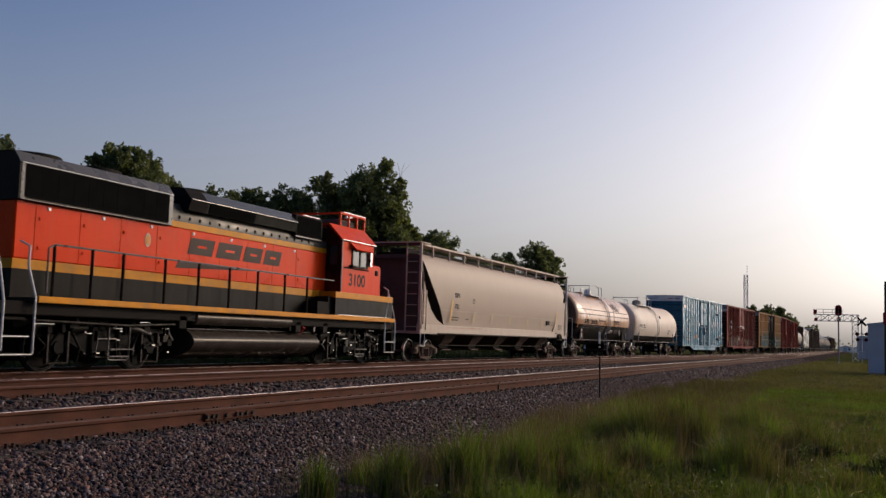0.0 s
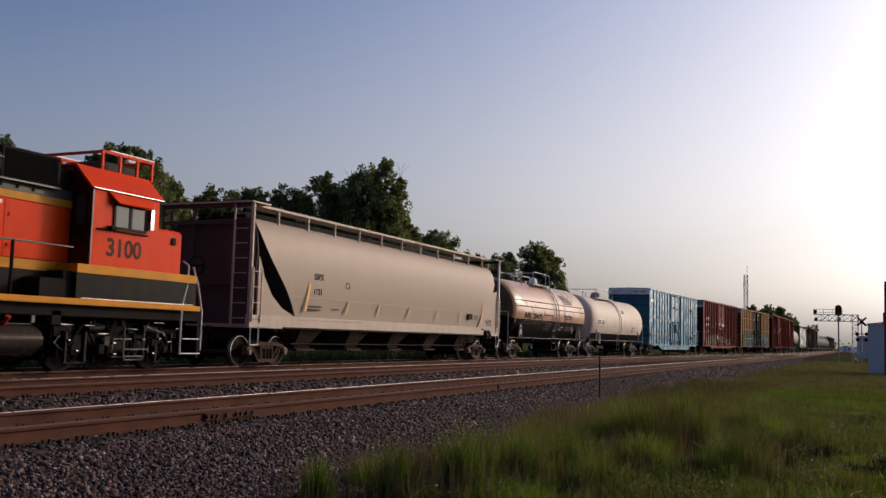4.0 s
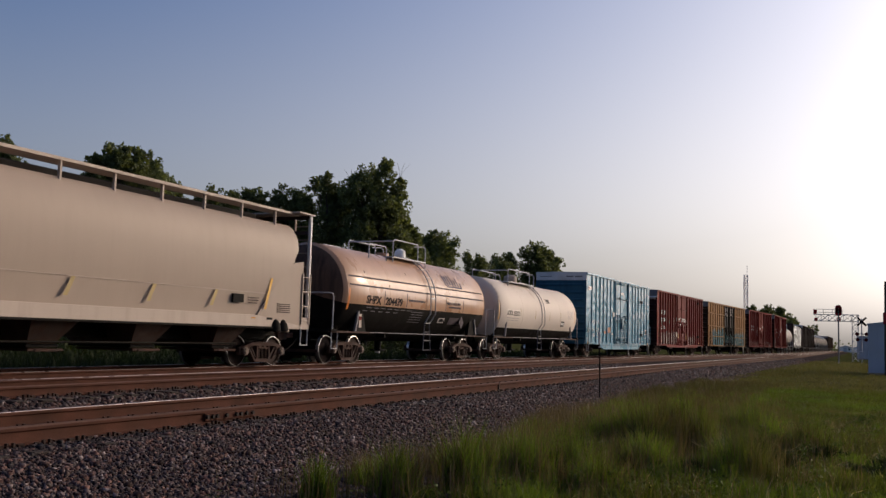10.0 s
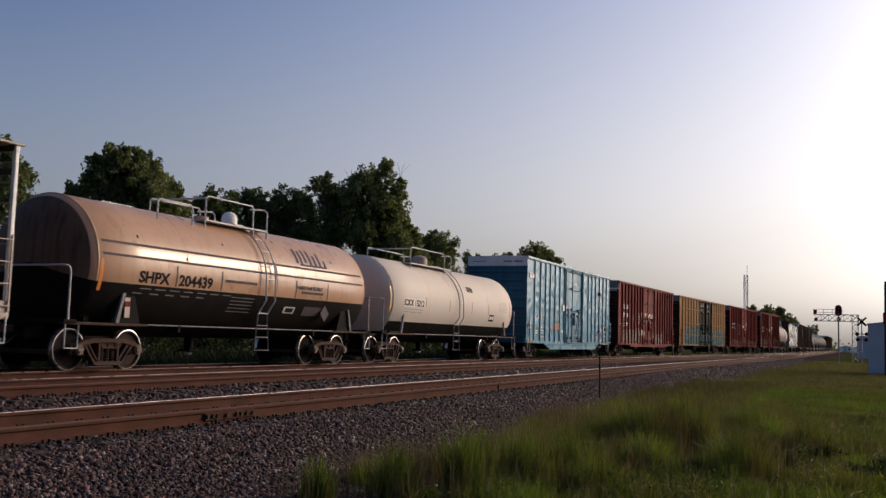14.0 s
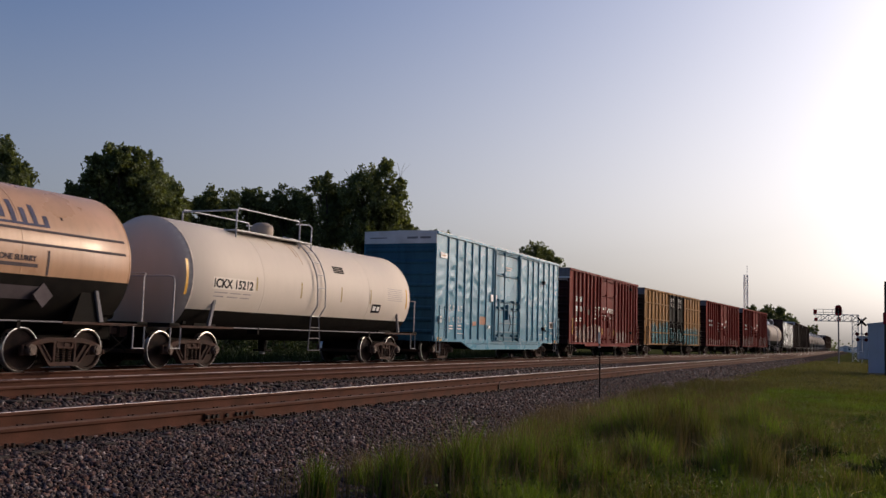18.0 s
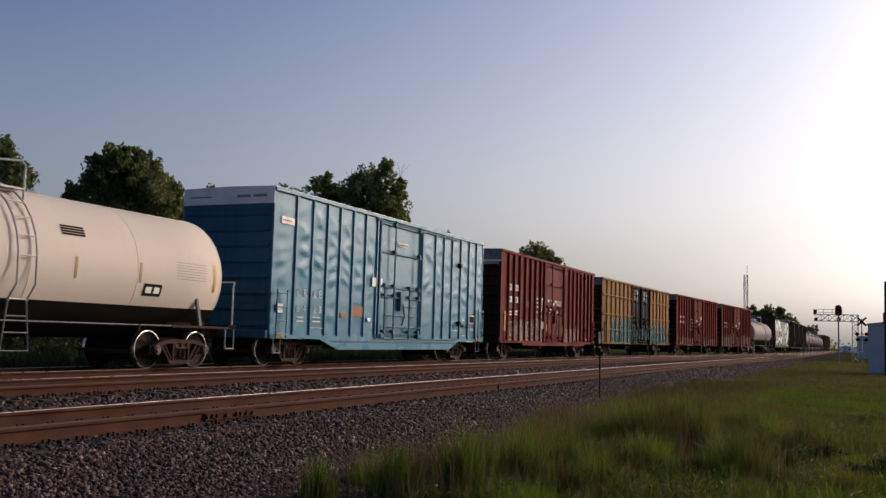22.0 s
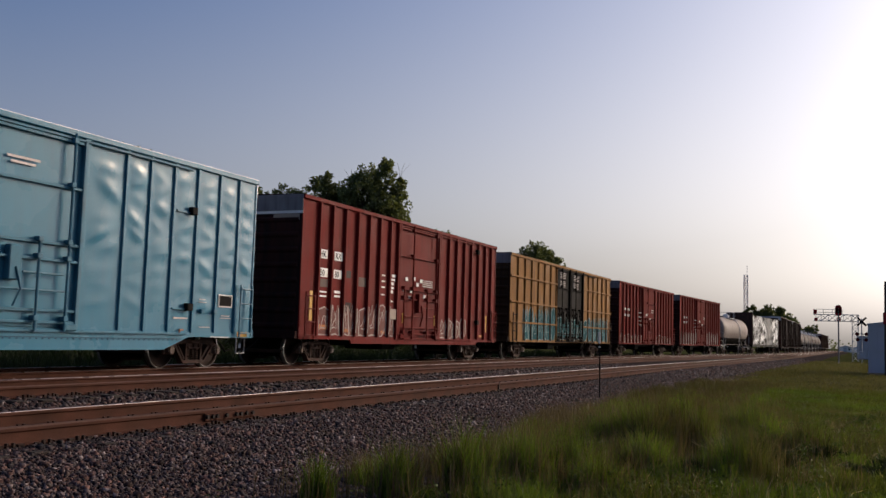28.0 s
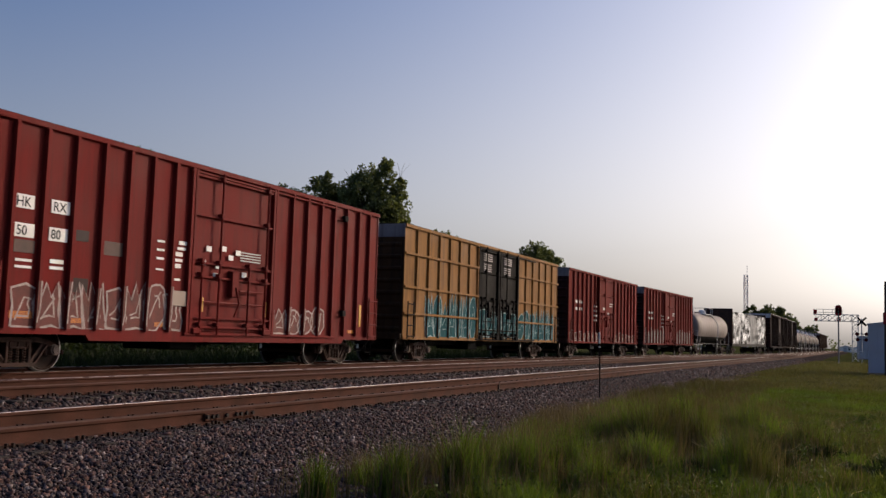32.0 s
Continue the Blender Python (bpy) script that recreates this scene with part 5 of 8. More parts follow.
    for yc in (L(16.0), L(27.0)):
        mb = MB()
        for s in (-1, 1):
            x0, x1 = sorted((s * 1.0, s * 1.14))
            mb.prism([(yc - 1.9, 0.95), (yc + 1.9, 0.95), (yc + 1.9, 0.75), (yc + 1.0, 0.62), (yc + 0.55, 0.40), (yc - 0.55, 0.40), (yc - 1.0, 0.62), (yc - 1.9, 0.75)], "x", x0, x1)
            for d in (-1, 1):
                mb.box(s * 1.07 - 0.12, s * 1.07 + 0.12, yc + d * 1.37 - 0.2, yc + d * 1.37 + 0.2, 0.36, 0.8, 0.03)
                mb.cyl((s * 1.1, yc + d * 1.37, 0.51), (s * 1.25, yc + d * 1.37, 0.51), 0.13, 14)
                mb.cyl((s * 1.12, yc + d * 0.85, 0.85), (s * 1.12, yc + d * 0.85, 1.15), 0.09, 10)
                mb.cyl((s * 1.16, yc + d * 0.4, 0.30), (s * 1.16, yc + d * 0.4, 0.95), 0.055, 8)
        mb.box(-0.95, 0.95, yc - 0.3, yc + 0.3, 0.6, 1.1)
        # plain black block added to fill and darken the space between the wheels
        part("traction_motor", MB().box(-0.62, 0.64, yc - 2.1, yc + 2.1, 0.22, 1.15, 0.08), M_GRIME, car, "black block standing for traction motors, darkening the wheel gap")
        t = new("truck", mesh_of("truck", mb, M_GRIME))
        t.parent = car
        t["label"] = "grimy black locomotive truck frame"
        for d in (-1, 1):
            wsh = new("wheelset", WHEELS[0.508])
            wsh.parent, wsh.location = t, (0, yc + d * 1.37, 0.508)
            rollers.append((wsh, Vector((0, yc + d * 1.37, 0.508)), 0.508))
        rnd = random.Random(int(yc * 10))
        for k in range(22):
            y, z = yc + rnd.uniform(-2.1, 2.1), rnd.uniform(0.32, 1.12)
            w, u = rnd.uniform(0.05, 0.2), rnd.uniform(0.05, 0.22)
            m = M_DARKSTEEL if k in (3, 9) else M_JAW if k % 5 == 1 else M_GRIME
            if k % 3:
                part("truck_fitting", MB().box(1.12, 1.2 + rnd.uniform(0, 0.1), y, y + w, z, z + u, 0.015), m, t)
            else:
                part("truck_pipe", MB().tube([(1.2, y, z), (1.22, y + rnd.uniform(-0.2, 0.2), z - 0.15), (1.18, y + rnd.uniform(-0.3, 0.3), z - 0.32)], 0.018), m, t)
        for k in range(11):                           # small steel pins added at random as glints
            y, z = yc + rnd.uniform(-2.1, 2.1), rnd.uniform(0.35, 1.15)
            part("glint_pin", MB().cyl((1.30, y, z), (1.30, y + rnd.uniform(0.03, 0.10), z), 0.008, 8), M_STEEL, t)
            part("pin_lug", MB().box(1.1, 1.295, y - 0.01, y + 0.05, z - 0.03, z + 0.012), M_GRIME, t)
        for d in (-1, 1):
            part("brake_cylinder", MB().cyl((1.16, yc + d * 0.62, 0.92), (1.16, yc + d * 1.05, 0.90), 0.11, 14), M_GRIME, car)
            part("sand_pipe", MB().tube([(1.12, yc + d * 1.95, 1.1), (1.15, yc + d * 2.0, 0.6), (0.85, yc + d * 1.85, 0.12)], 0.022), M_GRIME, car)
            part("brake_hanger", MB().tube([(1.2, yc + d * 1.0, 0.85), (1.22, yc + d * 0.78, 0.5), (1.2, yc + d * 0.85, 0.18)], 0.03), M_GRIME, car)
            part("shock_absorber", MB().cyl((1.18, yc + d * 1.55, 0.55), (1.2, yc + d * 1.2, 1.0), 0.045, 10), M_GRIME, car)
        part("brake_rigging", MB().tube([(1.2, yc - 0.3, 0.35), (1.2, yc - 0.25, 0.7), (1.2, yc + 0.3, 0.7), (1.2, yc + 0.35, 0.3), (1.2, yc - 0.3, 0.3)], 0.018), M_DARKSTEEL, car)
        part("brake_rod", MB().cyl((1.15, yc + 0.9, 0.35), (1.15, yc + 0.9, 0.75), 0.035, 8), M_DARKSTEEL, car)
        part("step_hanger", MB().tube([(1.27, yc, 1.0), (1.27, yc, 0.28), (1.27, yc + 0.06, 0.24), (1.27, yc + 0.58, 0.24), (1.27, yc + 0.64, 0.28), (1.27, yc + 0.64, 1.0)], 0.02), M_DARKSTEEL, t, "worn steel step hanger")
        part("step_tread", MB().box(1.2, 1.30, yc + 0.03, yc + 0.6, 0.30, 0.33).box(1.2, 1.29, yc + 0.05, yc + 0.8, 0.46, 0.485), M_DARKSTEEL, t)
        part("worn_link", MB().cyl((1.24, yc + 0.70, 0.98), (1.24, yc + 1.35, 0.82), 0.045, 10), M_DARKSTEEL, t, "bare steel brake link")
        # thin steel bars added as highlights on the truck frame
        for y0, w, z in ((-2.0, 0.5, 0.98), (-1.15, 0.55, 0.97), (-0.75, 0.3, 0.80), (0.15, 0.3, 0.92), (1.0, 0.35, 1.08), (1.75, 0.25, 0.95)):
            part("glint_bar", MB().box(1.225, 1.24, yc + y0, yc + y0 + w, z, z + 0.018, 0.004), M_STEEL, t, "steel bar added as a glint")
        for d in (-1, 1):
            part("pedestal_jaw", MB().box(1.14, 1.24, yc + d * 1.37 - 0.30, yc + d * 1.37 - 0.24, 0.2, 0.85, 0.01).box(1.14, 1.24, yc + d * 1.37 + 0.24, yc + d * 1.37 + 0.30, 0.2, 0.85, 0.01).box(1.14, 1.22, yc + d * 1.37 - 0.3, yc + d * 1.37 + 0.3, 0.17, 0.20, 0.01), M_JAW, t, "dusty pedestal jaw round the axle box")
    # handrails along the walkway
    rail_y = [L(v) for v in (14.1, 15.13, 16.05, 17.42, 18.64, 19.88, 21.12, 22.42, 23.59)]
    for y in rail_y:
        part("stanchion", MB().cyl((1.52, y, 1.42), (1.52, y, 2.58), 0.034, 8), M_BLACK, car)
    part("handrail", MB().tube([(1.52, L(13.95), 1.6), (1.52, L(13.95), 2.50), (1.52, L(14.1), 2.58), (1.52, L(25.1), 2.58)], 0.022), M_DARKSTEEL, car, "bare steel handrail")
    for y, d in ((a, -1), (b, 1)):
        part("pilot", MB().box(-1.4, 1.4, min(y, y + d * 0.1), max(y, y + d * 0.1), 0.25, 1.4, 0.02), M_BLACK, car)
        for s in (-1, 1):
            part("step_well", MB().box(min(s * 0.95, s * 1.5), max(s * 0.95, s * 1.5), min(y - d * 0.75, y), max(y - d * 0.75, y), 0.35, 0.40).box(min(s * 0.95, s * 1.5), max(s * 0.95, s * 1.5), min(y - d * 0.65, y), max(y - d * 0.65, y), 0.70, 0.75).box(min(s * 0.95, s * 1.5), max(s * 0.95, s * 1.5), min(y - d * 0.55, y), max(y - d * 0.55, y), 1.05, 1.10), M_BLACK, car)
            part("step_edge", MB().box(s * 1.5 - 0.02, s * 1.5 + 0.02, min(y - d * 0.75, y), max(y - d * 0.75, y), 0.37, 0.39).box(s * 1.5 - 0.02, s * 1.5 + 0.02, min(y - d * 0.65, y), max(y - d * 0.65, y), 0.72, 0.74), M_WHITE, car, "white step edges")
            part("grab_iron", MB().tube([(s * 1.52, y - d * 0.75, 0.4), (s * 1.52, y - d * 0.75, 1.5), (s * 1.50, y - d * 0.55, 2.1), (s * 1.50, y - d * 0.55, 2.5), (s * 1.3, y - d * 0.5, 2.6)], 0.024).tube([(s * 1.52, y, 0.45), (s * 1.52, y, 1.4), (s * 1.35, y, 2.1), (s * 1.2, y, 2.5)], 0.024), M_CHROME, car, "pale grab iron at the steps")
        coupler(car, y, d)
    # wedge-shaped emblem, drawn as plain slanted shapes with slots
    def slant(y0, y1, z0, z1):
        k = 0.30
        return MB().prism([(L(y0) + k * (z0 - 2.85), z0), (L(y1) + k * (z0 - 2.85), z0), (L(y1) + k * (z1 - 2.85), z1), (L(y0) + k * (z1 - 2.85), z1)], "x", hw + 0.009, hw + 0.014)

    for y0, y1 in ((18.88, 19.86), (20.02, 21.06), (21.20, 22.02), (22.16, 22.96)):
        part("emblem", slant(y0, y1, 2.85, 3.27), M_EMBLEMGREEN, car, "dark green slanted emblem shape")
        g = slant(y0 + 0.34 * (y1 - y0), y0 + 0.70 * (y1 - y0), 3.03, 3.09)
        g.v = [(x + 0.004, y, z) for x, y, z in g.v]
        part("emblem_slot", g, M_ORANGE, car)
    part("emblem_wedge", MB().prism([(L(18.46), 2.46), (L(22.5), 2.66), (L(18.56), 2.63)], "x", hw + 0.009, hw + 0.014), M_EMBLEMGREEN, car, "dark green wedge")
    lettering("3100", (1.485, L(26.06), 2.50), 0.40, M_NUMBER, car, stretch=1.0, bold=0.014)
    return car


locomotive(12.95, 29.35)


# ---- the way of the train ----
def train_pose(p, t):
    y = p - rolled(t)
    h = (slope(y - 5) + slope(y + 5)) / 2
    return pose(TRAIN_X + (lat(y - 5) + lat(y + 5)) / 2, y, 0, 0, 0, -math.degrees(math.atan(h)))


def motions():
    times = [k * 1.0 for k in range(33)]
    for car, p in movers:
        walk(car, [(t, train_pose(p, t)) for t in times])
    steps = [k * 0.2 for k in range(161)]
    for w, at, r in rollers:
        walk(w, [(t, Matrix.Translation(at) @ Matrix.Rotation(rolled(t) / r, 4, "X")) for t in steps])




# ---- the cars far back in the train ----
M_DUSTYWHITE = mat("dusty_white_tank_paint", (0.25, 0.208, 0.19), 0.65, spec=0.10, vary=0.12, scale=0.8, dirt=(0.14, 0.11, 0.09), dirt_amount=0.4, streak=True)
tankcar("white_tank_car", "dusty white tank car with a black belly", 172.0, 186.0, 1.40, 2.5, M_DUSTYWHITE, 172.6, 185.4, (173.6, 184.4), 1.7, 179.0)


def wrapped_flatcar(p0, p1):
    car = railcar("lumber_flatcar", "bulkhead flatcar with a load in torn shiny plastic wrap", p0, p1, "flatcar")
    h = (p1 - p0) / 2
    part("deck", MB().box(-1.45, 1.45, -h, h, 0.85, 1.15, 0.02), M_BLACK, car)
    for y in (-h + 0.15, h - 0.15):
        part("bulkhead", MB().box(-1.45, 1.45, y - 0.12, y + 0.12, 1.15, 4.75, 0.03), M_TRUCK, car, "dark steel bulkhead")
    for k in range(4):
        y0 = -h + 0.5 + k * (2 * h - 1) / 4
        y1 = y0 + (2 * h - 1) / 4 - 0.12
        rows = []
        for i in range(15):
            z = 1.15 + 3.3 * i / 14
            rows.append([(1.40 + 0.16 * noise.noise((y * 2.6, z * 0.7, 5.0)) + 0.08 * noise.noise((y * 5.0, z * 2.5, 2.0)), y, z) for y in [y0 + (y1 - y0) * j / 12 for j in range(13)]])
        part("wrapped_load", MB().grid(rows).box(-1.36, 1.30, y0, y1, 1.15, 4.45), M_WRAP if k != 2 else M_DARKWRAP, car, "lumber stack in crinkled silvery plastic" if k != 2 else "lumber stack in black plastic", smooth=80)
    truck(car, -h + 2.2, spin=False)
    truck(car, h - 2.2, spin=False)


M_WRAP = mat("silvery_plastic_wrap", (0.11, 0.098, 0.095), 0.25, vary=0.4, scale=1.5, bump=0.1, dirt=(0.016, 0.013, 0.012), dirt_amount=1.0, streak=True, spec=0.4)
M_DARKWRAP = mat("black_plastic_wrap", (0.012, 0.011, 0.012), 0.45, vary=0.2, scale=2.0, bump=0.1)
wrapped_flatcar(187.4, 208.0)
# paint darkened to dim the tank cars far back
M_DIMGREY = mat("dimmed_grey_tank_paint", (0.16, 0.135, 0.118), 0.7, spec=0.05, vary=0.15, scale=0.8, dirt=(0.08, 0.06, 0.05), dirt_amount=0.5, streak=True)
M_DARKRED = mat("dark_brown_boxcar_paint", (0.030, 0.018, 0.015), 0.75, spec=0.05, vary=0.15, scale=1.0, dirt=(0.04, 0.022, 0.02), dirt_amount=0.4, streak=True)
M_BROWN = mat("brown_hopper_paint", (0.08, 0.045, 0.028), 0.75, spec=0.05, vary=0.15, scale=1.0, dirt=(0.08, 0.05, 0.035), dirt_amount=0.4, streak=True)
for p in (209.9, 232.3):
    boxcar("dark_boxcar", "dark brown weathered high boxcar", p, p + 21.1, 0.85, 5.0, M_DARKRED, M_DARKEND, M_DARKRED, posts(p, p + 8.6, 8) + posts(p + 12.6, p + 21.1, 8) + [p + 8.6, p + 12.6], [(p + 8.7, p + 12.5)], buckle=0.006, spin=False)
for k in range(6):
    p = 255.2 + 14.6 * k
    tankcar("grey_tank_car", "pale grey tank car with a black belly, its paint dimmed", p, p + 13.6, 1.36, 2.45, M_DIMGREY, p + 0.5, p + 13.1, (p + 1.6, p + 12.0), 1.8, p + 6.8, spin=False)
for p in (343.0, 360.0, 377.0):
    n, m = 15.6, M_BROWN
    boxcar("brown_boxcar", "plain brown weathered boxcar far back in the train", p, p + n, 0.85, 4.6, m, M_DARKEND, m, posts(p, p + 6, 6) + posts(p + 9.5, p + n, 6) + [p + 6, p + 9.5], [(p + 6.1, p + 9.4)], buckle=0.006, spin=False, roof_paint=M_DARKEND)

# ---- lettering and marks ----
X = lambda p, mid: p - mid
M_PINKPRINT = mat("faded_pink_print", (0.34, 0.19, 0.16), 0.6, vary=0.2, bump=0.0)
for word, z in (("SSPX", 2.53), ("1121", 2.09)):
    ob = lettering(word, (0, 33.86 - mid_h, z), 0.19, M_LETTER, hopper_car, stretch=0.98, bold=0.004)
    for v in ob.data.vertices:
        v.co.x += float(np.interp(v.co.z, [2.1, 2.5, 2.9], [1.58, 1.60, 1.60])) + 0.006


def tape(car, y0, z0, y1, z1, x, w=0.11, name="reflector", material=M_REFLECT):
    part(name, MB().add([(x, y0, z0), (x, y0 + w, z0), (x, y1 + w, z1), (x, y1, z1)], [(0, 1, 2, 3)]), material, car, "worn yellow reflective strip")


for y, z in ((33.38, 1.0), (35.75, 1.0), (37.85, 1.0), (40.15, 1.0), (42.6, 1.0), (44.87, 1.0)):
    tape(hopper_car, y - mid_h, 1.58, y + 0.2 - mid_h, 1.98 if y > 34 else 2.38, 1.60 if y > 34 else 1.612, 0.12, material=M_FAINTTAPE if y > 34 else M_REFLECT)
tape(hopper_car, 47.17 - mid_h, 1.56, 47.45 - mid_h, 2.42, 1.612, 0.11)
bars([(33.2 - mid_h + 0.62 * k, 33.7 - mid_h + 0.62 * k, 1.305, 1.33) for k in range(5)] + [(35.6 - mid_h, 37.0 - mid_h, 1.32, 1.345)], M_PINKPRINT, hopper_car, 1.562, "sill_print")
bars([(33.5 - mid_h, 34.4 - mid_h, 1.72, 1.755), (33.5 - mid_h, 34.3 - mid_h, 1.62, 1.655), (35.0 - mid_h, 35.4 - mid_h, 1.68, 1.71), (46.5 - mid_h, 47.0 - mid_h, 1.84, 1.86), (46.5 - mid_h, 46.95 - mid_h, 1.77, 1.79), (46.5 - mid_h, 46.9 - mid_h, 1.70, 1.72)] + [(47.85 - mid_h, 48.5 - mid_h, 1.5 + 0.055 * k, 1.525 + 0.055 * k) for k in range(5)], M_HOPPER_END, hopper_car, 1.575, "small_print")
part("service_plate", MB().box(1.56, 1.612, 45.8 - mid_h, 46.25 - mid_h, 1.70, 1.92), M_BLACK, hopper_car, "black service panel")
part("square_mark", MB().box(1.60, 1.606, 35.75 - mid_h, 35.98 - mid_h, 2.36, 2.385).box(1.60, 1.606, 35.75 - mid_h, 35.98 - mid_h, 2.52, 2.545).box(1.60, 1.606, 35.75 - mid_h, 35.775 - mid_h, 2.36, 2.545).box(1.60, 1.606, 35.955 - mid_h, 35.98 - mid_h, 2.36, 2.545), M_LETTER, hopper_car)


def on_shell(mid, zc, r, p0, p1, z0, z1, name, material, car, label="", lift=0.008):
    """A patch that follows the tank's curve between two heights."""
    a0, a1 = math.asin(max(-1, min(1, (z0 - zc) / r))), math.asin(max(-1, min(1, (z1 - zc) / r)))
    n = max(1, int(abs(a1 - a0) * 24))
    rows = [[((r + lift) * math.cos(a0 + (a1 - a0) * i / n), p - mid, zc + (r + lift) * math.sin(a0 + (a1 - a0) * i / n)) for i in range(n + 1)] for p in (p0, p1)]
    return part(name, MB().grid(rows), material, car, label)


def wrapped_text(text, mid, zc, r, p, z, h, material, car, stretch=1.0, bold=0.0):
    ob = lettering(text, (0, p - mid, z), h, material, car, stretch=stretch, bold=bold)
    for v in ob.data.vertices:
        q = (v.co.z - zc) / r
        v.co.x += (r + 0.006) * math.cos(math.asin(max(-1, min(1, q))))
    return ob


M_ORANGETAPE = mat("orange_reflective_tape", (0.50, 0.16, 0.03), 0.4, vary=0.1, bump=0.0)
M_RUSTSTREAK = mat("brown_rust_streak", (0.40, 0.29, 0.20), 0.6, vary=0.3, scale=4, bump=0.0)
M_STRIPE = mat("brown_grey_stripe", (0.080, 0.066, 0.072), 0.7, spec=0.05, vary=0.15, bump=0.02)
M_DRIP = mat("brown_drip_stain", (0.20, 0.11, 0.065), 0.6, vary=0.3, scale=4, bump=0.0)
M_PALEPRINT = mat("pale_grey_print", (0.30, 0.27, 0.27), 0.6, vary=0.2, bump=0.0)
M_CREAMPANEL = mat("pale_cream_panel", (0.68, 0.61, 0.54), 0.6, spec=0.12, vary=0.03, bump=0.0)
M_EMBLEM = mat("faded_blue_emblem", (0.075, 0.075, 0.115), 0.7, spec=0.05, vary=0.2, scale=5, bump=0.02)
for z in (2.54, 2.82):
    on_shell(mid1, 2.31, 1.57, 52.15, 63.6, z - 0.026, z + 0.026, "stripe", M_STRIPE, tan_tank, "dark grey-brown painted stripe")
wrapped_text("SHPX", mid1, 2.31, 1.57, 53.30, 1.99, 0.26, M_LETTER, tan_tank, stretch=1.18, bold=0.012)
wrapped_text("204439", mid1, 2.31, 1.57, 54.66, 1.99, 0.26, M_LETTER, tan_tank, stretch=1.18, bold=0.012)
for p in (54.56, 56.28, 59.72, 61.45):
    on_shell(mid1, 2.31, 1.57, p - 0.02, p + 0.03, 1.95, 2.44, "panel_line", M_STRIPE, tan_tank)
for p0, p1, z in ((56.42, 57.8, 2.18), (60.0, 61.2, 2.08)):
    on_shell(mid1, 2.31, 1.57, p0, p1, z, z + 0.07, "small_print", M_STRIPE, tan_tank)
for k in range(7):
    on_shell(mid1, 2.31, 1.57, 53.4 + 0.5 * k, 53.4 + 0.5 * k + 0.36, 1.840, 1.862, "small_print", M_GREYBAND, tan_tank)
    if k < 5:
        on_shell(mid1, 2.31, 1.57, 53.2 + 0.55 * k, 53.2 + 0.55 * k + 0.3, 1.730, 1.752, "small_print", M_GREYBAND, tan_tank)
for k in range(5):
    on_shell(mid1, 2.31, 1.57, 56.8, 57.8, 1.45 + 0.09 * k, 1.468 + 0.09 * k, "small_print", M_GREYBAND, tan_tank)
on_shell(mid1, 2.31, 1.57, 59.35, 59.9, 1.50, 1.68, "service_plate", M_FADED, tan_tank, "outlined service panel")
on_shell(mid1, 2.31, 1.57, 59.42, 59.83, 1.53, 1.65, "service_print", M_LETTER, tan_tank, lift=0.012)
on_shell(mid1, 2.31, 1.57, 60.35, 61.55, 1.46, 1.72, "faded_panel", M_STRIPE, tan_tank, "faded grey panel")
part("hazard_plate", MB().prism([(61.2 - mid1, 1.55), (61.45 - mid1, 1.3), (61.7 - mid1, 1.55), (61.45 - mid1, 1.8)], "x", 1.47, 1.49), M_STRIPE, tan_tank, "grey diamond placard")
wrapped_text("LIMESTONE SLURRY", mid1, 2.31, 1.57, 59.80, 2.20, 0.11, M_STRIPE, tan_tank, stretch=1.0, bold=0.004)
on_shell(mid1, 2.31, 1.57, 52.10, 52.20, 1.74, 2.42, "reflector", M_ORANGETAPE, tan_tank, "orange reflective strip")
part("leg_placard", MB().box(1.45, 1.47, 53.0 - mid1, 53.16 - mid1, 1.18, 1.62), M_SILL, tan_tank, "white placard on the pedestal")
part("placard_band", MB().box(1.45, 1.476, 53.0 - mid1, 53.16 - mid1, 1.42, 1.54), M_RED, tan_tank, "red band")
for p, z in ((53.3, 2.98), (56.5, 3.12), (59.1, 3.45), (54.9, 2.60), (61.9, 3.1)):
    on_shell(mid1, 2.31, 1.57, p, p + 0.06, z, z + 0.07, "paint_chip", M_LETTER, tan_tank, "small dark paint chip")
for p, z, h in ((58.7, 1.98, 0.9), (57.9, 1.96, 0.6), (55.6, 1.95, 0.35)):
    on_shell(mid1, 2.31, 1.57, p, p + 0.07, z, z + h, "drip_stain", M_DRIP, tan_tank, lift=0.005)
for car, m in ((tan_tank, mid1), (white_tank, mid2)):
    valve = part("bottom_outlet", MB().cyl((0.1, -1.0, 0.42), (0.1, -1.0, 0.75), 0.13, 12).box(-0.1, 0.3, -1.2, -0.8, 0.38, 0.44, 0.01), M_GRIME, car, "black bottom outlet valve")
    part("outlet_cap", MB().cyl((0.1, -1.0, 0.30), (0.1, -1.0, 0.40), 0.09, 12), M_CHROME, valve, "pale outlet cap")
# emblem of slanted strokes
for p0, p1, z0, z1 in ((59.9, 60.02, 2.96, 3.38), (60.12, 60.24, 2.93, 3.34), (60.36, 60.48, 3.0, 3.38), (60.62, 60.74, 2.93, 3.38), (60.88, 61.0, 2.93, 3.25), (61.14, 61.26, 2.93, 3.34), (61.42, 61.54, 2.93, 3.14), (60.05, 61.55, 2.90, 2.95)):
    on_shell(mid1, 2.31, 1.57, p0, p1, z0, z1, "emblem", M_EMBLEM, tan_tank, "faded blue emblem stroke")
wrapped_text("ICKX 15212", mid2 + 0.17, 2.24, 1.54, 67.14, 2.04, 0.23, M_LETTER, white_tank, stretch=1.04, bold=0.008)
on_shell(mid2 + 0.17, 2.24, 1.54, 67.12, 68.9, 2.0, 2.30, "number_panel", M_CREAMPANEL, white_tank, "white number panel", lift=0.002)
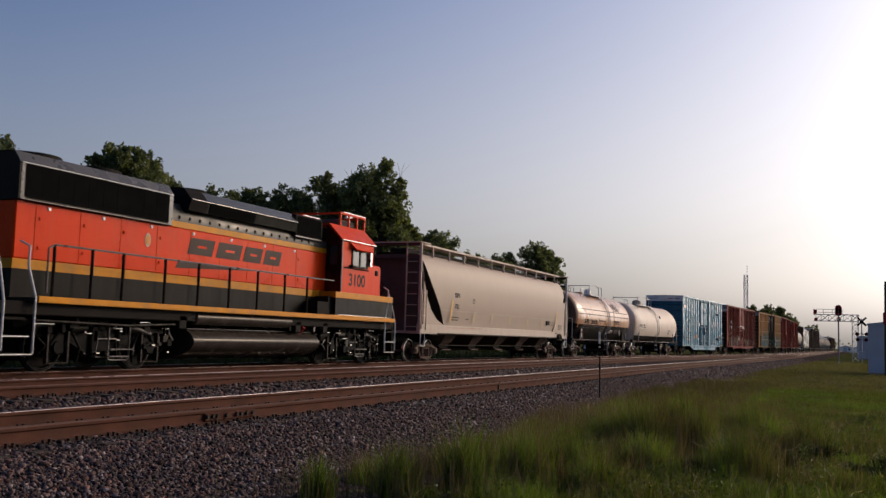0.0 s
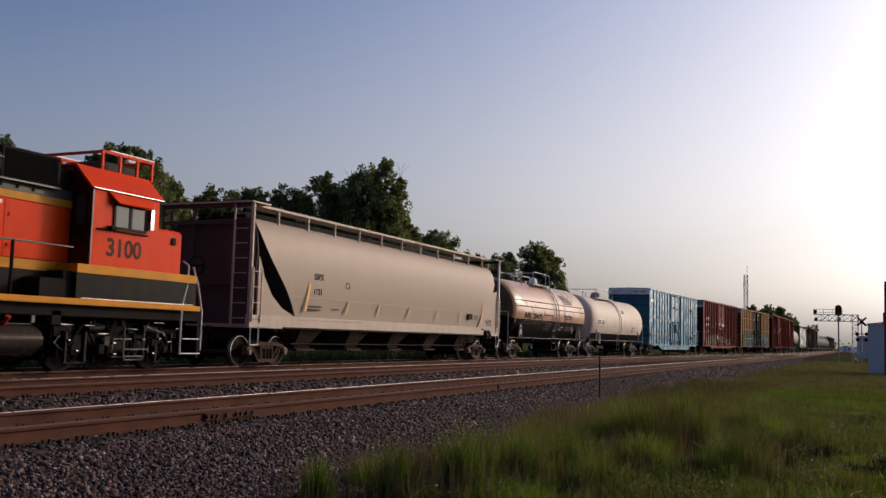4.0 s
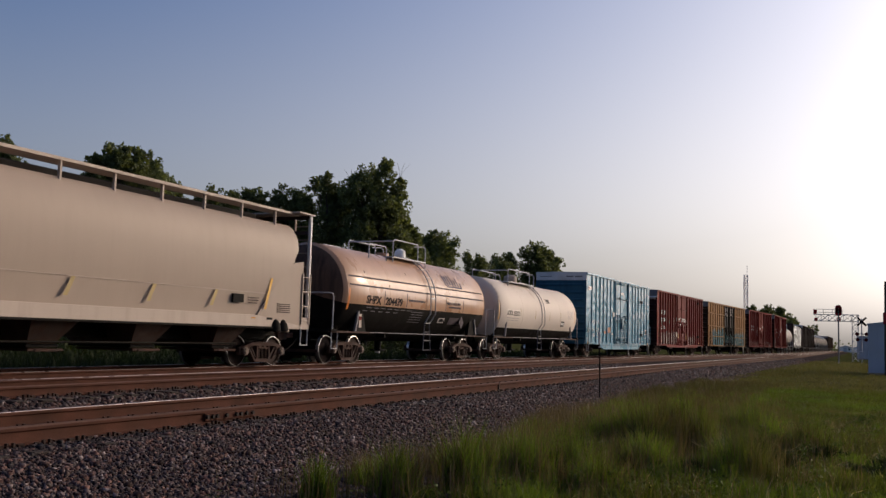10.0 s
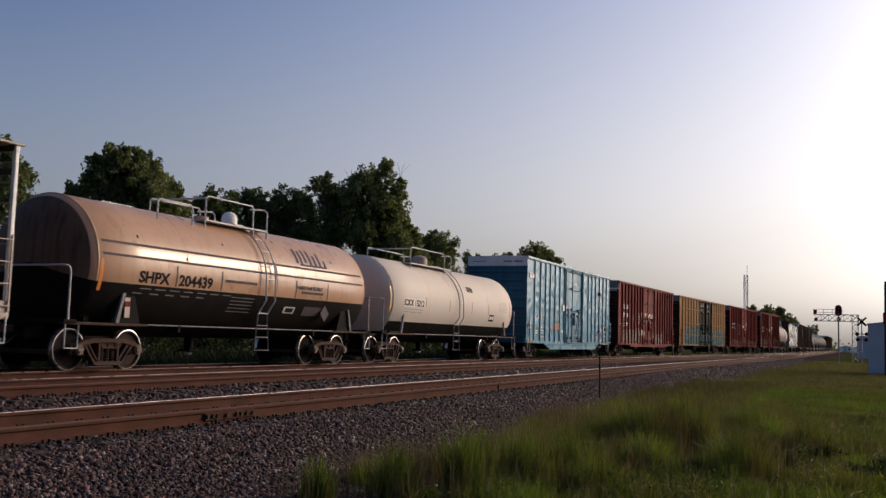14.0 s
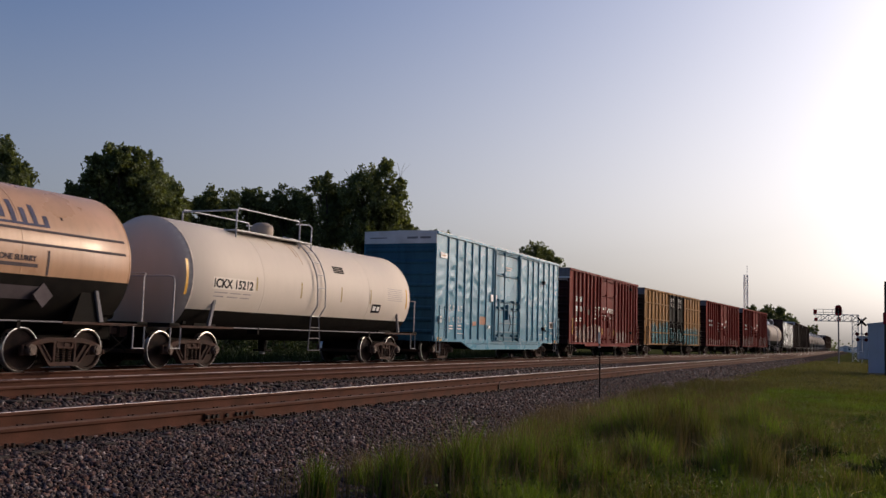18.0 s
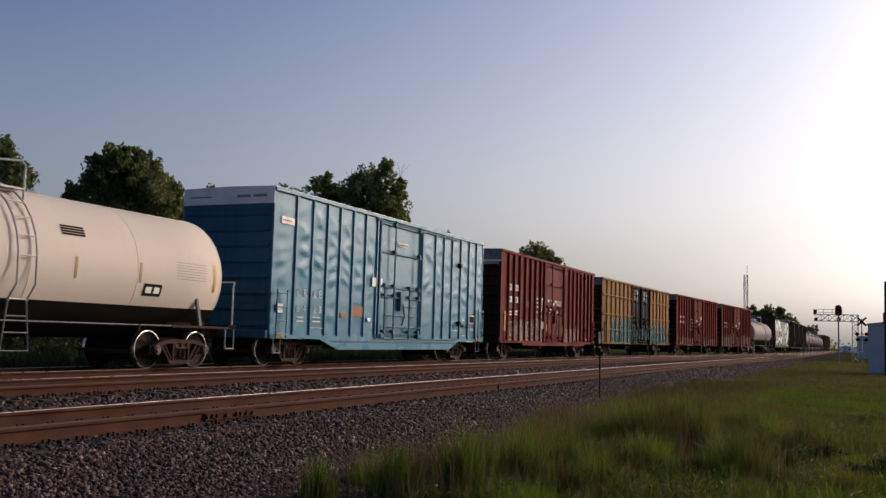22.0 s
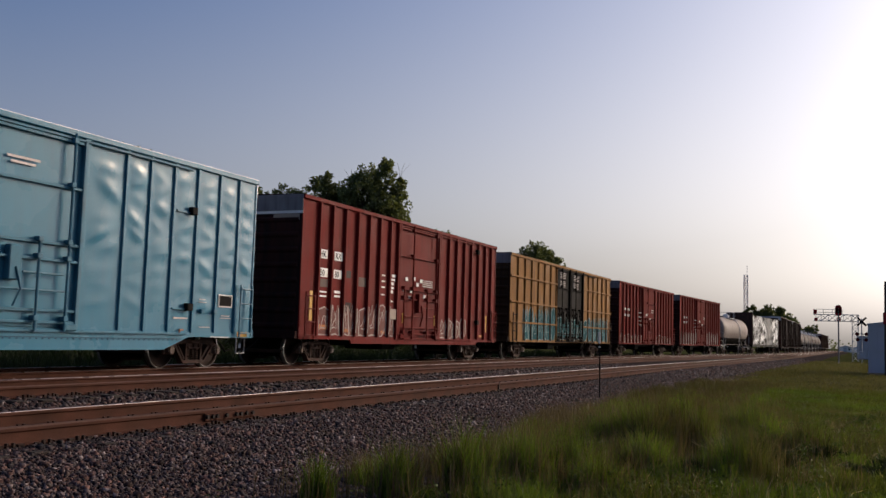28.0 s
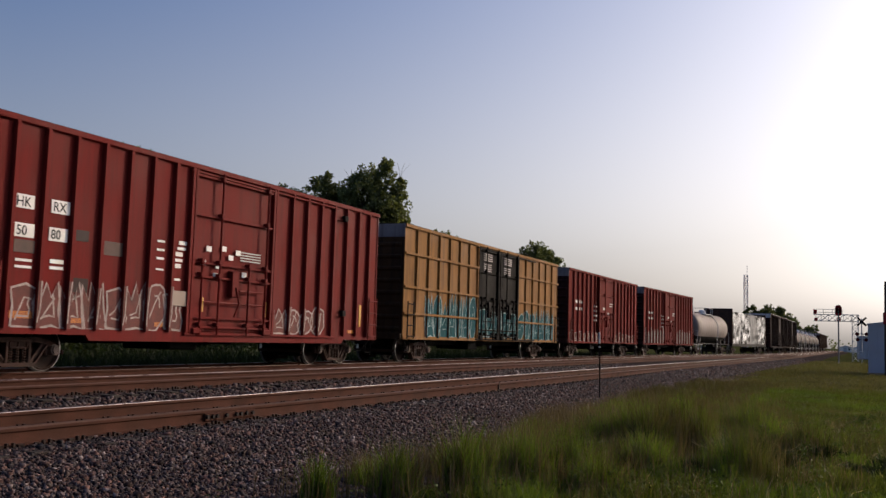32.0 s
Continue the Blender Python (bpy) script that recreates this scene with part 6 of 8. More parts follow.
for p, z0, z1 in ((66.05, 1.80, 2.66), (68.94, 2.05, 2.40), (71.15, 1.95, 2.40), (73.45, 1.94, 2.40), (75.36, 1.97, 2.43), (78.0, 1.9, 2.6)):
    on_shell(mid2 + 0.17, 2.24, 1.54, p, p + (0.10 if p in (66.05, 78.0) else 0.07), z0, z1, "reflector", M_REFLECT if p in (66.05, 78.0) else M_FAINTTAPE, white_tank, "worn yellow reflective strip")
for p0, p1, z in ((67.2, 67.75, 1.90), (67.85, 68.3, 1.90), (68.4, 68.75, 1.90), (67.2, 67.6, 1.80), (67.75, 68.2, 1.80), (68.3, 68.7, 1.80)):
    on_shell(mid2 + 0.17, 2.24, 1.54, p0, p1, z, z + 0.03, "small_print", M_PALEPRINT, white_tank)
for k in range(4):
    on_shell(mid2 + 0.17, 2.24, 1.54, 73.15, 73.8, 2.83 + 0.055 * k, 2.87 + 0.055 * k, "small_print", M_LETTER, white_tank)
for k in range(7):
    on_shell(mid2 + 0.17, 2.24, 1.54, 76.6, 77.7, 2.14 + 0.065 * k, 2.155 + 0.065 * k, "small_print", M_PALEPRINT, white_tank)
for p, z0, w in ((71.25, 3.15, 0.07), (71.42, 2.95, 0.05), (70.2, 3.3, 0.05), (72.05, 3.2, 0.04)):
    on_shell(mid2 + 0.17, 2.24, 1.54, p, p + w, z0, 3.68, "rust_streak", M_RUSTSTREAK, white_tank, lift=0.004)
on_shell(mid2 + 0.17, 2.24, 1.54, 75.55, 76.15, 1.69, 1.97, "service_plate", M_LETTER, white_tank, "black service panel")
on_shell(mid2 + 0.17, 2.24, 1.54, 75.62, 75.82, 1.76, 1.90, "service_print", M_WHITE, white_tank, lift=0.012)
on_shell(mid2 + 0.17, 2.24, 1.54, 75.9, 76.08, 1.76, 1.90, "service_print", M_WHITE, white_tank, lift=0.012)

mb_ = (80.0 + 95.72) / 2
BX = 1.56
M_PALEBLUE = mat("worn_pale_lettering", (0.40, 0.44, 0.45), 0.6, vary=0.3, scale=8, bump=0.0)
for ch, p, z in (("C", 81.30, 2.0), ("R", 81.65, 2.0), ("L", 82.2, 2.0), ("E", 82.48, 2.0), ("6", 81.30, 1.55), ("4", 81.65, 1.55), ("2", 82.2, 1.55), ("8", 82.5, 1.55)):
    lettering(ch, (BX, p - mb_, z), 0.23, M_PALEBLUE, blue_car, bold=0.0)
# the sill's shadow line as a dark strip, with rivets below
part("sill_shadow_line", MB().box(1.56, 1.578, 83.2 - mb_, 92.88 - mb_, 0.715, 0.735), M_BLUEEND, blue_car, "dark strip painted as the side sill's shadow line")
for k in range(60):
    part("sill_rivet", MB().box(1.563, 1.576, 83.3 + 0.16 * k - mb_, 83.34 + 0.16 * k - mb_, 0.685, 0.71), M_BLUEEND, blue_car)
part("release_handle", MB().box(1.56, 1.60, 92.79 - mb_, 92.95 - mb_, 0.92, 0.965, 0.01).tube([(1.58, 92.70 - mb_, 0.83), (1.60, 92.78 - mb_, 0.86), (1.59, 92.82 - mb_, 0.93)], 0.012), M_PATCH, blue_car, "small orange-brown release handle")
part("jacking_mark", MB().box(1.566, 1.571, 94.01 - mb_, 94.74 - mb_, 0.775, 0.795), M_WHITE, blue_car, "white stripe on the sill edge")
bars([(93.55 - mb_, 93.97 - mb_, 1.01, 1.035), (94.40 - mb_, 94.74 - mb_, 1.31, 1.335), (94.36 - mb_, 94.80 - mb_, 1.255, 1.275), (94.36 - mb_, 94.70 - mb_, 0.845, 0.865), (93.5 - mb_, 93.8 - mb_, 1.62, 1.64), (93.5 - mb_, 93.75 - mb_, 1.69, 1.71)], M_PALEBLUE, blue_car, 1.56)
for p_ in (93.62, 94.12):
    part("side_bracket", MB().box(1.55, 1.63, p_ - 0.08 - mb_, p_ + 0.05 - mb_, 1.36, 1.46, 0.01), M_BLUEGEAR, blue_car)
part("logo_plate", MB().box(1.55, 1.572, 80.36 - mb_, 81.0 - mb_, 4.0, 4.20), M_WHITE, blue_car, "white emblem panel")
part("logo_mark", MB().box(1.572, 1.576, 80.42 - mb_, 80.85 - mb_, 4.08, 4.12), M_YELLOW, blue_car)
part("rust_patch", MB().box(1.55, 1.57, 84.5 - mb_, 85.2 - mb_, 1.52, 1.86), M_PATCH, blue_car, "square brown repaint patch")
part("rust_patch", MB().box(1.55, 1.57, 83.8 - mb_, 84.15 - mb_, 1.46, 1.62), M_PATCH, blue_car, "square brown repaint patch")
for p0, p1, z0, z1 in ((85.75, 86.0, 2.55, 2.85), (86.25, 86.45, 2.4, 2.85), (80.28, 80.55, 1.5, 1.75), (85.5, 85.7, 1.38, 1.5)):
    part("paper_notice", MB().box(1.555, 1.60, p0 - mb_, p1 - mb_, z0, z1), M_WHITE, blue_car)
part("service_plate", MB().box(1.555, 1.570, 94.27 - mb_, 94.82 - mb_, 1.54, 1.86), M_WHITE, blue_car, "white-edged service panel")
part("service_print", MB().box(1.555, 1.575, 94.3 - mb_, 94.79 - mb_, 1.57, 1.83), M_BLACK, blue_car, "black service panel")
bars([(87.6 - mb_, 88.4 - mb_, 4.15, 4.2), (87.7 - mb_, 88.3 - mb_, 4.05, 4.1)], M_FADED, blue_car, 1.568)
bars([(81.35 - mb_, 81.7 - mb_, 1.38, 1.42), (81.35 - mb_, 81.7 - mb_, 1.27, 1.31), (82.2 - mb_, 82.6 - mb_, 1.40, 1.44), (82.2 - mb_, 82.6 - mb_, 1.28, 1.32), (82.1 - mb_, 82.8 - mb_, 1.10, 1.12), (80.9 - mb_, 81.9 - mb_, 0.86, 0.90), (92.6 - mb_, 93.1 - mb_, 1.2, 1.24)], M_FADED, blue_car, 1.56)
for y in (80.45, 95.3):
    part("corner_plate", MB().box(1.56, 1.58, y - 0.2 - mb_, y + 0.2 - mb_, 0.80, 0.93), M_REFLECT, blue_car, "yellow reflective corner plate")
for u0, u1, z0, z1 in ((-1.35, -0.6, 4.72, 4.76), (0.3, 0.75, 4.7, 4.78), (0.85, 1.3, 4.7, 4.78)):
    part("end_print", MB().box(u0, u1, 80.0 - mb_ - 0.026, 80.0 - mb_ - 0.02, z0, z1), M_GREYBAND, blue_car)

mr = (97.9 + 113.7) / 2
for t, p, z in (("HK", 98.95, 3.26), ("RX", 99.86, 3.26), ("50", 98.99, 2.70), ("80", 99.84, 2.70)):
    part("number_panel", MB().box(1.53, 1.548, p - 0.06 - mr, p + 0.42 - mr, z - 0.05, z + 0.22), M_WHITE, red_car, "white number panel")
    lettering(t, (1.552, p - 0.02 - mr, z - 0.01), 0.20, M_LETTER, red_car, stretch=0.95)
M_GREYPATCH = mat("grey_repaint_patch", (0.10, 0.065, 0.055), 0.7, vary=0.2, scale=4)
M_DARKPATCH = mat("black_repaint_patch", (0.035, 0.02, 0.018), 0.7, vary=0.2, scale=4)
for p0, p1, z0, z1, m in ((100.45, 100.85, 2.72, 2.95, M_DARKPATCH), (101.25, 101.85, 2.5, 2.8, M_GREYPATCH), (100.42, 100.9, 1.65, 1.95, M_DARKPATCH), (98.95, 99.45, 2.35, 2.6, M_GREYPATCH)):
    part("repaint_patch", MB().box(1.53, 1.545, p0 - mr, p1 - mr, z0, z1), m, red_car)
for p0, p1, z0, z1 in ((98.46, 98.62, 1.32, 2.2), (98.95, 99.5, 1.08, 1.22), (100.5, 101.0, 1.02, 1.12), (103.0, 103.4, 1.0, 1.1), (104.6, 104.72, 1.4, 1.75), (107.3, 107.4, 1.35, 1.75), (112.6, 112.72, 1.2, 1.9), (111.9, 112.4, 0.98, 1.08)):
    part("reflector", MB().box(1.53, 1.545, p0 - mr, p1 - mr, z0, z1), M_REFLECT if z1 - z0 > 0.3 else M_ORANGETAPE, red_car, "yellow reflective strip")
part("notice_board", MB().box(1.53, 1.60, 103.5 - mr, 104.05 - mr, 1.5, 1.86, 0.01), M_HOPPER, red_car, "pale notice board")
bars([(99.0 - mr, 99.4 - mr, 2.18, 2.23), (99.0 - mr, 99.4 - mr, 2.05, 2.1), (99.85 - mr, 100.2 - mr, 2.2, 2.28), (99.85 - mr, 100.2 - mr, 2.08, 2.14), (102.95 - mr, 103.2 - mr, 2.95, 3.0), (102.95 - mr, 103.2 - mr, 2.75, 2.8), (102.95 - mr, 103.2 - mr, 2.55, 2.6), (102.95 - mr, 103.2 - mr, 2.3, 2.34), (103.6 - mr, 103.8 - mr, 2.4, 2.5), (103.55 - mr, 103.85 - mr, 2.55, 2.62), (103.6 - mr, 103.85 - mr, 2.68, 2.78), (103.65 - mr, 103.95 - mr, 2.83, 2.9), (103.7 - mr, 103.98 - mr, 2.96, 3.05), (103.6 - mr, 103.8 - mr, 2.1, 2.15)], M_WHITE, red_car, 1.545)
for p, z in ((104.5, 2.55), (105.1, 2.5), (105.6, 2.75), (104.7, 2.9), (105.3, 2.95), (105.9, 2.9), (106.2, 2.35), (105.0, 2.25)):
    bars([(p - mr, p + 0.20 - mr, z, z + 0.13)], M_WHITE, red_car, 1.572, "door_print")
bars([(106.1 - mr, 107.0 - mr, 2.98 - 0.07 * k, 3.01 - 0.07 * k) for k in range(4)], M_FADED, red_car, 1.572, "door_print")


part("end_notice", MB().box(0.55, 1.45, 97.9 - mr - 0.03, 97.9 - mr - 0.022, 4.22, 4.42), M_HOPPER, red_car, "pale notice strip across the end")
for z in (3.4, 2.85, 2.3):
    for k in range(3):
        part("end_print", MB().box(-0.9, -0.5, 97.9 - mr - 0.07, 97.9 - mr - 0.062, z - 0.09 * k, z - 0.09 * k + 0.04), M_PALEPRINT, red_car)
M_CHALK = mat("pale_spray_outline", (0.33, 0.26, 0.24), 0.7, vary=0.3, scale=6)
M_SMOKE = mat("grey_red_spray_fill", (0.125, 0.036, 0.030), 0.7, vary=0.3, scale=4)
M_TEAL = mat("teal_spray_fill", (0.026, 0.085, 0.095), 0.85, spec=0.02, vary=0.3, scale=4)
M_TEALLINE = mat("white_teal_spray_outline", (0.28, 0.36, 0.36), 0.85, spec=0.02, vary=0.3, scale=4)


def stroke(car, x, pts, wd, line):
    """A flat painted line through (y, z) points."""
    rows = []
    for i, (y, z) in enumerate(pts):
        (ya, za), (yb, zb) = pts[max(i - 1, 0)], pts[min(i + 1, len(pts) - 1)]
        k = wd / (math.hypot(yb - ya, zb - za) or 1)
        rows.append([(x, y + (zb - za) * k, z - (yb - ya) * k), (x, y - (zb - za) * k, z + (yb - ya) * k)])
    part("spray_line", MB().grid(rows), line, car)


def sprayed(car, x, y0, y1, z0, z1, n, fill, line, seed, wd=0.022, posts_of=(), post=(0.10, 0.105)):
    """Tall sprayed block shapes with outlines and inner strokes, not letters."""
    rnd = random.Random(seed)
    w, h = (y1 - y0) / n, z1 - z0
    for i in range(n):
        c, t = y0 + w * (i + 0.5), rnd.uniform(-0.25, 0.25)
        hh, kind = h * rnd.uniform(0.75, 1.0), rnd.choice("ovvm")
        def at(u, v):
            return c + (u + t * (v - 0.5) + rnd.uniform(-0.05, 0.05)) * w, z0 + (v + rnd.uniform(-0.03, 0.03)) * hh
        ring = [(0.58 * math.cos(radians(q)), 0.5 + 0.5 * math.sin(radians(q))) for q in range(0, 360, 24)]
        form = {"o": ring, "v": [(-0.5, 0.0), (0.1, 0.04), (0.55, 0.0), (0.45, 0.5), (0.35, 1.0), (0.12, 0.68), (-0.1, 1.0), (-0.28, 0.62), (-0.5, 0.92), (-0.56, 0.4)],
                "m": [(-0.5, 0.05), (0.45, 0.0), (0.58, 0.3), (0.42, 0.55), (0.55, 0.85), (0.1, 1.0), (-0.5, 0.9), (-0.42, 0.5)]}[kind]
        shape = [at(u, v) for u, v in form]
        part("spray_fill", MB().add([(x + 0.001 * (i % 2), y, z) for y, z in shape], [tuple(range(len(shape)))]), fill, car)
        stroke(car, x + 0.004 + 0.001 * (i % 2), shape + shape[:1], wd, line)
        stroke(car, x + 0.004, [(c + (y - c) * 0.45, z0 + hh * 0.5 + (z - z0 - hh * 0.5) * 0.5) for y, z in shape][:5], wd * 0.8, line)
        stroke(car, x + 0.004, [at(-0.3, rnd.uniform(0.1, 0.4)), at(0.0, rnd.uniform(0.4, 0.7)), at(0.3, rnd.uniform(0.5, 0.9))], wd * 0.7, line)
    for y in posts_of:                                # the paint runs over the side posts too
        if y0 < y < y1:
            q = 1.53 + post[1] - 0.005
            top = z1 - h * rnd.uniform(0.05, 0.25)
            part("post_paint", MB().box(q - 0.02, q + 0.004, y - post[0] / 2, y + post[0] / 2 - 0.004, z0, top), fill, car)
            mid = (z0 + top) / 2 + rnd.uniform(-0.2, 0.2)
            stroke(car, q + 0.007, [(y - post[0] * 0.4, z0 + 0.1), (y + rnd.uniform(-0.03, 0.03), mid), (y + post[0] * 0.3, top)], 0.016, line)


sprayed(red_car, 1.545, 98.95 - mr, 103.9 - mr, 0.90, 2.02, 8, M_SMOKE, M_CHALK, 4, 0.026, [p - mr for p in (99.58, 100.36, 101.16, 101.93, 102.68, 103.45)])
sprayed(red_car, 1.545, 107.75 - mr, 110.4 - mr, 0.9, 1.75, 4, M_SMOKE, M_CHALK, 9, 0.026, [p - mr for p in (108.47, 109.24, 110.03)])
my = (115.7 + 134.0) / 2
sprayed(yellow_car, 1.545, 117.6 - my, 122.6 - my, 0.90, 2.70, 7, M_TEAL, M_TEALLINE, 14, 0.022, [p - my for p in posts(115.7, 122.7, 7)], (0.07, 0.08))
sprayed(yellow_car, 1.545, 127.9 - my, 133.4 - my, 0.90, 2.55, 7, M_TEAL, M_TEALLINE, 15, 0.022, [p - my for p in posts(127.8, 134.0, 6)], (0.07, 0.08))
sprayed(yellow_car, 1.572, 122.9 - my, 127.5 - my, 1.0, 2.4, 5, M_TEAL, M_TEALLINE, 16)
for p in (123.3, 125.8):
    bars([(p - my, p + 1.0 - my, 4.55 - 0.09 * k, 4.58 - 0.09 * k) for k in range(4)] + [(p - my, p + 0.9 - my, 4.1 - 0.09 * k, 4.13 - 0.09 * k) for k in range(5)], M_FADED, yellow_car, 1.572, "door_print")
lower = [o for o in scene.objects if o.name.startswith("faded_red_boxcar")]
for o in lower:
    bars([(-6.6 + 0.55 * k, -6.25 + 0.55 * k, z, z + 0.16) for k in range(3) for z in (3.1, 2.7)] + [(-2.9, -2.3, 3.0 - 0.28 * k, 3.1 - 0.28 * k) for k in range(4)] + [(-0.9, -0.5, 2.9, 3.05), (0.1, 0.5, 2.6, 2.75), (0.6, 1.3, 3.3, 3.36), (0.6, 1.2, 3.15, 3.2)], M_FADED, o, 1.565)
M_DUSTYRED = mat("dusty_red_overspray", (0.14, 0.062, 0.052), 0.8, spec=0.02, vary=0.25, scale=2.5)
M_PALEGREY = mat("grey_overspray", (0.22, 0.165, 0.15), 0.8, spec=0.02, vary=0.3, scale=2.5)
for o, fill, z1, sd in ((lower[0], M_DUSTYRED, 1.6, 21), (lower[1], M_PALEGREY, 2.2, 22)):
    for y0, y1 in ((-7.5, -2.0), (2.1, 7.4)):
        sprayed(o, 1.545, y0, y1, 0.95, z1, 7, fill, M_CHALK, sd + int(y1), 0.018)


# ---- lineside things ----
marker = thing("marker_post", "thin dark steel lineside post with a pale top", "post", at=Matrix.Translation((-6.74, 26.0, -0.62)))
part("rod", MB().tube([(0, 0, -0.1), (-0.01, 0, 0.9), (-0.03, 0, 1.55)], 0.022), M_BLACK, marker)
part("sleeve", MB().tube([(-0.03, 0, 1.52), (-0.035, 0, 1.84)], 0.03, 8), M_GALV, marker, "pale grey sleeve")
part("band", MB().cyl((-0.029, 0, 1.40), (-0.030, 0, 1.44), 0.034, 8), M_GALV, marker)


def cabinet(x, y, w, d, h, label):
    c = thing("signal_cabinet", label, "cabinet", at=Matrix.Translation((x, y, -0.72)))
    part("housing", MB().box(0, w, 0, d, 0.12, h, 0.02), M_GREYBOX, c)
    part("base", MB().box(-0.05, w + 0.05, -0.05, d + 0.05, -0.1, 0.12), M_HOPPER, c, "concrete base")
    part("roof", MB().prism([(-0.08, h), (w + 0.08, h), (w + 0.08, h + 0.05), (w / 2, h + 0.22), (-0.08, h + 0.05)], "y", -0.08, d + 0.08), M_GREYBOX, c)
    dr = part("door", MB().box(w * 0.25, w * 0.75, -0.03, 0.0, 0.25, h - 0.25, 0.01), M_GREYBOX, c)
    part("handle", MB().box(w * 0.70, w * 0.72, -0.07, -0.03, h * 0.45, h * 0.52), M_STEEL, dr)
    part("vent", MB().box(-0.015, 0.0, d * 0.3, d * 0.7, h - 0.6, h - 0.35), M_GALV, c)
    return c


cabinet(0.24, 70.0, 2.4, 2.6, 3.35, "tall pale grey metal signal cabinet standing in the grass")
cabinet(-1.05, 165.0, 1.75, 2.0, 3.6, "low pale grey metal equipment cabinet standing in the grass")
pole = thing("utility_pole", "dark wooden pole with a small red sign", "pole", at=Matrix.Translation((1.26, 66.0, -0.72)))
part("shaft", MB().cyl((0, 0, -0.3), (0.02, 0, 6.0), 0.12, 12, 0.09), M_BARK, pole)
part("sign", MB().box(-0.16, 0.22, -0.15, -0.12, 3.3, 4.0, 0.02), M_SIGNRED, pole, "dull red panel")


def lattice(mb, p0, p1, w, step, r=0.03, up=(0, 0, 1)):
    """Four chords and zigzag bracing between two points."""
    p0, p1 = Vector(p0), Vector(p1)
    d = (p1 - p0).normalized()
    a = Vector(up).cross(d)
    a = a.normalized() if a.length > 0.1 else Vector((1, 0, 0))
    b = d.cross(a)
    n = max(2, int((p1 - p0).length / step))
    cs = [(a * i + b * j) * (w / 2) for i, j in ((-1, -1), (1, -1), (1, 1), (-1, 1))]
    for c in cs:
        mb.cyl(p0 + c, p1 + c, r, 5)
    for k in range(n):
        u, v = p0 + (p1 - p0) * k / n, p0 + (p1 - p0) * (k + 1) / n
        for i in range(4):
            mb.cyl(u + cs[i], v + cs[(i + 1) % 4], r * 0.7, 4)
            mb.cyl(u + cs[(i + 1) % 4], v + cs[i], r * 0.7, 4)
            mb.cyl(v + cs[i], v + cs[(i + 1) % 4], r * 0.7, 4)


def signal_head(parent, x, y, z, s=1.0, lamps=2, name="signal_head"):
    h = part(name, MB().box(x - 0.28 * s, x + 0.28 * s, y, y + 0.2, z - 0.35 * s * lamps, z + 0.35 * s * lamps, 0.1 * s), M_SIGNALBACK, parent, "dull maroon signal target")
    for k in range(lamps):
        zz = z + (k - (lamps - 1) / 2) * 0.6 * s
        part("hood", MB().cyl((x, y - 0.35, zz), (x, y, zz), 0.16 * s, 12, caps=False), M_BLACK, h)
        part("lens", MB().cyl((x, y - 0.03, zz), (x, y - 0.01, zz), 0.13 * s, 12), M_LENS if k else M_GLASS, h, "round signal lens")


# tower colour lightened to stand for haze over the distance
M_TOWER = mat("haze_pale_lattice", (0.78, 0.70, 0.68), 0.7)
M_SIGNALBACK = mat("dull_maroon_signal_paint", (0.36, 0.030, 0.032), 0.7, spec=0.05)
M_SIGNALDARK = mat("dark_maroon_lamp_paint", (0.08, 0.014, 0.014), 0.7, spec=0.05)
M_HAZEGREY = mat("weathered_grey", (0.2, 0.19, 0.19), 0.7)
M_LENS = mat("red_signal_lens", (0.32, 0.02, 0.02), 0.2, vary=0.05, bump=0)
bridge = thing("signal_bridge", "galvanised lattice cantilever signal bridge over the tracks", "signal bridge", at=Matrix.Translation((0, 135, 0)))
mb = MB()
lattice(mb, (-1.05, 0, -0.7), (-1.05, 0, 5.4), 0.75, 0.8, 0.045)
part("tower", mb, M_GALV, bridge)
mb = MB()
lattice(mb, (-6.1, 0, 4.95), (-0.6, 0, 4.95), 0.85, 0.9, 0.045)
part("arm", mb, M_GALV, bridge)
mb = MB()
for z in (5.65, 6.05):
    mb.cyl((-6.1, -0.45, z), (-2.6, -0.45, z), 0.03, 6)
for x in (-6.1, -4.9, -3.8, -2.6):
    mb.cyl((x, -0.45, 5.35), (x, -0.45, 6.05), 0.03, 6)
part("walk_rail", mb, M_GALV, bridge, "pale maintenance walkway rail")
signal_head(bridge, -5.9, -0.7, 5.7, 0.8, 1)
signal_head(bridge, -5.8, -0.7, 4.7, 0.7, 1)
signal_head(bridge, -3.0, -0.7, 4.75, 0.8, 1)
mast = thing("signal_mast", "tall steel signal mast with a maroon oval head", "signal", at=Matrix.Translation((-2.50, 110, 0)))
part("pole", MB().cyl((0, 0, -0.7), (0, 0, 5.0), 0.075, 10), M_HAZEGREY, mast)
part("target", MB().lathe([(-0.05, 0.02), (-0.05, 0.34), (0.05, 0.34), (0.05, 0.02)], (0, 0, 5.28), "y", 24).box(-0.34, 0.34, -0.05, 0.05, 4.75, 5.28, 0.02).lathe([(-0.05, 0.02), (-0.05, 0.34), (0.05, 0.34), (0.05, 0.02)], (0, 0, 4.75), "y", 24), M_SIGNALBACK, mast, "dull maroon oval signal target")
for z in (4.8, 5.3):
    part("hood", MB().cyl((0, -0.3, z), (0, -0.05, z), 0.13, 12, caps=False), M_SIGNALBACK, mast)
cross = thing("crossing_signal", "railway crossing signal with a crossbuck and twin lamps", "crossing signal", at=Matrix.Translation((-0.24, 120, -0.72)))
part("pole", MB().cyl((0, 0, 0), (0, 0, 5.2), 0.07, 10), M_GALV, cross)
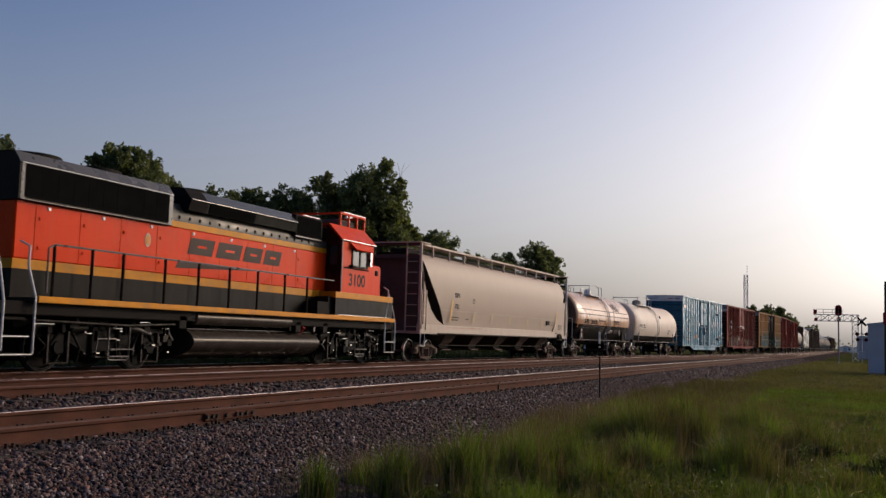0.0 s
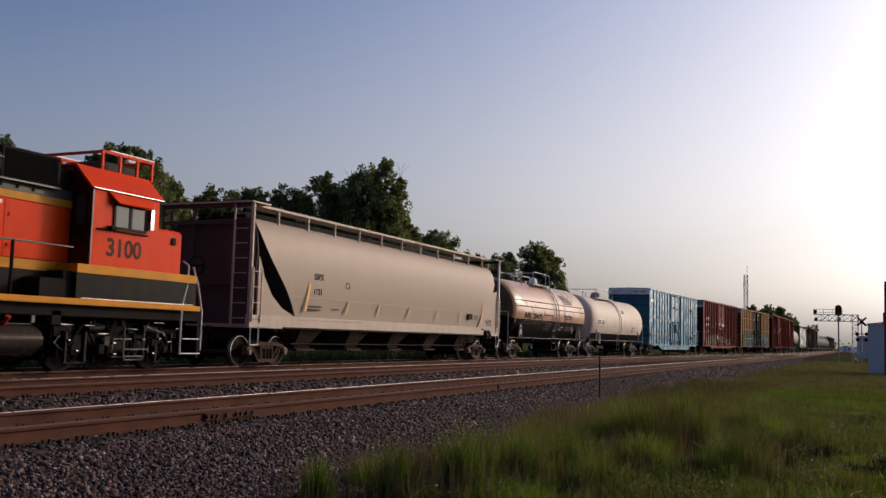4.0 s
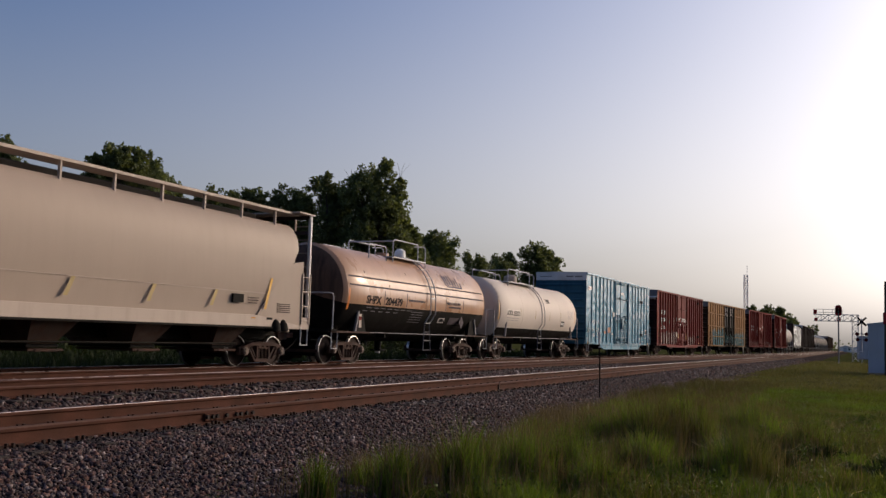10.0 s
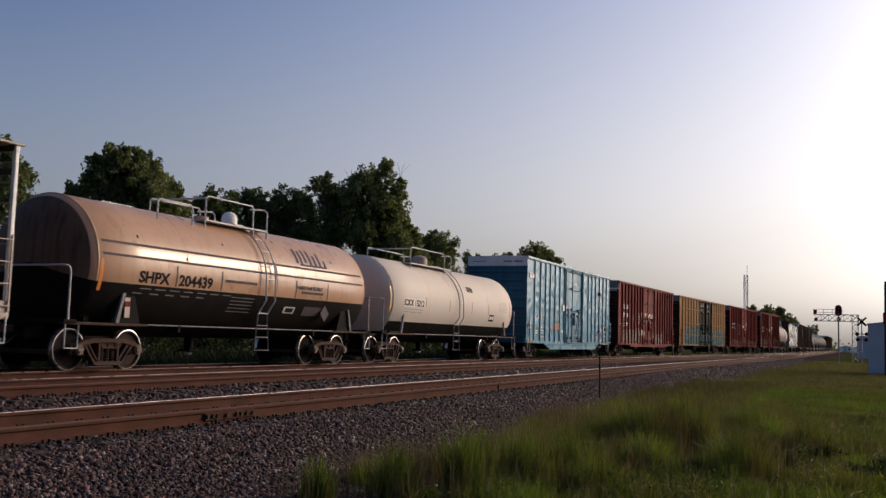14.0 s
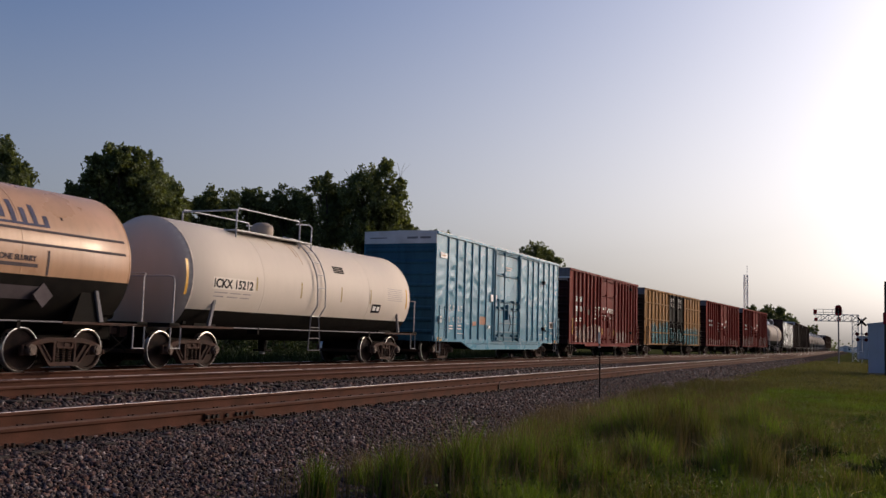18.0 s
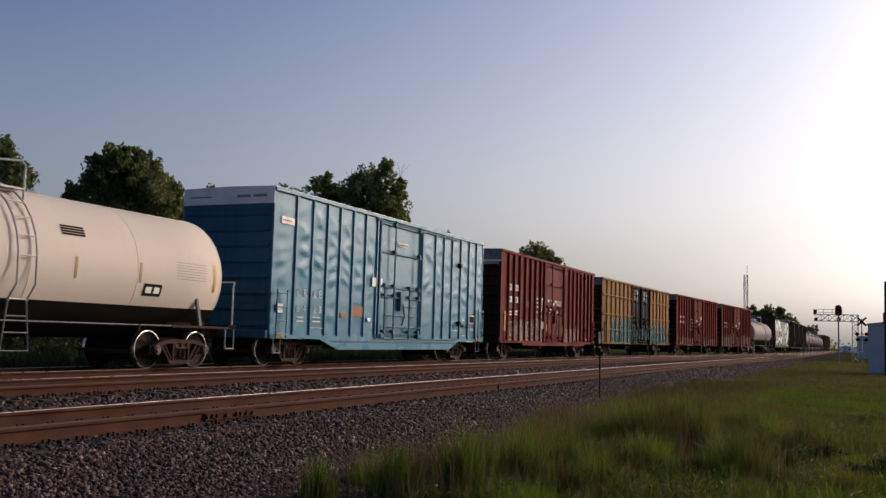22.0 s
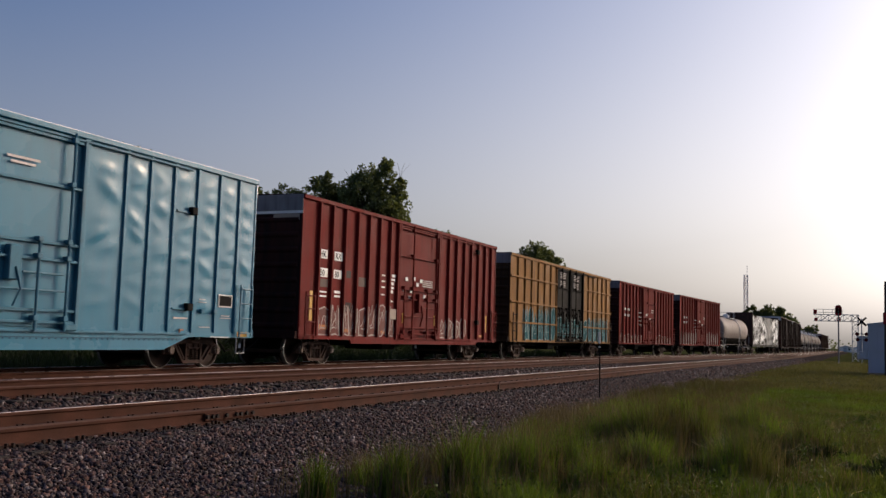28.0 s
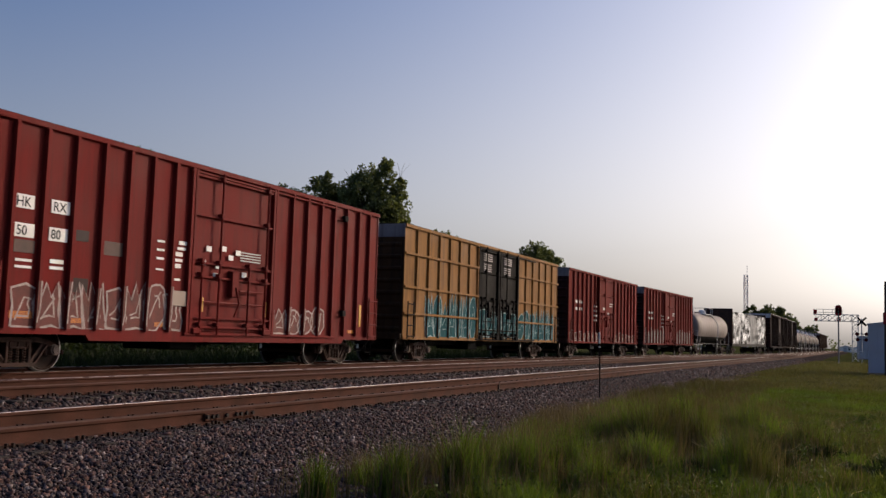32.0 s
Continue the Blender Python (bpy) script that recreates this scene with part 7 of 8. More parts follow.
for s in (-1, 1):
    part("crossbuck_blade", MB().add([tuple(Matrix.Rotation(radians(45 * s), 3, "Y") @ Vector((x, y, z)) + Vector((0, -0.1 - 0.02 * s, 4.85))) for x in (-0.68, 0.68) for y in (-0.01, 0.01) for z in (-0.11, 0.11)], [(0, 1, 3, 2), (4, 6, 7, 5), (0, 4, 5, 1), (2, 3, 7, 6), (0, 2, 6, 4), (1, 5, 7, 3)]), M_BLACK, cross, "crossbuck board seen from behind")
    part("lamp", MB().cyl((s * 0.5, -0.25, 3.4), (s * 0.5, 0.1, 3.4), 0.22, 16), M_SIGNALDARK, cross, "round black lamp background")
    part("lamp", MB().cyl((s * 0.45, -0.25, 2.75), (s * 0.45, 0.1, 2.75), 0.21, 16), M_SIGNALDARK, cross, "round black lamp background")
part("lamp_arm", MB().cyl((-0.55, 0, 3.4), (0.55, 0, 3.4), 0.04, 8).cyl((-0.5, 0, 2.75), (0.5, 0, 2.75), 0.04, 8), M_BLACK, cross)
part("gate_machine", MB().box(-0.3, 0.3, -0.3, 0.3, 0.6, 1.4, 0.04), M_GREYBOX, cross)
tower = thing("radio_tower", "tall pale lattice radio tower far beyond the tracks", "radio tower", at=Matrix.Translation((-45.9, 420, -1)))
mb = MB()
lattice(mb, (0, 0, 0), (0, 0, 32), 1.5, 2.2, 0.13)
mb.cyl((0.5, 0, 32), (0.5, 0, 36), 0.09, 6)
part("lattice_mast", mb, M_TOWER, tower)
part("antenna_panel", MB().box(-1.0, -0.7, -0.2, 0.2, 26, 29).box(0.7, 1.0, -0.2, 0.2, 27, 30), M_TOWER, tower)

# ---- track details ----
nt = track_objects
for name, q, top, y0, n in (("track_near", -9.22, -0.180, 4.0, 110), ("track_middle", -12.86, 0.0, 8.0, 80), ("track_far", TRAIN_X, 0.0, 10.0, 70)):
    for i in range(n):
        y = y0 + 0.5 * i
        o = part("tie", TIE_MESH, M_TIE, nt[name])
        o.location = (q + shift(q, y) + random.uniform(-0.03, 0.03), y, top - 0.188 + random.uniform(-0.004, 0.004))
        o.rotation_euler = (0, 0, random.uniform(-0.015, 0.015))
M_PLATE = mat("rusted_tie_plate", (0.025, 0.0135, 0.0105), 0.85, vary=0.3, scale=8, bump=0.3)
fast = MB()
for name, q, top, y0, n in (("a", -9.22, -0.180, 4.0, 110), ("b", -12.86, 0.0, 8.0, 80)):
    for i in range(n):
        y = y0 + 0.5 * i
        for s in (-0.755, 0.755):
            x = q + s + shift(q, y)
            z = top - 0.186
            fast.box(x - 0.16, x + 0.16, y - 0.09, y + 0.09, z - 0.012, z + 0.006)
            for d in (-1, 1):
                k = random.uniform(0.01, 0.05)
                fast.box(x + d * 0.09 - 0.018, x + d * 0.09 + 0.018, y - 0.06, y - 0.03, z, z + 0.055)
                fast.box(x + d * 0.09 - 0.018, x + d * 0.09 + 0.018, y + 0.03, y + 0.06, z, z + 0.055)
                fast.box(x + d * 0.085 - 0.02, x + d * 0.085 + 0.02, y + 0.10, y + 0.14 + k, z - 0.03, z + 0.035)
                fast.box(x + d * 0.085 - 0.02, x + d * 0.085 + 0.02, y - 0.14 - k, y - 0.10, z - 0.03, z + 0.035)
tagged(part("spikes_and_plates", fast, M_PLATE, nt["track_near"], "rusty tie plates and spikes along the rails", smooth=0), kind="stuff")
M_JOINT = mat("black_greasy_joint_bar", (0.012, 0.008, 0.007), 0.7, vary=0.3, scale=9, bump=0.2)
bar = part("joint_bar", MB().box(-8.465 + 0.012, -8.465 + 0.045, 10.85, 12.05, -0.315, -0.205, 0.008), M_RAIL, nt["track_near"], "bolted rail joint bar")
for y in (10.88, 11.0, 11.10, 11.32, 11.55, 11.66, 11.80, 11.95):
    part("bolt", MB().cyl((-8.435, y, -0.255), (-8.385, y, -0.255), 0.030, 6), M_JOINT, bar)
part("rail_joint", MB().box(-8.465 - 0.04, -8.465 + 0.042, 22.5, 22.56, -0.33, -0.146), M_PLATE, nt["track_near"], "dark welded rail joint")


# ---- ballast stones ----
def bed_z(q):
    return np.maximum(np.interp(q, [p[0] for p in BED], [p[1] for p in BED]), np.interp(q, [-8.0, -7.2, -6.0, -4.5, 0.0], [-0.50, -0.62, -0.72, -0.74, -0.72]) - 0.01)


def stones(name, n, box, size, seed, label, material=M_STONE):
    rg = np.random.default_rng(seed)
    q0, q1, y0, y1 = box
    q = rg.uniform(q0, q1, n)
    y = y0 + (y1 - y0) * rg.uniform(0, 1, n) ** 1.5
    s = size * rg.lognormal(0, 0.30, n)
    cube = np.array([(a, b, c) for a in (-1, 1) for b in (-1, 1) for c in (-1, 1)], float)
    v = cube[None] * rg.uniform(0.35, 1.2, (n, 8, 3)) * (s * 0.5)[:, None, None] * rg.uniform(0.6, 1.15, (n, 1, 3))
    ang = rg.uniform(0, 2 * np.pi, (n, 3))
    for ax in range(3):
        c, sn = np.cos(ang[:, ax])[:, None], np.sin(ang[:, ax])[:, None]
        i, j = [(1, 2), (0, 2), (0, 1)][ax]
        vi, vj = v[:, :, i].copy(), v[:, :, j].copy()
        v[:, :, i], v[:, :, j] = c * vi - sn * vj, sn * vi + c * vj
    v += np.stack([q + shifts(q, y), y, bed_z(q) + s * 0.12], 1)[:, None, :]
    f = np.array([(0, 1, 3, 2), (4, 6, 7, 5), (0, 4, 5, 1), (2, 3, 7, 6), (0, 2, 6, 4), (1, 5, 7, 3)])
    faces = (np.arange(n)[:, None, None] * 8 + f[None]).reshape(-1, 4)
    return tagged(new(name, fast_mesh(name, v.reshape(-1, 3), faces, material)), label, "ballast", "", "stuff")


stones("ballast_stones", 98000, (-8.55, -5.2, 4.5, 42), 0.0365, 3, "loose grey and pinkish crushed stones on the ballast shoulder")
stones("ballast_stones", 22000, (-11.95, -10.05, 6.0, 50), 0.05, 5, "loose grey crushed stones between the tracks")
stones("ballast_stones", 22000, (-8.6, -5.7, 42, 120), 0.065, 8, "loose grey crushed stones along the far ballast shoulder")
stones("ballast_stones", 16000, (-6.0, -3.6, 6.0, 20), 0.038, 9, "loose grey stones strewn among the weeds")
# a strip of near-black stones along the near rail's foot
stones("oily_stones", 5200, (-8.37, -8.10, 5.0, 45), 0.040, 10, "black stones along the foot of the rail", M_DARKSTONE)
stones("ballast_stones", 9000, (-15.6, -13.7, 9.0, 40), 0.06, 6, "loose grey crushed stones between the tracks")


# ---- grass ----
def blades(name, q, y, h, width, lean, seed, material, label):
    rg = np.random.default_rng(seed)
    n = len(q)
    base = np.stack([q + shifts(q, y), y, np.interp(q, [-6.9, -6.0, -4.5, 0, 8, 60], [-0.66, -0.73, -0.75, -0.73, -0.71, -0.91])], 1)
    an = rg.uniform(0, 2 * np.pi, n)
    side = np.stack([np.cos(an), np.sin(an), np.zeros(n)], 1) * (width * rg.uniform(0.6, 1.3, n))[:, None]
    la = rg.uniform(0, 2 * np.pi, n)
    tip = np.stack([np.cos(la), np.sin(la), np.zeros(n)], 1) * (h * lean * rg.uniform(0.1, 1.0, n))[:, None]
    up = np.zeros((n, 3))
    up[:, 2] = h
    v = np.stack([base - side, base + side, base + up * 0.55 + tip * 0.3 - side * 0.9, base + up * 0.55 + tip * 0.3 + side * 0.9, base + up + tip], 1)
    f = np.array([(0, 1, 3), (0, 3, 2), (2, 3, 4)])
    faces = (np.arange(n)[:, None, None] * 5 + f[None]).reshape(-1, 3)
    return tagged(new(name, fast_mesh(name, v.reshape(-1, 3), faces, material)), label, "grass", "", "stuff")


def field(q, y, f, seed):
    return np.array([noise.noise((a * f, b * f, seed)) for a, b in zip(q, y)])


rg = np.random.default_rng(11)


def foot(y):
    """Where the weeds meet the ballast."""
    return np.interp(y, [7, 9, 12, 16, 20, 30, 60], [-4.5, -4.35, -4.2, -4.8, -5.6, -6.5, -6.5])


def clumps(spots, dense):
    out = []
    for q0, y0, rad, hh in spots:
        m = int(dense * rad)
        an, ra = rg.uniform(0, 2 * np.pi, m), rad * rg.uniform(0, 1, m) ** 0.7
        out.append((q0 + ra * np.cos(an), y0 + ra * np.sin(an), hh * (1.05 - 0.45 * (ra / rad) ** 2) * rg.uniform(0.3, 1.12, m)))
    return [np.concatenate(k) for k in zip(*out)]


# tall weeds: separate clumps at the foot of the ballast, lower tufts between and behind them
tall = [(-3.13, 14.9, 0.55, 0.92), (-3.6, 15.3, 0.40, 0.70), (-1.44, 12.6, 0.45, 0.70), (-2.44, 15.4, 0.40, 0.80), (-3.58, 10.5, 0.34, 0.80), (-4.03, 9.75, 0.26, 0.82), (-4.57, 9.15, 0.26, 0.62), (-5.1, 8.45, 0.18, 0.50), (-3.26, 11.3, 0.34, 0.66), (-3.92, 15.1, 0.40, 0.55), (-0.85, 16.6, 0.5, 0.50), (-4.1, 10.8, 0.24, 0.60), (-2.6, 12.4, 0.40, 0.62), (-2.0, 18.4, 0.6, 0.70), (-3.4, 19.5, 0.5, 0.75), (-2.7, 10.4, 0.3, 0.5)]
cq, cy, ch = clumps([(a, b, 1.05 * c, d) for a, b, c, d in tall], 2300)
low = []
for k in range(230):
    yy = 8.2 + 26 * rg.uniform() ** 1.2
    qq = foot(yy) + (rg.uniform() ** 1.2) * (4.8 + 0.12 * yy)
    if qq < foot(yy) + 1.3 and yy < 16 and rg.uniform() < 0.6:      # stones show between the clumps
        continue
    low.append((qq, yy, rg.uniform(0.14, 0.38), rg.uniform(0.16, 0.46) * np.clip(1.2 - (yy - 14) / 22, 0.4, 1) * np.clip(0.35 - 0.3 * qq, 0.35, 1)))
lq, ly, lh = clumps(low, 1100)
q, y, h = np.concatenate([cq, lq]), np.concatenate([cy, ly]), np.concatenate([ch, lh])
blades("tall_grass", q, y, h, 0.004, 0.55, 1, M_GRASS, "tall uneven clumps of green grass and weeds beside the ballast")
# a thin sward between the clumps
n = 42000
y = 7.5 + 34 * rg.uniform(0, 1, n) ** 1.3
q = foot(y) + rg.uniform(0, 1, n) * (5.5 + 0.1 * y)
cl = 0.7 * field(q, y, 0.9, 2.0) + 0.5 * field(q, y, 2.4, 9.0)
keep = rg.uniform(0, 1, n) < np.clip((q - foot(y)) / 2.2, 0.02, 1) ** 1.3 * (0.55 + cl)
q, y, cl = q[keep], y[keep], cl[keep]
blades("low_grass", q, y, (0.06 + 0.20 * np.clip(cl + 0.3, 0, 1)) * rg.uniform(0.5, 1.3, len(q)), 0.006, 0.7, 6, M_TURF, "low ragged green grass between the weeds")
n = 14000
y = 8.0 + 5.5 * rg.uniform(0, 1, n)
q = -3.4 + 4.2 * rg.uniform(0, 1, n)
blades("low_grass", q, y, rg.uniform(0.10, 0.26, n) * (0.6 + 0.6 * np.clip(field(q, y, 1.6, 4.0) + 0.4, 0, 1)), 0.0065, 0.8, 12, M_TURF, "low bright green grass before the weeds")
# a haze of seed heads on thin stems over and round the clumps
pick = rg.integers(0, len(cq), 5200)
q = cq[pick] + rg.normal(0, 0.22, 5200)
y = cy[pick] + rg.normal(0, 0.25, 5200)
blades("seed_grass", q, y, np.clip(ch[pick] * rg.uniform(0.9, 1.35, 5200), 0.2, 1.1), 0.003, 0.3, 2, M_SEED, "thin brownish seed-bearing grass stems")
n = 6500
y = 8.5 + 26 * rg.uniform(0, 1, n)
q = foot(y) - 0.2 + rg.uniform(0, 1, n) ** 1.4 * 4.5
blades("seed_grass", q, y, rg.uniform(0.2, 0.55, n) * np.clip(1.2 - (y - 14) / 24, 0.4, 1), 0.003, 0.4, 7, M_SEED, "thin brownish seed-bearing grass stems")
n = 500
y = 8.0 + 14 * rg.uniform(0, 1, n)
q = foot(y) + rg.uniform(0, 1, n) * 5.5
blades("dry_stems", q, y, rg.uniform(0.08, 0.35, n), 0.0045, 1.6, 3, M_STRAW, "scattered dry straw stems")
# weeds darkened as a hollow's shade, and rank stragglers over the stones
for spots, dense, wide, m, words in (
        ([(-1.50, 14.2, 0.42, 0.42), (-1.15, 14.0, 0.30, 0.26), (-1.85, 14.7, 0.30, 0.36), (-2.75, 12.3, 0.20, 0.30), (-0.1, 13.9, 0.5, 0.16), (-4.62, 9.35, 0.16, 0.34), (-3.05, 14.5, 0.3, 0.5), (-2.2, 16.5, 0.4, 0.34), (-3.5, 11.0, 0.22, 0.42), (-0.6, 15.6, 0.4, 0.22), (-3.9, 16.4, 0.4, 0.36), (-2.0, 12.6, 0.24, 0.24), (0.5, 15.2, 0.5, 0.15)], 5200, 0.006, M_DARKHERB, "dense weeds darkened to stand for shaded hollows in the grass"),
        ([(-5.35, 9.9, 0.30, 0.40), (-4.95, 10.7, 0.34, 0.46), (-4.6, 11.6, 0.40, 0.48), (-5.2, 12.4, 0.40, 0.36), (-4.75, 13.6, 0.46, 0.48), (-5.1, 15.2, 0.5, 0.46), (-5.6, 17.5, 0.6, 0.42), (-5.9, 20.0, 0.6, 0.42), (-5.0, 18.4, 0.6, 0.56)], 1000, 0.0035, M_SEED, "thin brownish weeds straggling over the ballast"),
        ([(-5.15, 9.6, 0.26, 0.34), (-4.8, 11.0, 0.30, 0.40), (-5.0, 13.2, 0.34, 0.36), (-4.5, 12.6, 0.30, 0.44), (-5.35, 16.4, 0.4, 0.36)], 1700, 0.0035, M_GRASS, "thin green weeds straggling over the ballast"),
        ([(-1.75, 13.3, 0.22, 0.16), (-1.35, 13.5, 0.16, 0.14), (-0.9, 13.4, 0.2, 0.13), (-2.35, 11.3, 0.25, 0.2), (-2.9, 11.0, 0.25, 0.22), (-3.3, 9.9, 0.22, 0.24), (-3.75, 9.2, 0.22, 0.22), (-0.35, 12.8, 0.2, 0.13), (-4.2, 9.0, 0.18, 0.2)], 900, 0.0075, M_TURF, "small tufts of fresh light green grass")):
    q, y, h = clumps(spots, dense)
    blades("weeds" if m is M_DARKHERB else "straggling_grass" if wide < 0.004 else "grass_tufts", q, y, h, wide, 0.8, 31, m, words)
# broad-leaved weeds in low uneven heaps among the grass
HERBS = []
for k in range(150):
    yy = 8.6 + 15 * rg.uniform() ** 1.2
    qq = foot(yy) + 0.3 + (rg.uniform() ** 1.1) * (4.4 + 0.1 * yy)
    HERBS.append((qq, yy, rg.uniform(0.10, 0.30)))
# mown turf beyond the weeds, and drier rough grass farther off
n = 60000
y = 25.0 + 16 * rg.uniform(0, 1, n)
q = rg.uniform(-4.4, 5.0, n)
keep = q > -3.9 + 0.10 * (40 - y) + 0.7 * field(q, y, 0.6, 3.0)
q, y = q[keep], y[keep]
blades("short_turf", q, y, (0.05 + 0.06 * np.clip(field(q, y, 0.5, 7.0) + 0.5, 0, 1)) * rg.uniform(0.5, 1.3, len(q)), 0.008, 0.8, 4, M_TURF, "short bright green turf beyond the weeds")
n = 15000
y = 19.0 + 24 * rg.uniform(0, 1, n)
q = foot(y) + rg.uniform(0, 1, n) ** 1.3 * 3.2
thick = np.clip(field(q, y, 0.9, 12.0) + 0.45, 0, 1)
keep = rg.uniform(0, 1, n) < 0.25 + thick
q, y, thick = q[keep], y[keep], thick[keep]
blades("rough_turf", q, y, rg.uniform(0.08, 0.2, len(q)) + 0.25 * thick * rg.uniform(0.3, 1, len(q)), 0.006, 0.6, 19, M_BROWNGRASS, "rough brown seeding grass beside the ballast")
n = 26000
y = 15.0 + 12 * rg.uniform(0, 1, n)
q = rg.uniform(-2.6, 3.2, n)
blades("rough_turf", q, y, rg.uniform(0.05, 0.16, n) * (0.5 + np.clip(field(q, y, 1.1, 5.0) + 0.5, 0, 1)), 0.006, 0.9, 17, M_DRYTURF, "short ragged brownish green grass")
n = 46000
y = 39.0 + 80 * rg.uniform(0, 1, n) ** 1.4
q = rg.uniform(-6.3, 6, n)
blades("dry_turf", q, y, rg.uniform(0.04, 0.17, n), 0.009, 0.7, 8, M_DRYTURF, "rough brownish grass farther along the line")
n = 9000
y = 56.0 + 66 * rg.uniform(0, 1, n)
q = rg.uniform(-6.2, -1.0, n)
blades("rough_grass", q, y, rg.uniform(0.06, 0.30, n), 0.014, 0.6, 15, M_DRYTURF, "rough tall grass along the foot of the ballast")
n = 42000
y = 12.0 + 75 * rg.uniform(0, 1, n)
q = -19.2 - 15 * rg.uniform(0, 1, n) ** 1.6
o = blades("far_grass", q, y, rg.uniform(0.25, 0.85, n), 0.02, 0.6, 5, M_WEED, "rough green weeds beyond the far track, darkened for shade")


# ---- trees ----
def leaves(rg, centres, radii, n, size):
    k = rg.integers(0, len(centres), n)
    d = rg.normal(0, 1, (n, 3))
    d /= np.linalg.norm(d, axis=1)[:, None]
    c = centres[k] + d * (radii[k] * rg.uniform(0.25, 1.0, n) ** 0.5)[:, None] * np.array([1, 1, 0.75])
    a = rg.normal(0, 1, (n, 3))
    a /= np.linalg.norm(a, axis=1)[:, None]
    b = np.cross(a, rg.normal(0, 1, (n, 3)))
    b /= np.linalg.norm(b, axis=1)[:, None]
    s = (size * rg.uniform(0.6, 1.3, n))[:, None]
    v = np.stack([c - a * s, c + b * s * 0.55, c + a * s, c - b * s * 0.55], 1).reshape(-1, 3)
    return v, np.arange(n * 4).reshape(-1, 4)


def unit(rg, n):
    d = rg.normal(0, 1, (n, 3))
    return d / np.linalg.norm(d, axis=1)[:, None]


ACROSS = Vector((0.866, 0.5, 0.0))


def crown(rg, n, w, h, base, size, boughs):
    """Leaves in small tufts on boughs (across, height, radius), with gaps between them; lower boughs fill the crown downwards."""
    if not boughs:
        boughs = [(rg.uniform(-0.42, 0.42) * w, h * rg.uniform(base + 0.08, 0.90), min(w, h) * rg.uniform(0.10, 0.18)) for k in range(int(14 + 1.5 * w))]
    a0, a1 = min(b[0] for b in boughs), max(b[0] for b in boughs)
    low = min(b[1] for b in boughs)
    at, rad = [], []
    for a, z, r in boughs:
        at.append(ACROSS * a + Vector((-0.5, 0.866, 0)) * rg.uniform(-0.3, 0.3) * w + Vector((0, 0, z)))
        rad.append(r)
        at.append(at[-1] + ACROSS * rg.uniform(-0.5, 0.5) * r + Vector((0, 0, -1.2 * r)))    # each bough hangs over a fuller one
        rad.append(1.25 * r)
    for k in range(14):                               # lower and hidden boughs
        f = rg.uniform(0, 1)
        at.append(ACROSS * rg.uniform(a0, a1) + Vector((-0.5, 0.866, 0)) * rg.uniform(-0.4, 0.4) * w + Vector((0, 0, h * base + (low - h * base) * f)))
        rad.append(rg.uniform(0.9, 1.5) * min(1.0, w / 8))
    at, rad = np.array([p[:] for p in at]), np.array(rad)
    share = rad ** 1.8
    count = np.maximum(6, (share / share.sum() * 760).astype(int))
    k = np.repeat(np.arange(len(at)), count)
    m = len(k)
    tuft = at[k] + unit(rg, m) * (rad[k] * np.where(rg.uniform(0, 1, m) < 0.18, rg.uniform(0.9, 1.3, m), rg.uniform(0.1, 1.0, m) ** 0.6))[:, None]
    tr = np.minimum(0.5, 0.20 + 0.24 * rad[k]) * rg.uniform(0.45, 1.2, m)
    i = rg.integers(0, m, n * 2)
    c = tuft[i] + unit(rg, n * 2) * (tr[i] * rg.uniform(0, 1, n * 2) ** 0.5)[:, None]
    j = rg.choice(len(at), n // 2, p=share / share.sum())     # the shaded inside
    c = np.concatenate([c, at[j] + unit(rg, n // 2) * (rad[j] * rg.uniform(0, 0.75, n // 2))[:, None]])
    n = len(c)
    a, b = unit(rg, n), unit(rg, n)
    b = np.cross(a, b)
    b /= np.linalg.norm(b, axis=1)[:, None]
    s = (size * 0.75 * rg.uniform(0.5, 1.3, n))[:, None]
    v = np.stack([c - a * s, c + b * s * 0.6, c + a * s, c - b * s * 0.6], 1).reshape(-1, 3)
    return v, np.arange(n * 4).reshape(-1, 4), at, rad


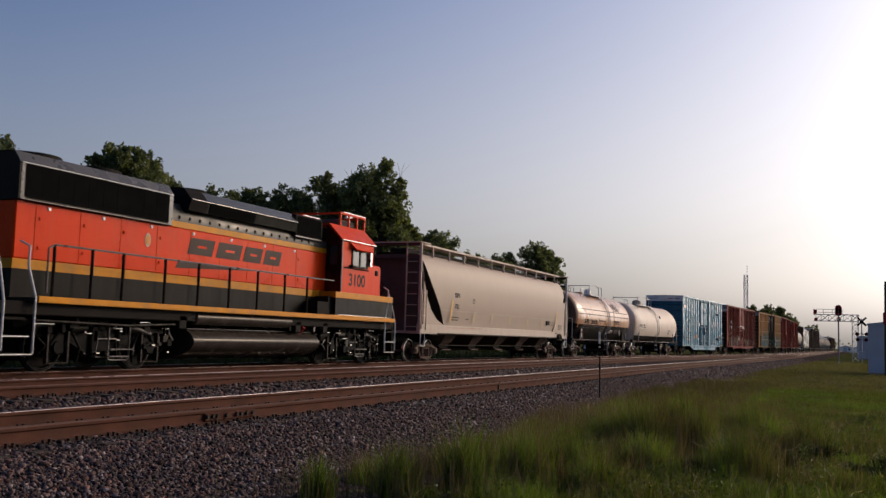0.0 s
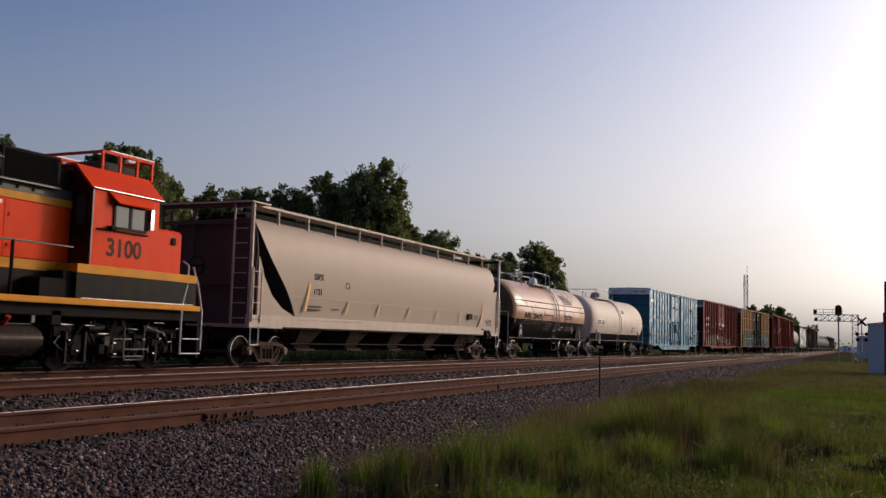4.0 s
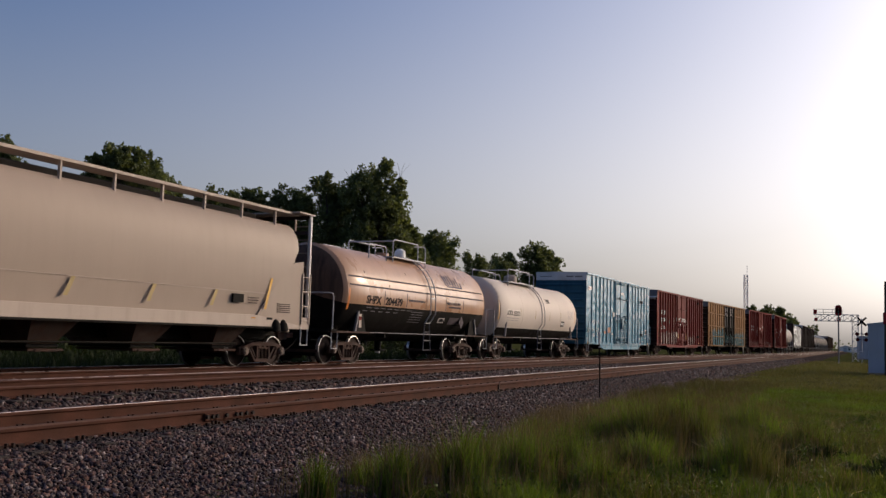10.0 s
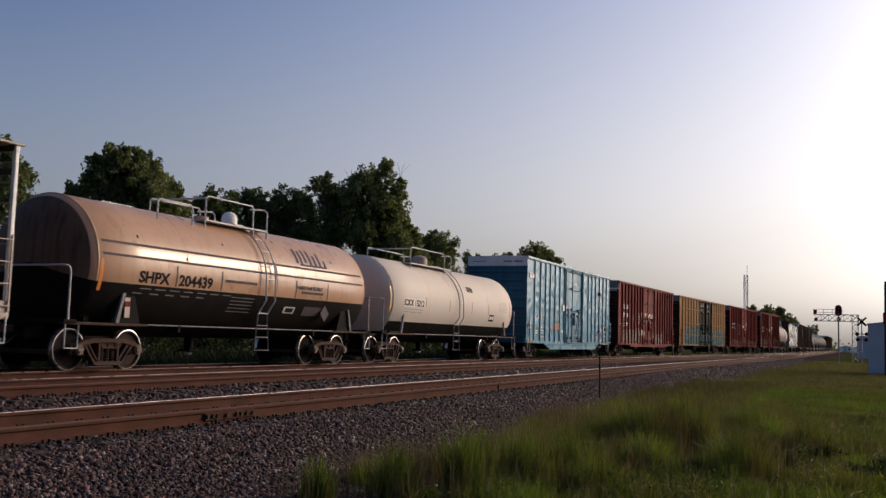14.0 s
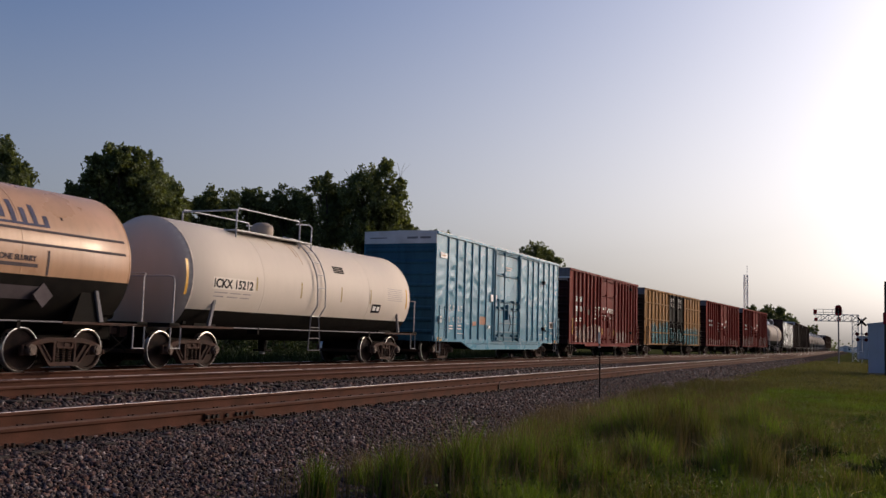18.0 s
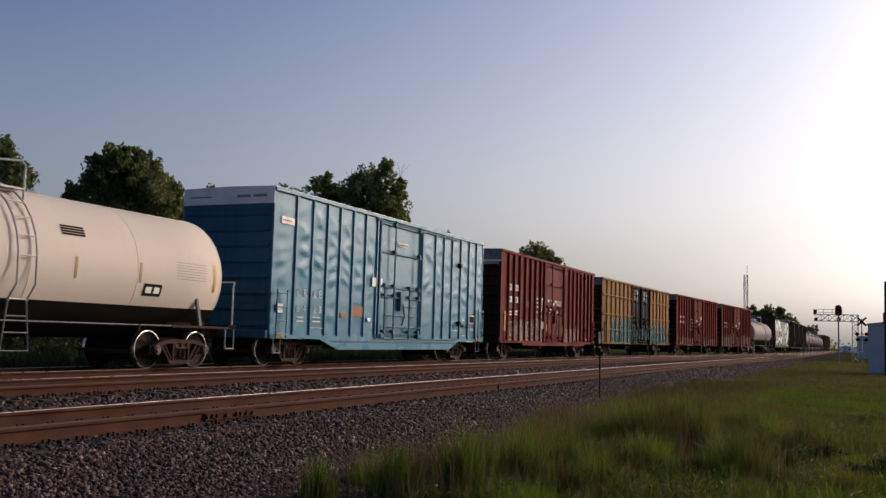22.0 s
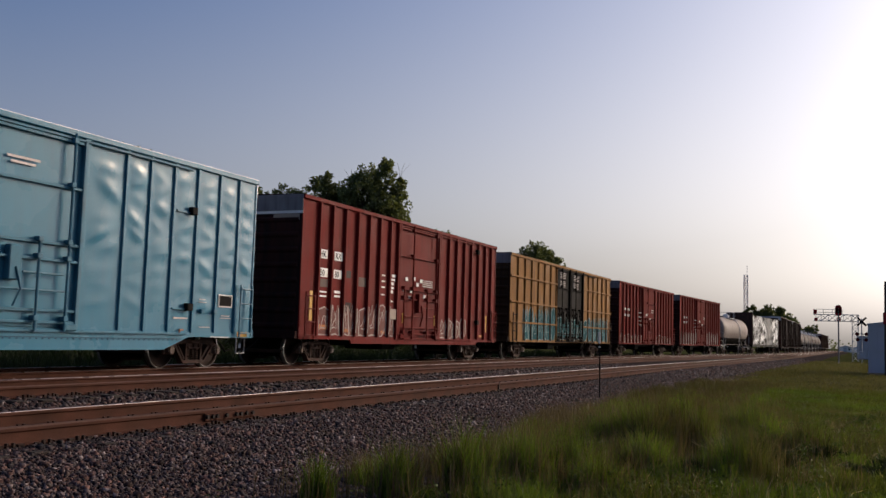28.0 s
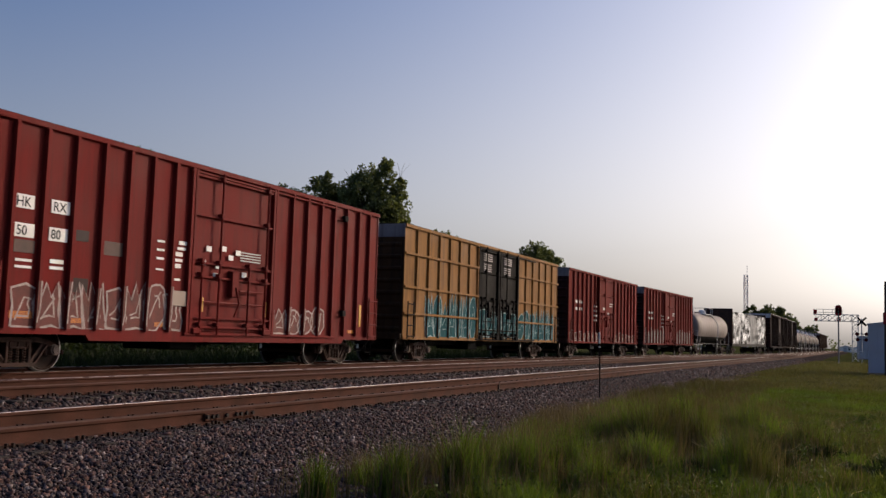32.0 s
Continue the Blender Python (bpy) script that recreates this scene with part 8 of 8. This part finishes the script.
def tree(x, y, h, w, seed, n=13000, leaf=M_LEAF, size=0.17, base=0.25, label="dark green broadleaf tree with an uneven crown", boughs=(), group="trees behind the tracks", name="tree", z0=-0.8, twigs=()):
    """A leaning trunk, limbs that end in leafy boughs, gaps between them."""
    rg = np.random.default_rng(seed)
    t = thing(name, label, name, group, Matrix.Translation((x, y, z0)))
    v, f, at, rad = crown(rg, n, w, h, base, size, boughs)
    mid = ACROSS * float(np.mean(at @ np.array(ACROSS)))
    mb = MB()
    trunk = [Vector((0, 0, -0.3)), mid * 0.2 + Vector((0.1, 0.05, h * 0.2)), mid * 0.6 + Vector((0, 0, h * 0.45)), mid + Vector((0, 0, h * 0.66))]
    for (u, q), (r0, r1) in zip(zip(trunk, trunk[1:]), ((0.026, 0.019), (0.019, 0.013), (0.013, 0.005))):
        mb.cyl(u, q, h * r0, 9, h * r1)
    for p in at:
        p = Vector(p)
        st = trunk[1].lerp(trunk[3], min(0.95, max(0.0, (p.z / h - 0.35) * 1.3)))
        bend = st.lerp(p, 0.5) + Vector((0, 0, 0.04 * h * rg.uniform(-0.5, 0.6)))
        mb.tube([st, bend, bend.lerp(p, 0.55)], h * 0.0032, 5)
    for a, z, da, dz in twigs:                        # bare dead twigs over the crown
        p = ACROSS * a + Vector((0, 0, z))
        for k in (-0.25, 0.05, 0.3):
            mb.tube([p, p + (ACROSS * (da + k) + Vector((0, 0, dz))) * 0.55, p + ACROSS * (da + 2 * k) + Vector((0, 0, dz))], 0.012, 4)
    part("trunk", mb, M_BARK, t)
    part("crown", fast_mesh("crown", v, f, leaf), leaf, t)
    return t


tree(-47.6, 38.4, 13.2, 5.0, 21, n=9000, label="tall dark green tree with a ragged crown", boughs=[(1.5, 12.6, 0.4), (1.9, 11.7, 0.67), (2.5, 11.1, 0.54), (2.9, 10.8, 0.41), (1.7, 10.5, 1.01), (2.4, 9.8, 0.94), (0.2, 12.2, 0.9), (-1.2, 11.4, 1.1)])
tree(-43.4, 46.6, 13.9, 5.4, 22, n=17000, label="dense dark green tree with a rounded top", boughs=[(-1.1, 12.9, 0.58), (-0.2, 13.0, 0.59), (0.7, 12.8, 0.66), (1.4, 12.2, 0.74), (-1.7, 12.1, 0.65), (-2.2, 11.3, 0.65), (0.0, 11.8, 1.32), (-3.1, 10.4, 0.5), (-1.1, 10.6, 1.3), (1.3, 10.8, 1.25), (-3.6, 9.9, 0.32)])
tree(-44.3, 50.8, 12.2, 4.0, 37, n=7000, boughs=[(0.6, 11.7, 0.55), (1.2, 11.3, 0.43), (0.3, 11.0, 0.78), (1.0, 10.4, 0.8)])
tree(-45.5, 56.4, 12.2, 5.0, 23, n=11000, boughs=[(0.1, 11.4, 0.51), (1.2, 11.7, 0.6), (0.6, 10.6, 0.93), (-0.6, 10.9, 0.42), (2.1, 10.8, 1.07), (-1.2, 9.6, 1.0)])
tree(-44.5, 61.0, 13.0, 5.0, 24, n=11000, boughs=[(-0.9, 12.3, 0.58), (0.2, 12.5, 0.63), (1.1, 12.4, 0.58), (0.2, 11.3, 1.25), (1.6, 11.0, 1.12), (-1.6, 10.6, 1.1)])
tree(-42.0, 63.5, 13.2, 5.0, 25, n=11000, boughs=[(-0.6, 12.4, 0.77), (0.5, 12.6, 0.77), (1.4, 12.2, 0.64), (0.1, 11.2, 1.27), (1.7, 10.8, 1.18), (-1.4, 10.8, 1.2)])
tree(-40.6, 66.0, 15.0, 4.6, 43, n=9000, label="slender green tree with thin upper branches", boughs=[(-0.4, 14.3, 0.47), (0.3, 14.2, 0.56), (1.0, 13.5, 0.7), (0.2, 13.1, 0.47), (1.8, 13.2, 0.84), (1.3, 12.0, 1.21), (0.8, 10.8, 1.16)])
tree(-37.4, 66.5, 16.6, 6.4, 27, n=19000, label="large green tree with airy upper branches and dead twigs", boughs=[(2.3, 16.0, 0.32), (2.1, 15.2, 0.55), (0.8, 14.8, 0.78), (-0.2, 14.0, 0.92), (1.5, 13.6, 1.38), (3.0, 13.2, 0.92), (3.3, 14.5, 0.32), (0.2, 12.1, 1.65), (2.5, 11.6, 1.38), (3.7, 11.4, 0.6), (1.2, 10.6, 1.56)], twigs=[(-0.6, 13.8, -0.2, 1.3), (3.2, 14.4, 0.3, 1.4)])
tree(-37.5, 68.0, 11.2, 5.5, 28, n=9000, boughs=[(3.6, 10.6, 0.66), (4.2, 10.2, 0.47), (2.5, 9.8, 1.12), (3.6, 9.2, 1.0)])
tree(-38.5, 86.0, 12.2, 6.0, 29, n=11000, boughs=[(-1.3, 11.5, 0.79), (0.0, 11.6, 0.74), (0.9, 11.0, 0.57), (-2.1, 10.6, 0.79), (-0.5, 10.2, 1.25), (-2.8, 9.9, 1.02)])
tree(-39.0, 78.0, 10.4, 6.0, 38)
tree(-39.5, 96.0, 11.1, 5.5, 30, n=8000, boughs=[(-0.5, 10.6, 0.5), (0.6, 10.2, 0.62), (1.6, 10.0, 0.5), (0.4, 9.2, 1.0)])
tree(-37.5, 102.0, 11.8, 5.0, 31, n=8000, boughs=[(-1.0, 10.9, 0.59), (0.1, 11.2, 0.59), (0.6, 10.4, 0.65), (-0.5, 9.8, 1.04)])
tree(-35.0, 106.0, 13.2, 6.0, 32, n=11000, boughs=[(-1.9, 12.1, 0.54), (-0.6, 12.5, 0.67), (0.5, 12.5, 0.67), (1.5, 11.9, 0.67), (2.5, 11.3, 0.53), (-0.3, 11.1, 1.07), (1.4, 10.4, 1.07), (-1.5, 10.2, 1.07)])
for x, y, h, w, sd in ((-28.8, 300, 14.6, 9, 33), (-26.0, 305, 15.2, 8, 34), (-21.0, 300, 12.4, 10, 35), (-16.8, 310, 8.6, 8, 36)):
    tree(x, y, h, w, sd, size=0.36, n=10000, label="distant dark tree above the train", group="distant trees")
# rows of shrubs added where tree shade darkens the ground
for i in range(16):
    tree(-44.0 + 1.5 * math.sin(i * 2.1) + 0.04 * i, 28.0 + 5.0 * i, 4.6 + 1.2 * math.sin(i * 1.3), 6.0, 60 + i, n=5000, base=0.02, size=0.15, name="shrub", leaf=M_SHRUB, label="dense green shrub below the trees, darkened for shade", group="shrubs below the trees")
for i in range(15):
    tree(-31.5 + 1.2 * math.sin(i * 1.7), 24.0 + 4.2 * i, 2.1 + 0.5 * math.sin(i * 2.3), 4.6, 90 + i, n=2600, base=0.0, size=0.12, name="shrub", leaf=M_SHRUB, label="low green shrub in the weeds, darkened for shade", group="shrubs below the trees")


def shed(x, y, w, d, h, label):
    t = thing("shed", label, "building", "sheds on the horizon", Matrix.Translation((x, y, -0.85)))
    part("wall", MB().box(-w / 2, w / 2, -d / 2, d / 2, -0.2, h), M_WHITE, t)
    part("roof", MB().prism([(-w / 2 - 0.3, h), (w / 2 + 0.3, h), (0, h + w * 0.16)], "y", -d / 2 - 0.3, d / 2 + 0.3), M_GALV, t, "grey sheet roof")
    part("door", MB().box(-w * 0.18, w * 0.10, -d / 2 - 0.06, -d / 2, 0.0, 2.2), M_GREYBOX, t)
    part("window", MB().box(w * 0.22, w * 0.36, -d / 2 - 0.06, -d / 2, 1.0, 1.9), M_GLASS, t)


shed(-7.5, 455, 5.0, 6, 2.4, "low white shed with a grey roof")
shed(-1.6, 470, 6.0, 7, 2.2, "wide low white shed with a grey roof")
shed(5.0, 450, 4.0, 6, 2.8, "small white shed with a grey roof")
rg = np.random.default_rng(17)
at, rad = [], []
def dead_twig(q, y, turn):
    """A pale forked dead twig lying on the grass."""
    t = thing("dead_twig", "pale dry forked twig lying in the grass", "twig", "twigs in the grass", pose(q, y, -0.60, 0, 0, turn))
    part("stem", MB().tube([(-0.24, 0, 0), (-0.05, 0.02, 0.02), (0.14, -0.01, 0.03), (0.26, 0.0, 0.09)], 0.007, 5), M_STRAW, t)
    part("fork", MB().tube([(0.02, 0.01, 0.025), (0.12, 0.05, 0.06), (0.20, 0.06, 0.13)], 0.005, 5).tube([(-0.1, 0.01, 0.015), (-0.02, -0.06, 0.05), (0.1, -0.09, 0.05)], 0.004, 5), M_STRAW, t)
    part("foot", MB().cyl((-0.2, 0, 0.0), (-0.19, 0, -0.16), 0.004, 5).cyl((0.12, 0, 0.02), (0.12, 0.01, -0.16), 0.004, 5), M_STRAW, t)


dead_twig(-1.05, 15.2, 20)
dead_twig(-2.2, 14.8, 155)
for qq, yy, hh in HERBS:
    for k in range(7):
        at.append((qq + rg.normal(0, 0.8) * hh, yy + rg.normal(0, 0.8) * hh, -0.74 + hh * rg.uniform(0.3, 1.25)))
        rad.append(hh * rg.uniform(0.3, 0.55))
v, f = leaves(rg, np.array(at), np.array(rad), 26000, 0.019)
tagged(new("weeds", fast_mesh("weeds", v, f, M_HERB)), "leafy green weeds in heaps among the grass", "weeds", "", "stuff")
# far woods along the horizon
rg = np.random.default_rng(5)
n = 260
an = np.concatenate([np.radians(rg.uniform(-75, 40, n))])
ds = rg.uniform(520, 800, n)
cs = np.stack([ds * np.sin(an), ds * np.cos(an), rg.uniform(1.0, 6.5, n)], 1)
cs = cs[(np.abs(cs[:, 0] + 3) > 6)]
v, f = leaves(rg, cs, rg.uniform(4, 8, len(cs)), 16000, 0.9)
tagged(new("far_woods", fast_mesh("far_woods", v, f, M_LEAF)), "low line of distant woods on the horizon", "woods", "", "stuff")

# an unseen wood added behind and beside the camera to block sky light
n = 150
an = np.radians(rg.uniform(75, 290, n))
ds = rg.uniform(26, 40, n)
cs = np.stack([ds * np.sin(an), ds * np.cos(an) - 6, rg.uniform(0.5, 10.5, n)], 1)
cs = cs[cs[:, 0] > -6]
back = np.stack([rg.uniform(-75, 20, 90), rg.uniform(-75, -50, 90), rg.uniform(0.5, 13, 90)], 1)
back = back[(back[:, 0] < -21) | (back[:, 0] > -6)]
cs = np.concatenate([cs, back])
v, f = leaves(rg, cs, rg.uniform(2.2, 3.6, len(cs)), 22000, 0.6)
tagged(new("added_wood_behind", fast_mesh("added_wood_behind", v, f, M_LEAF)), "unseen wood added to block sky light behind the camera", "woods", "", "stuff")


motions()
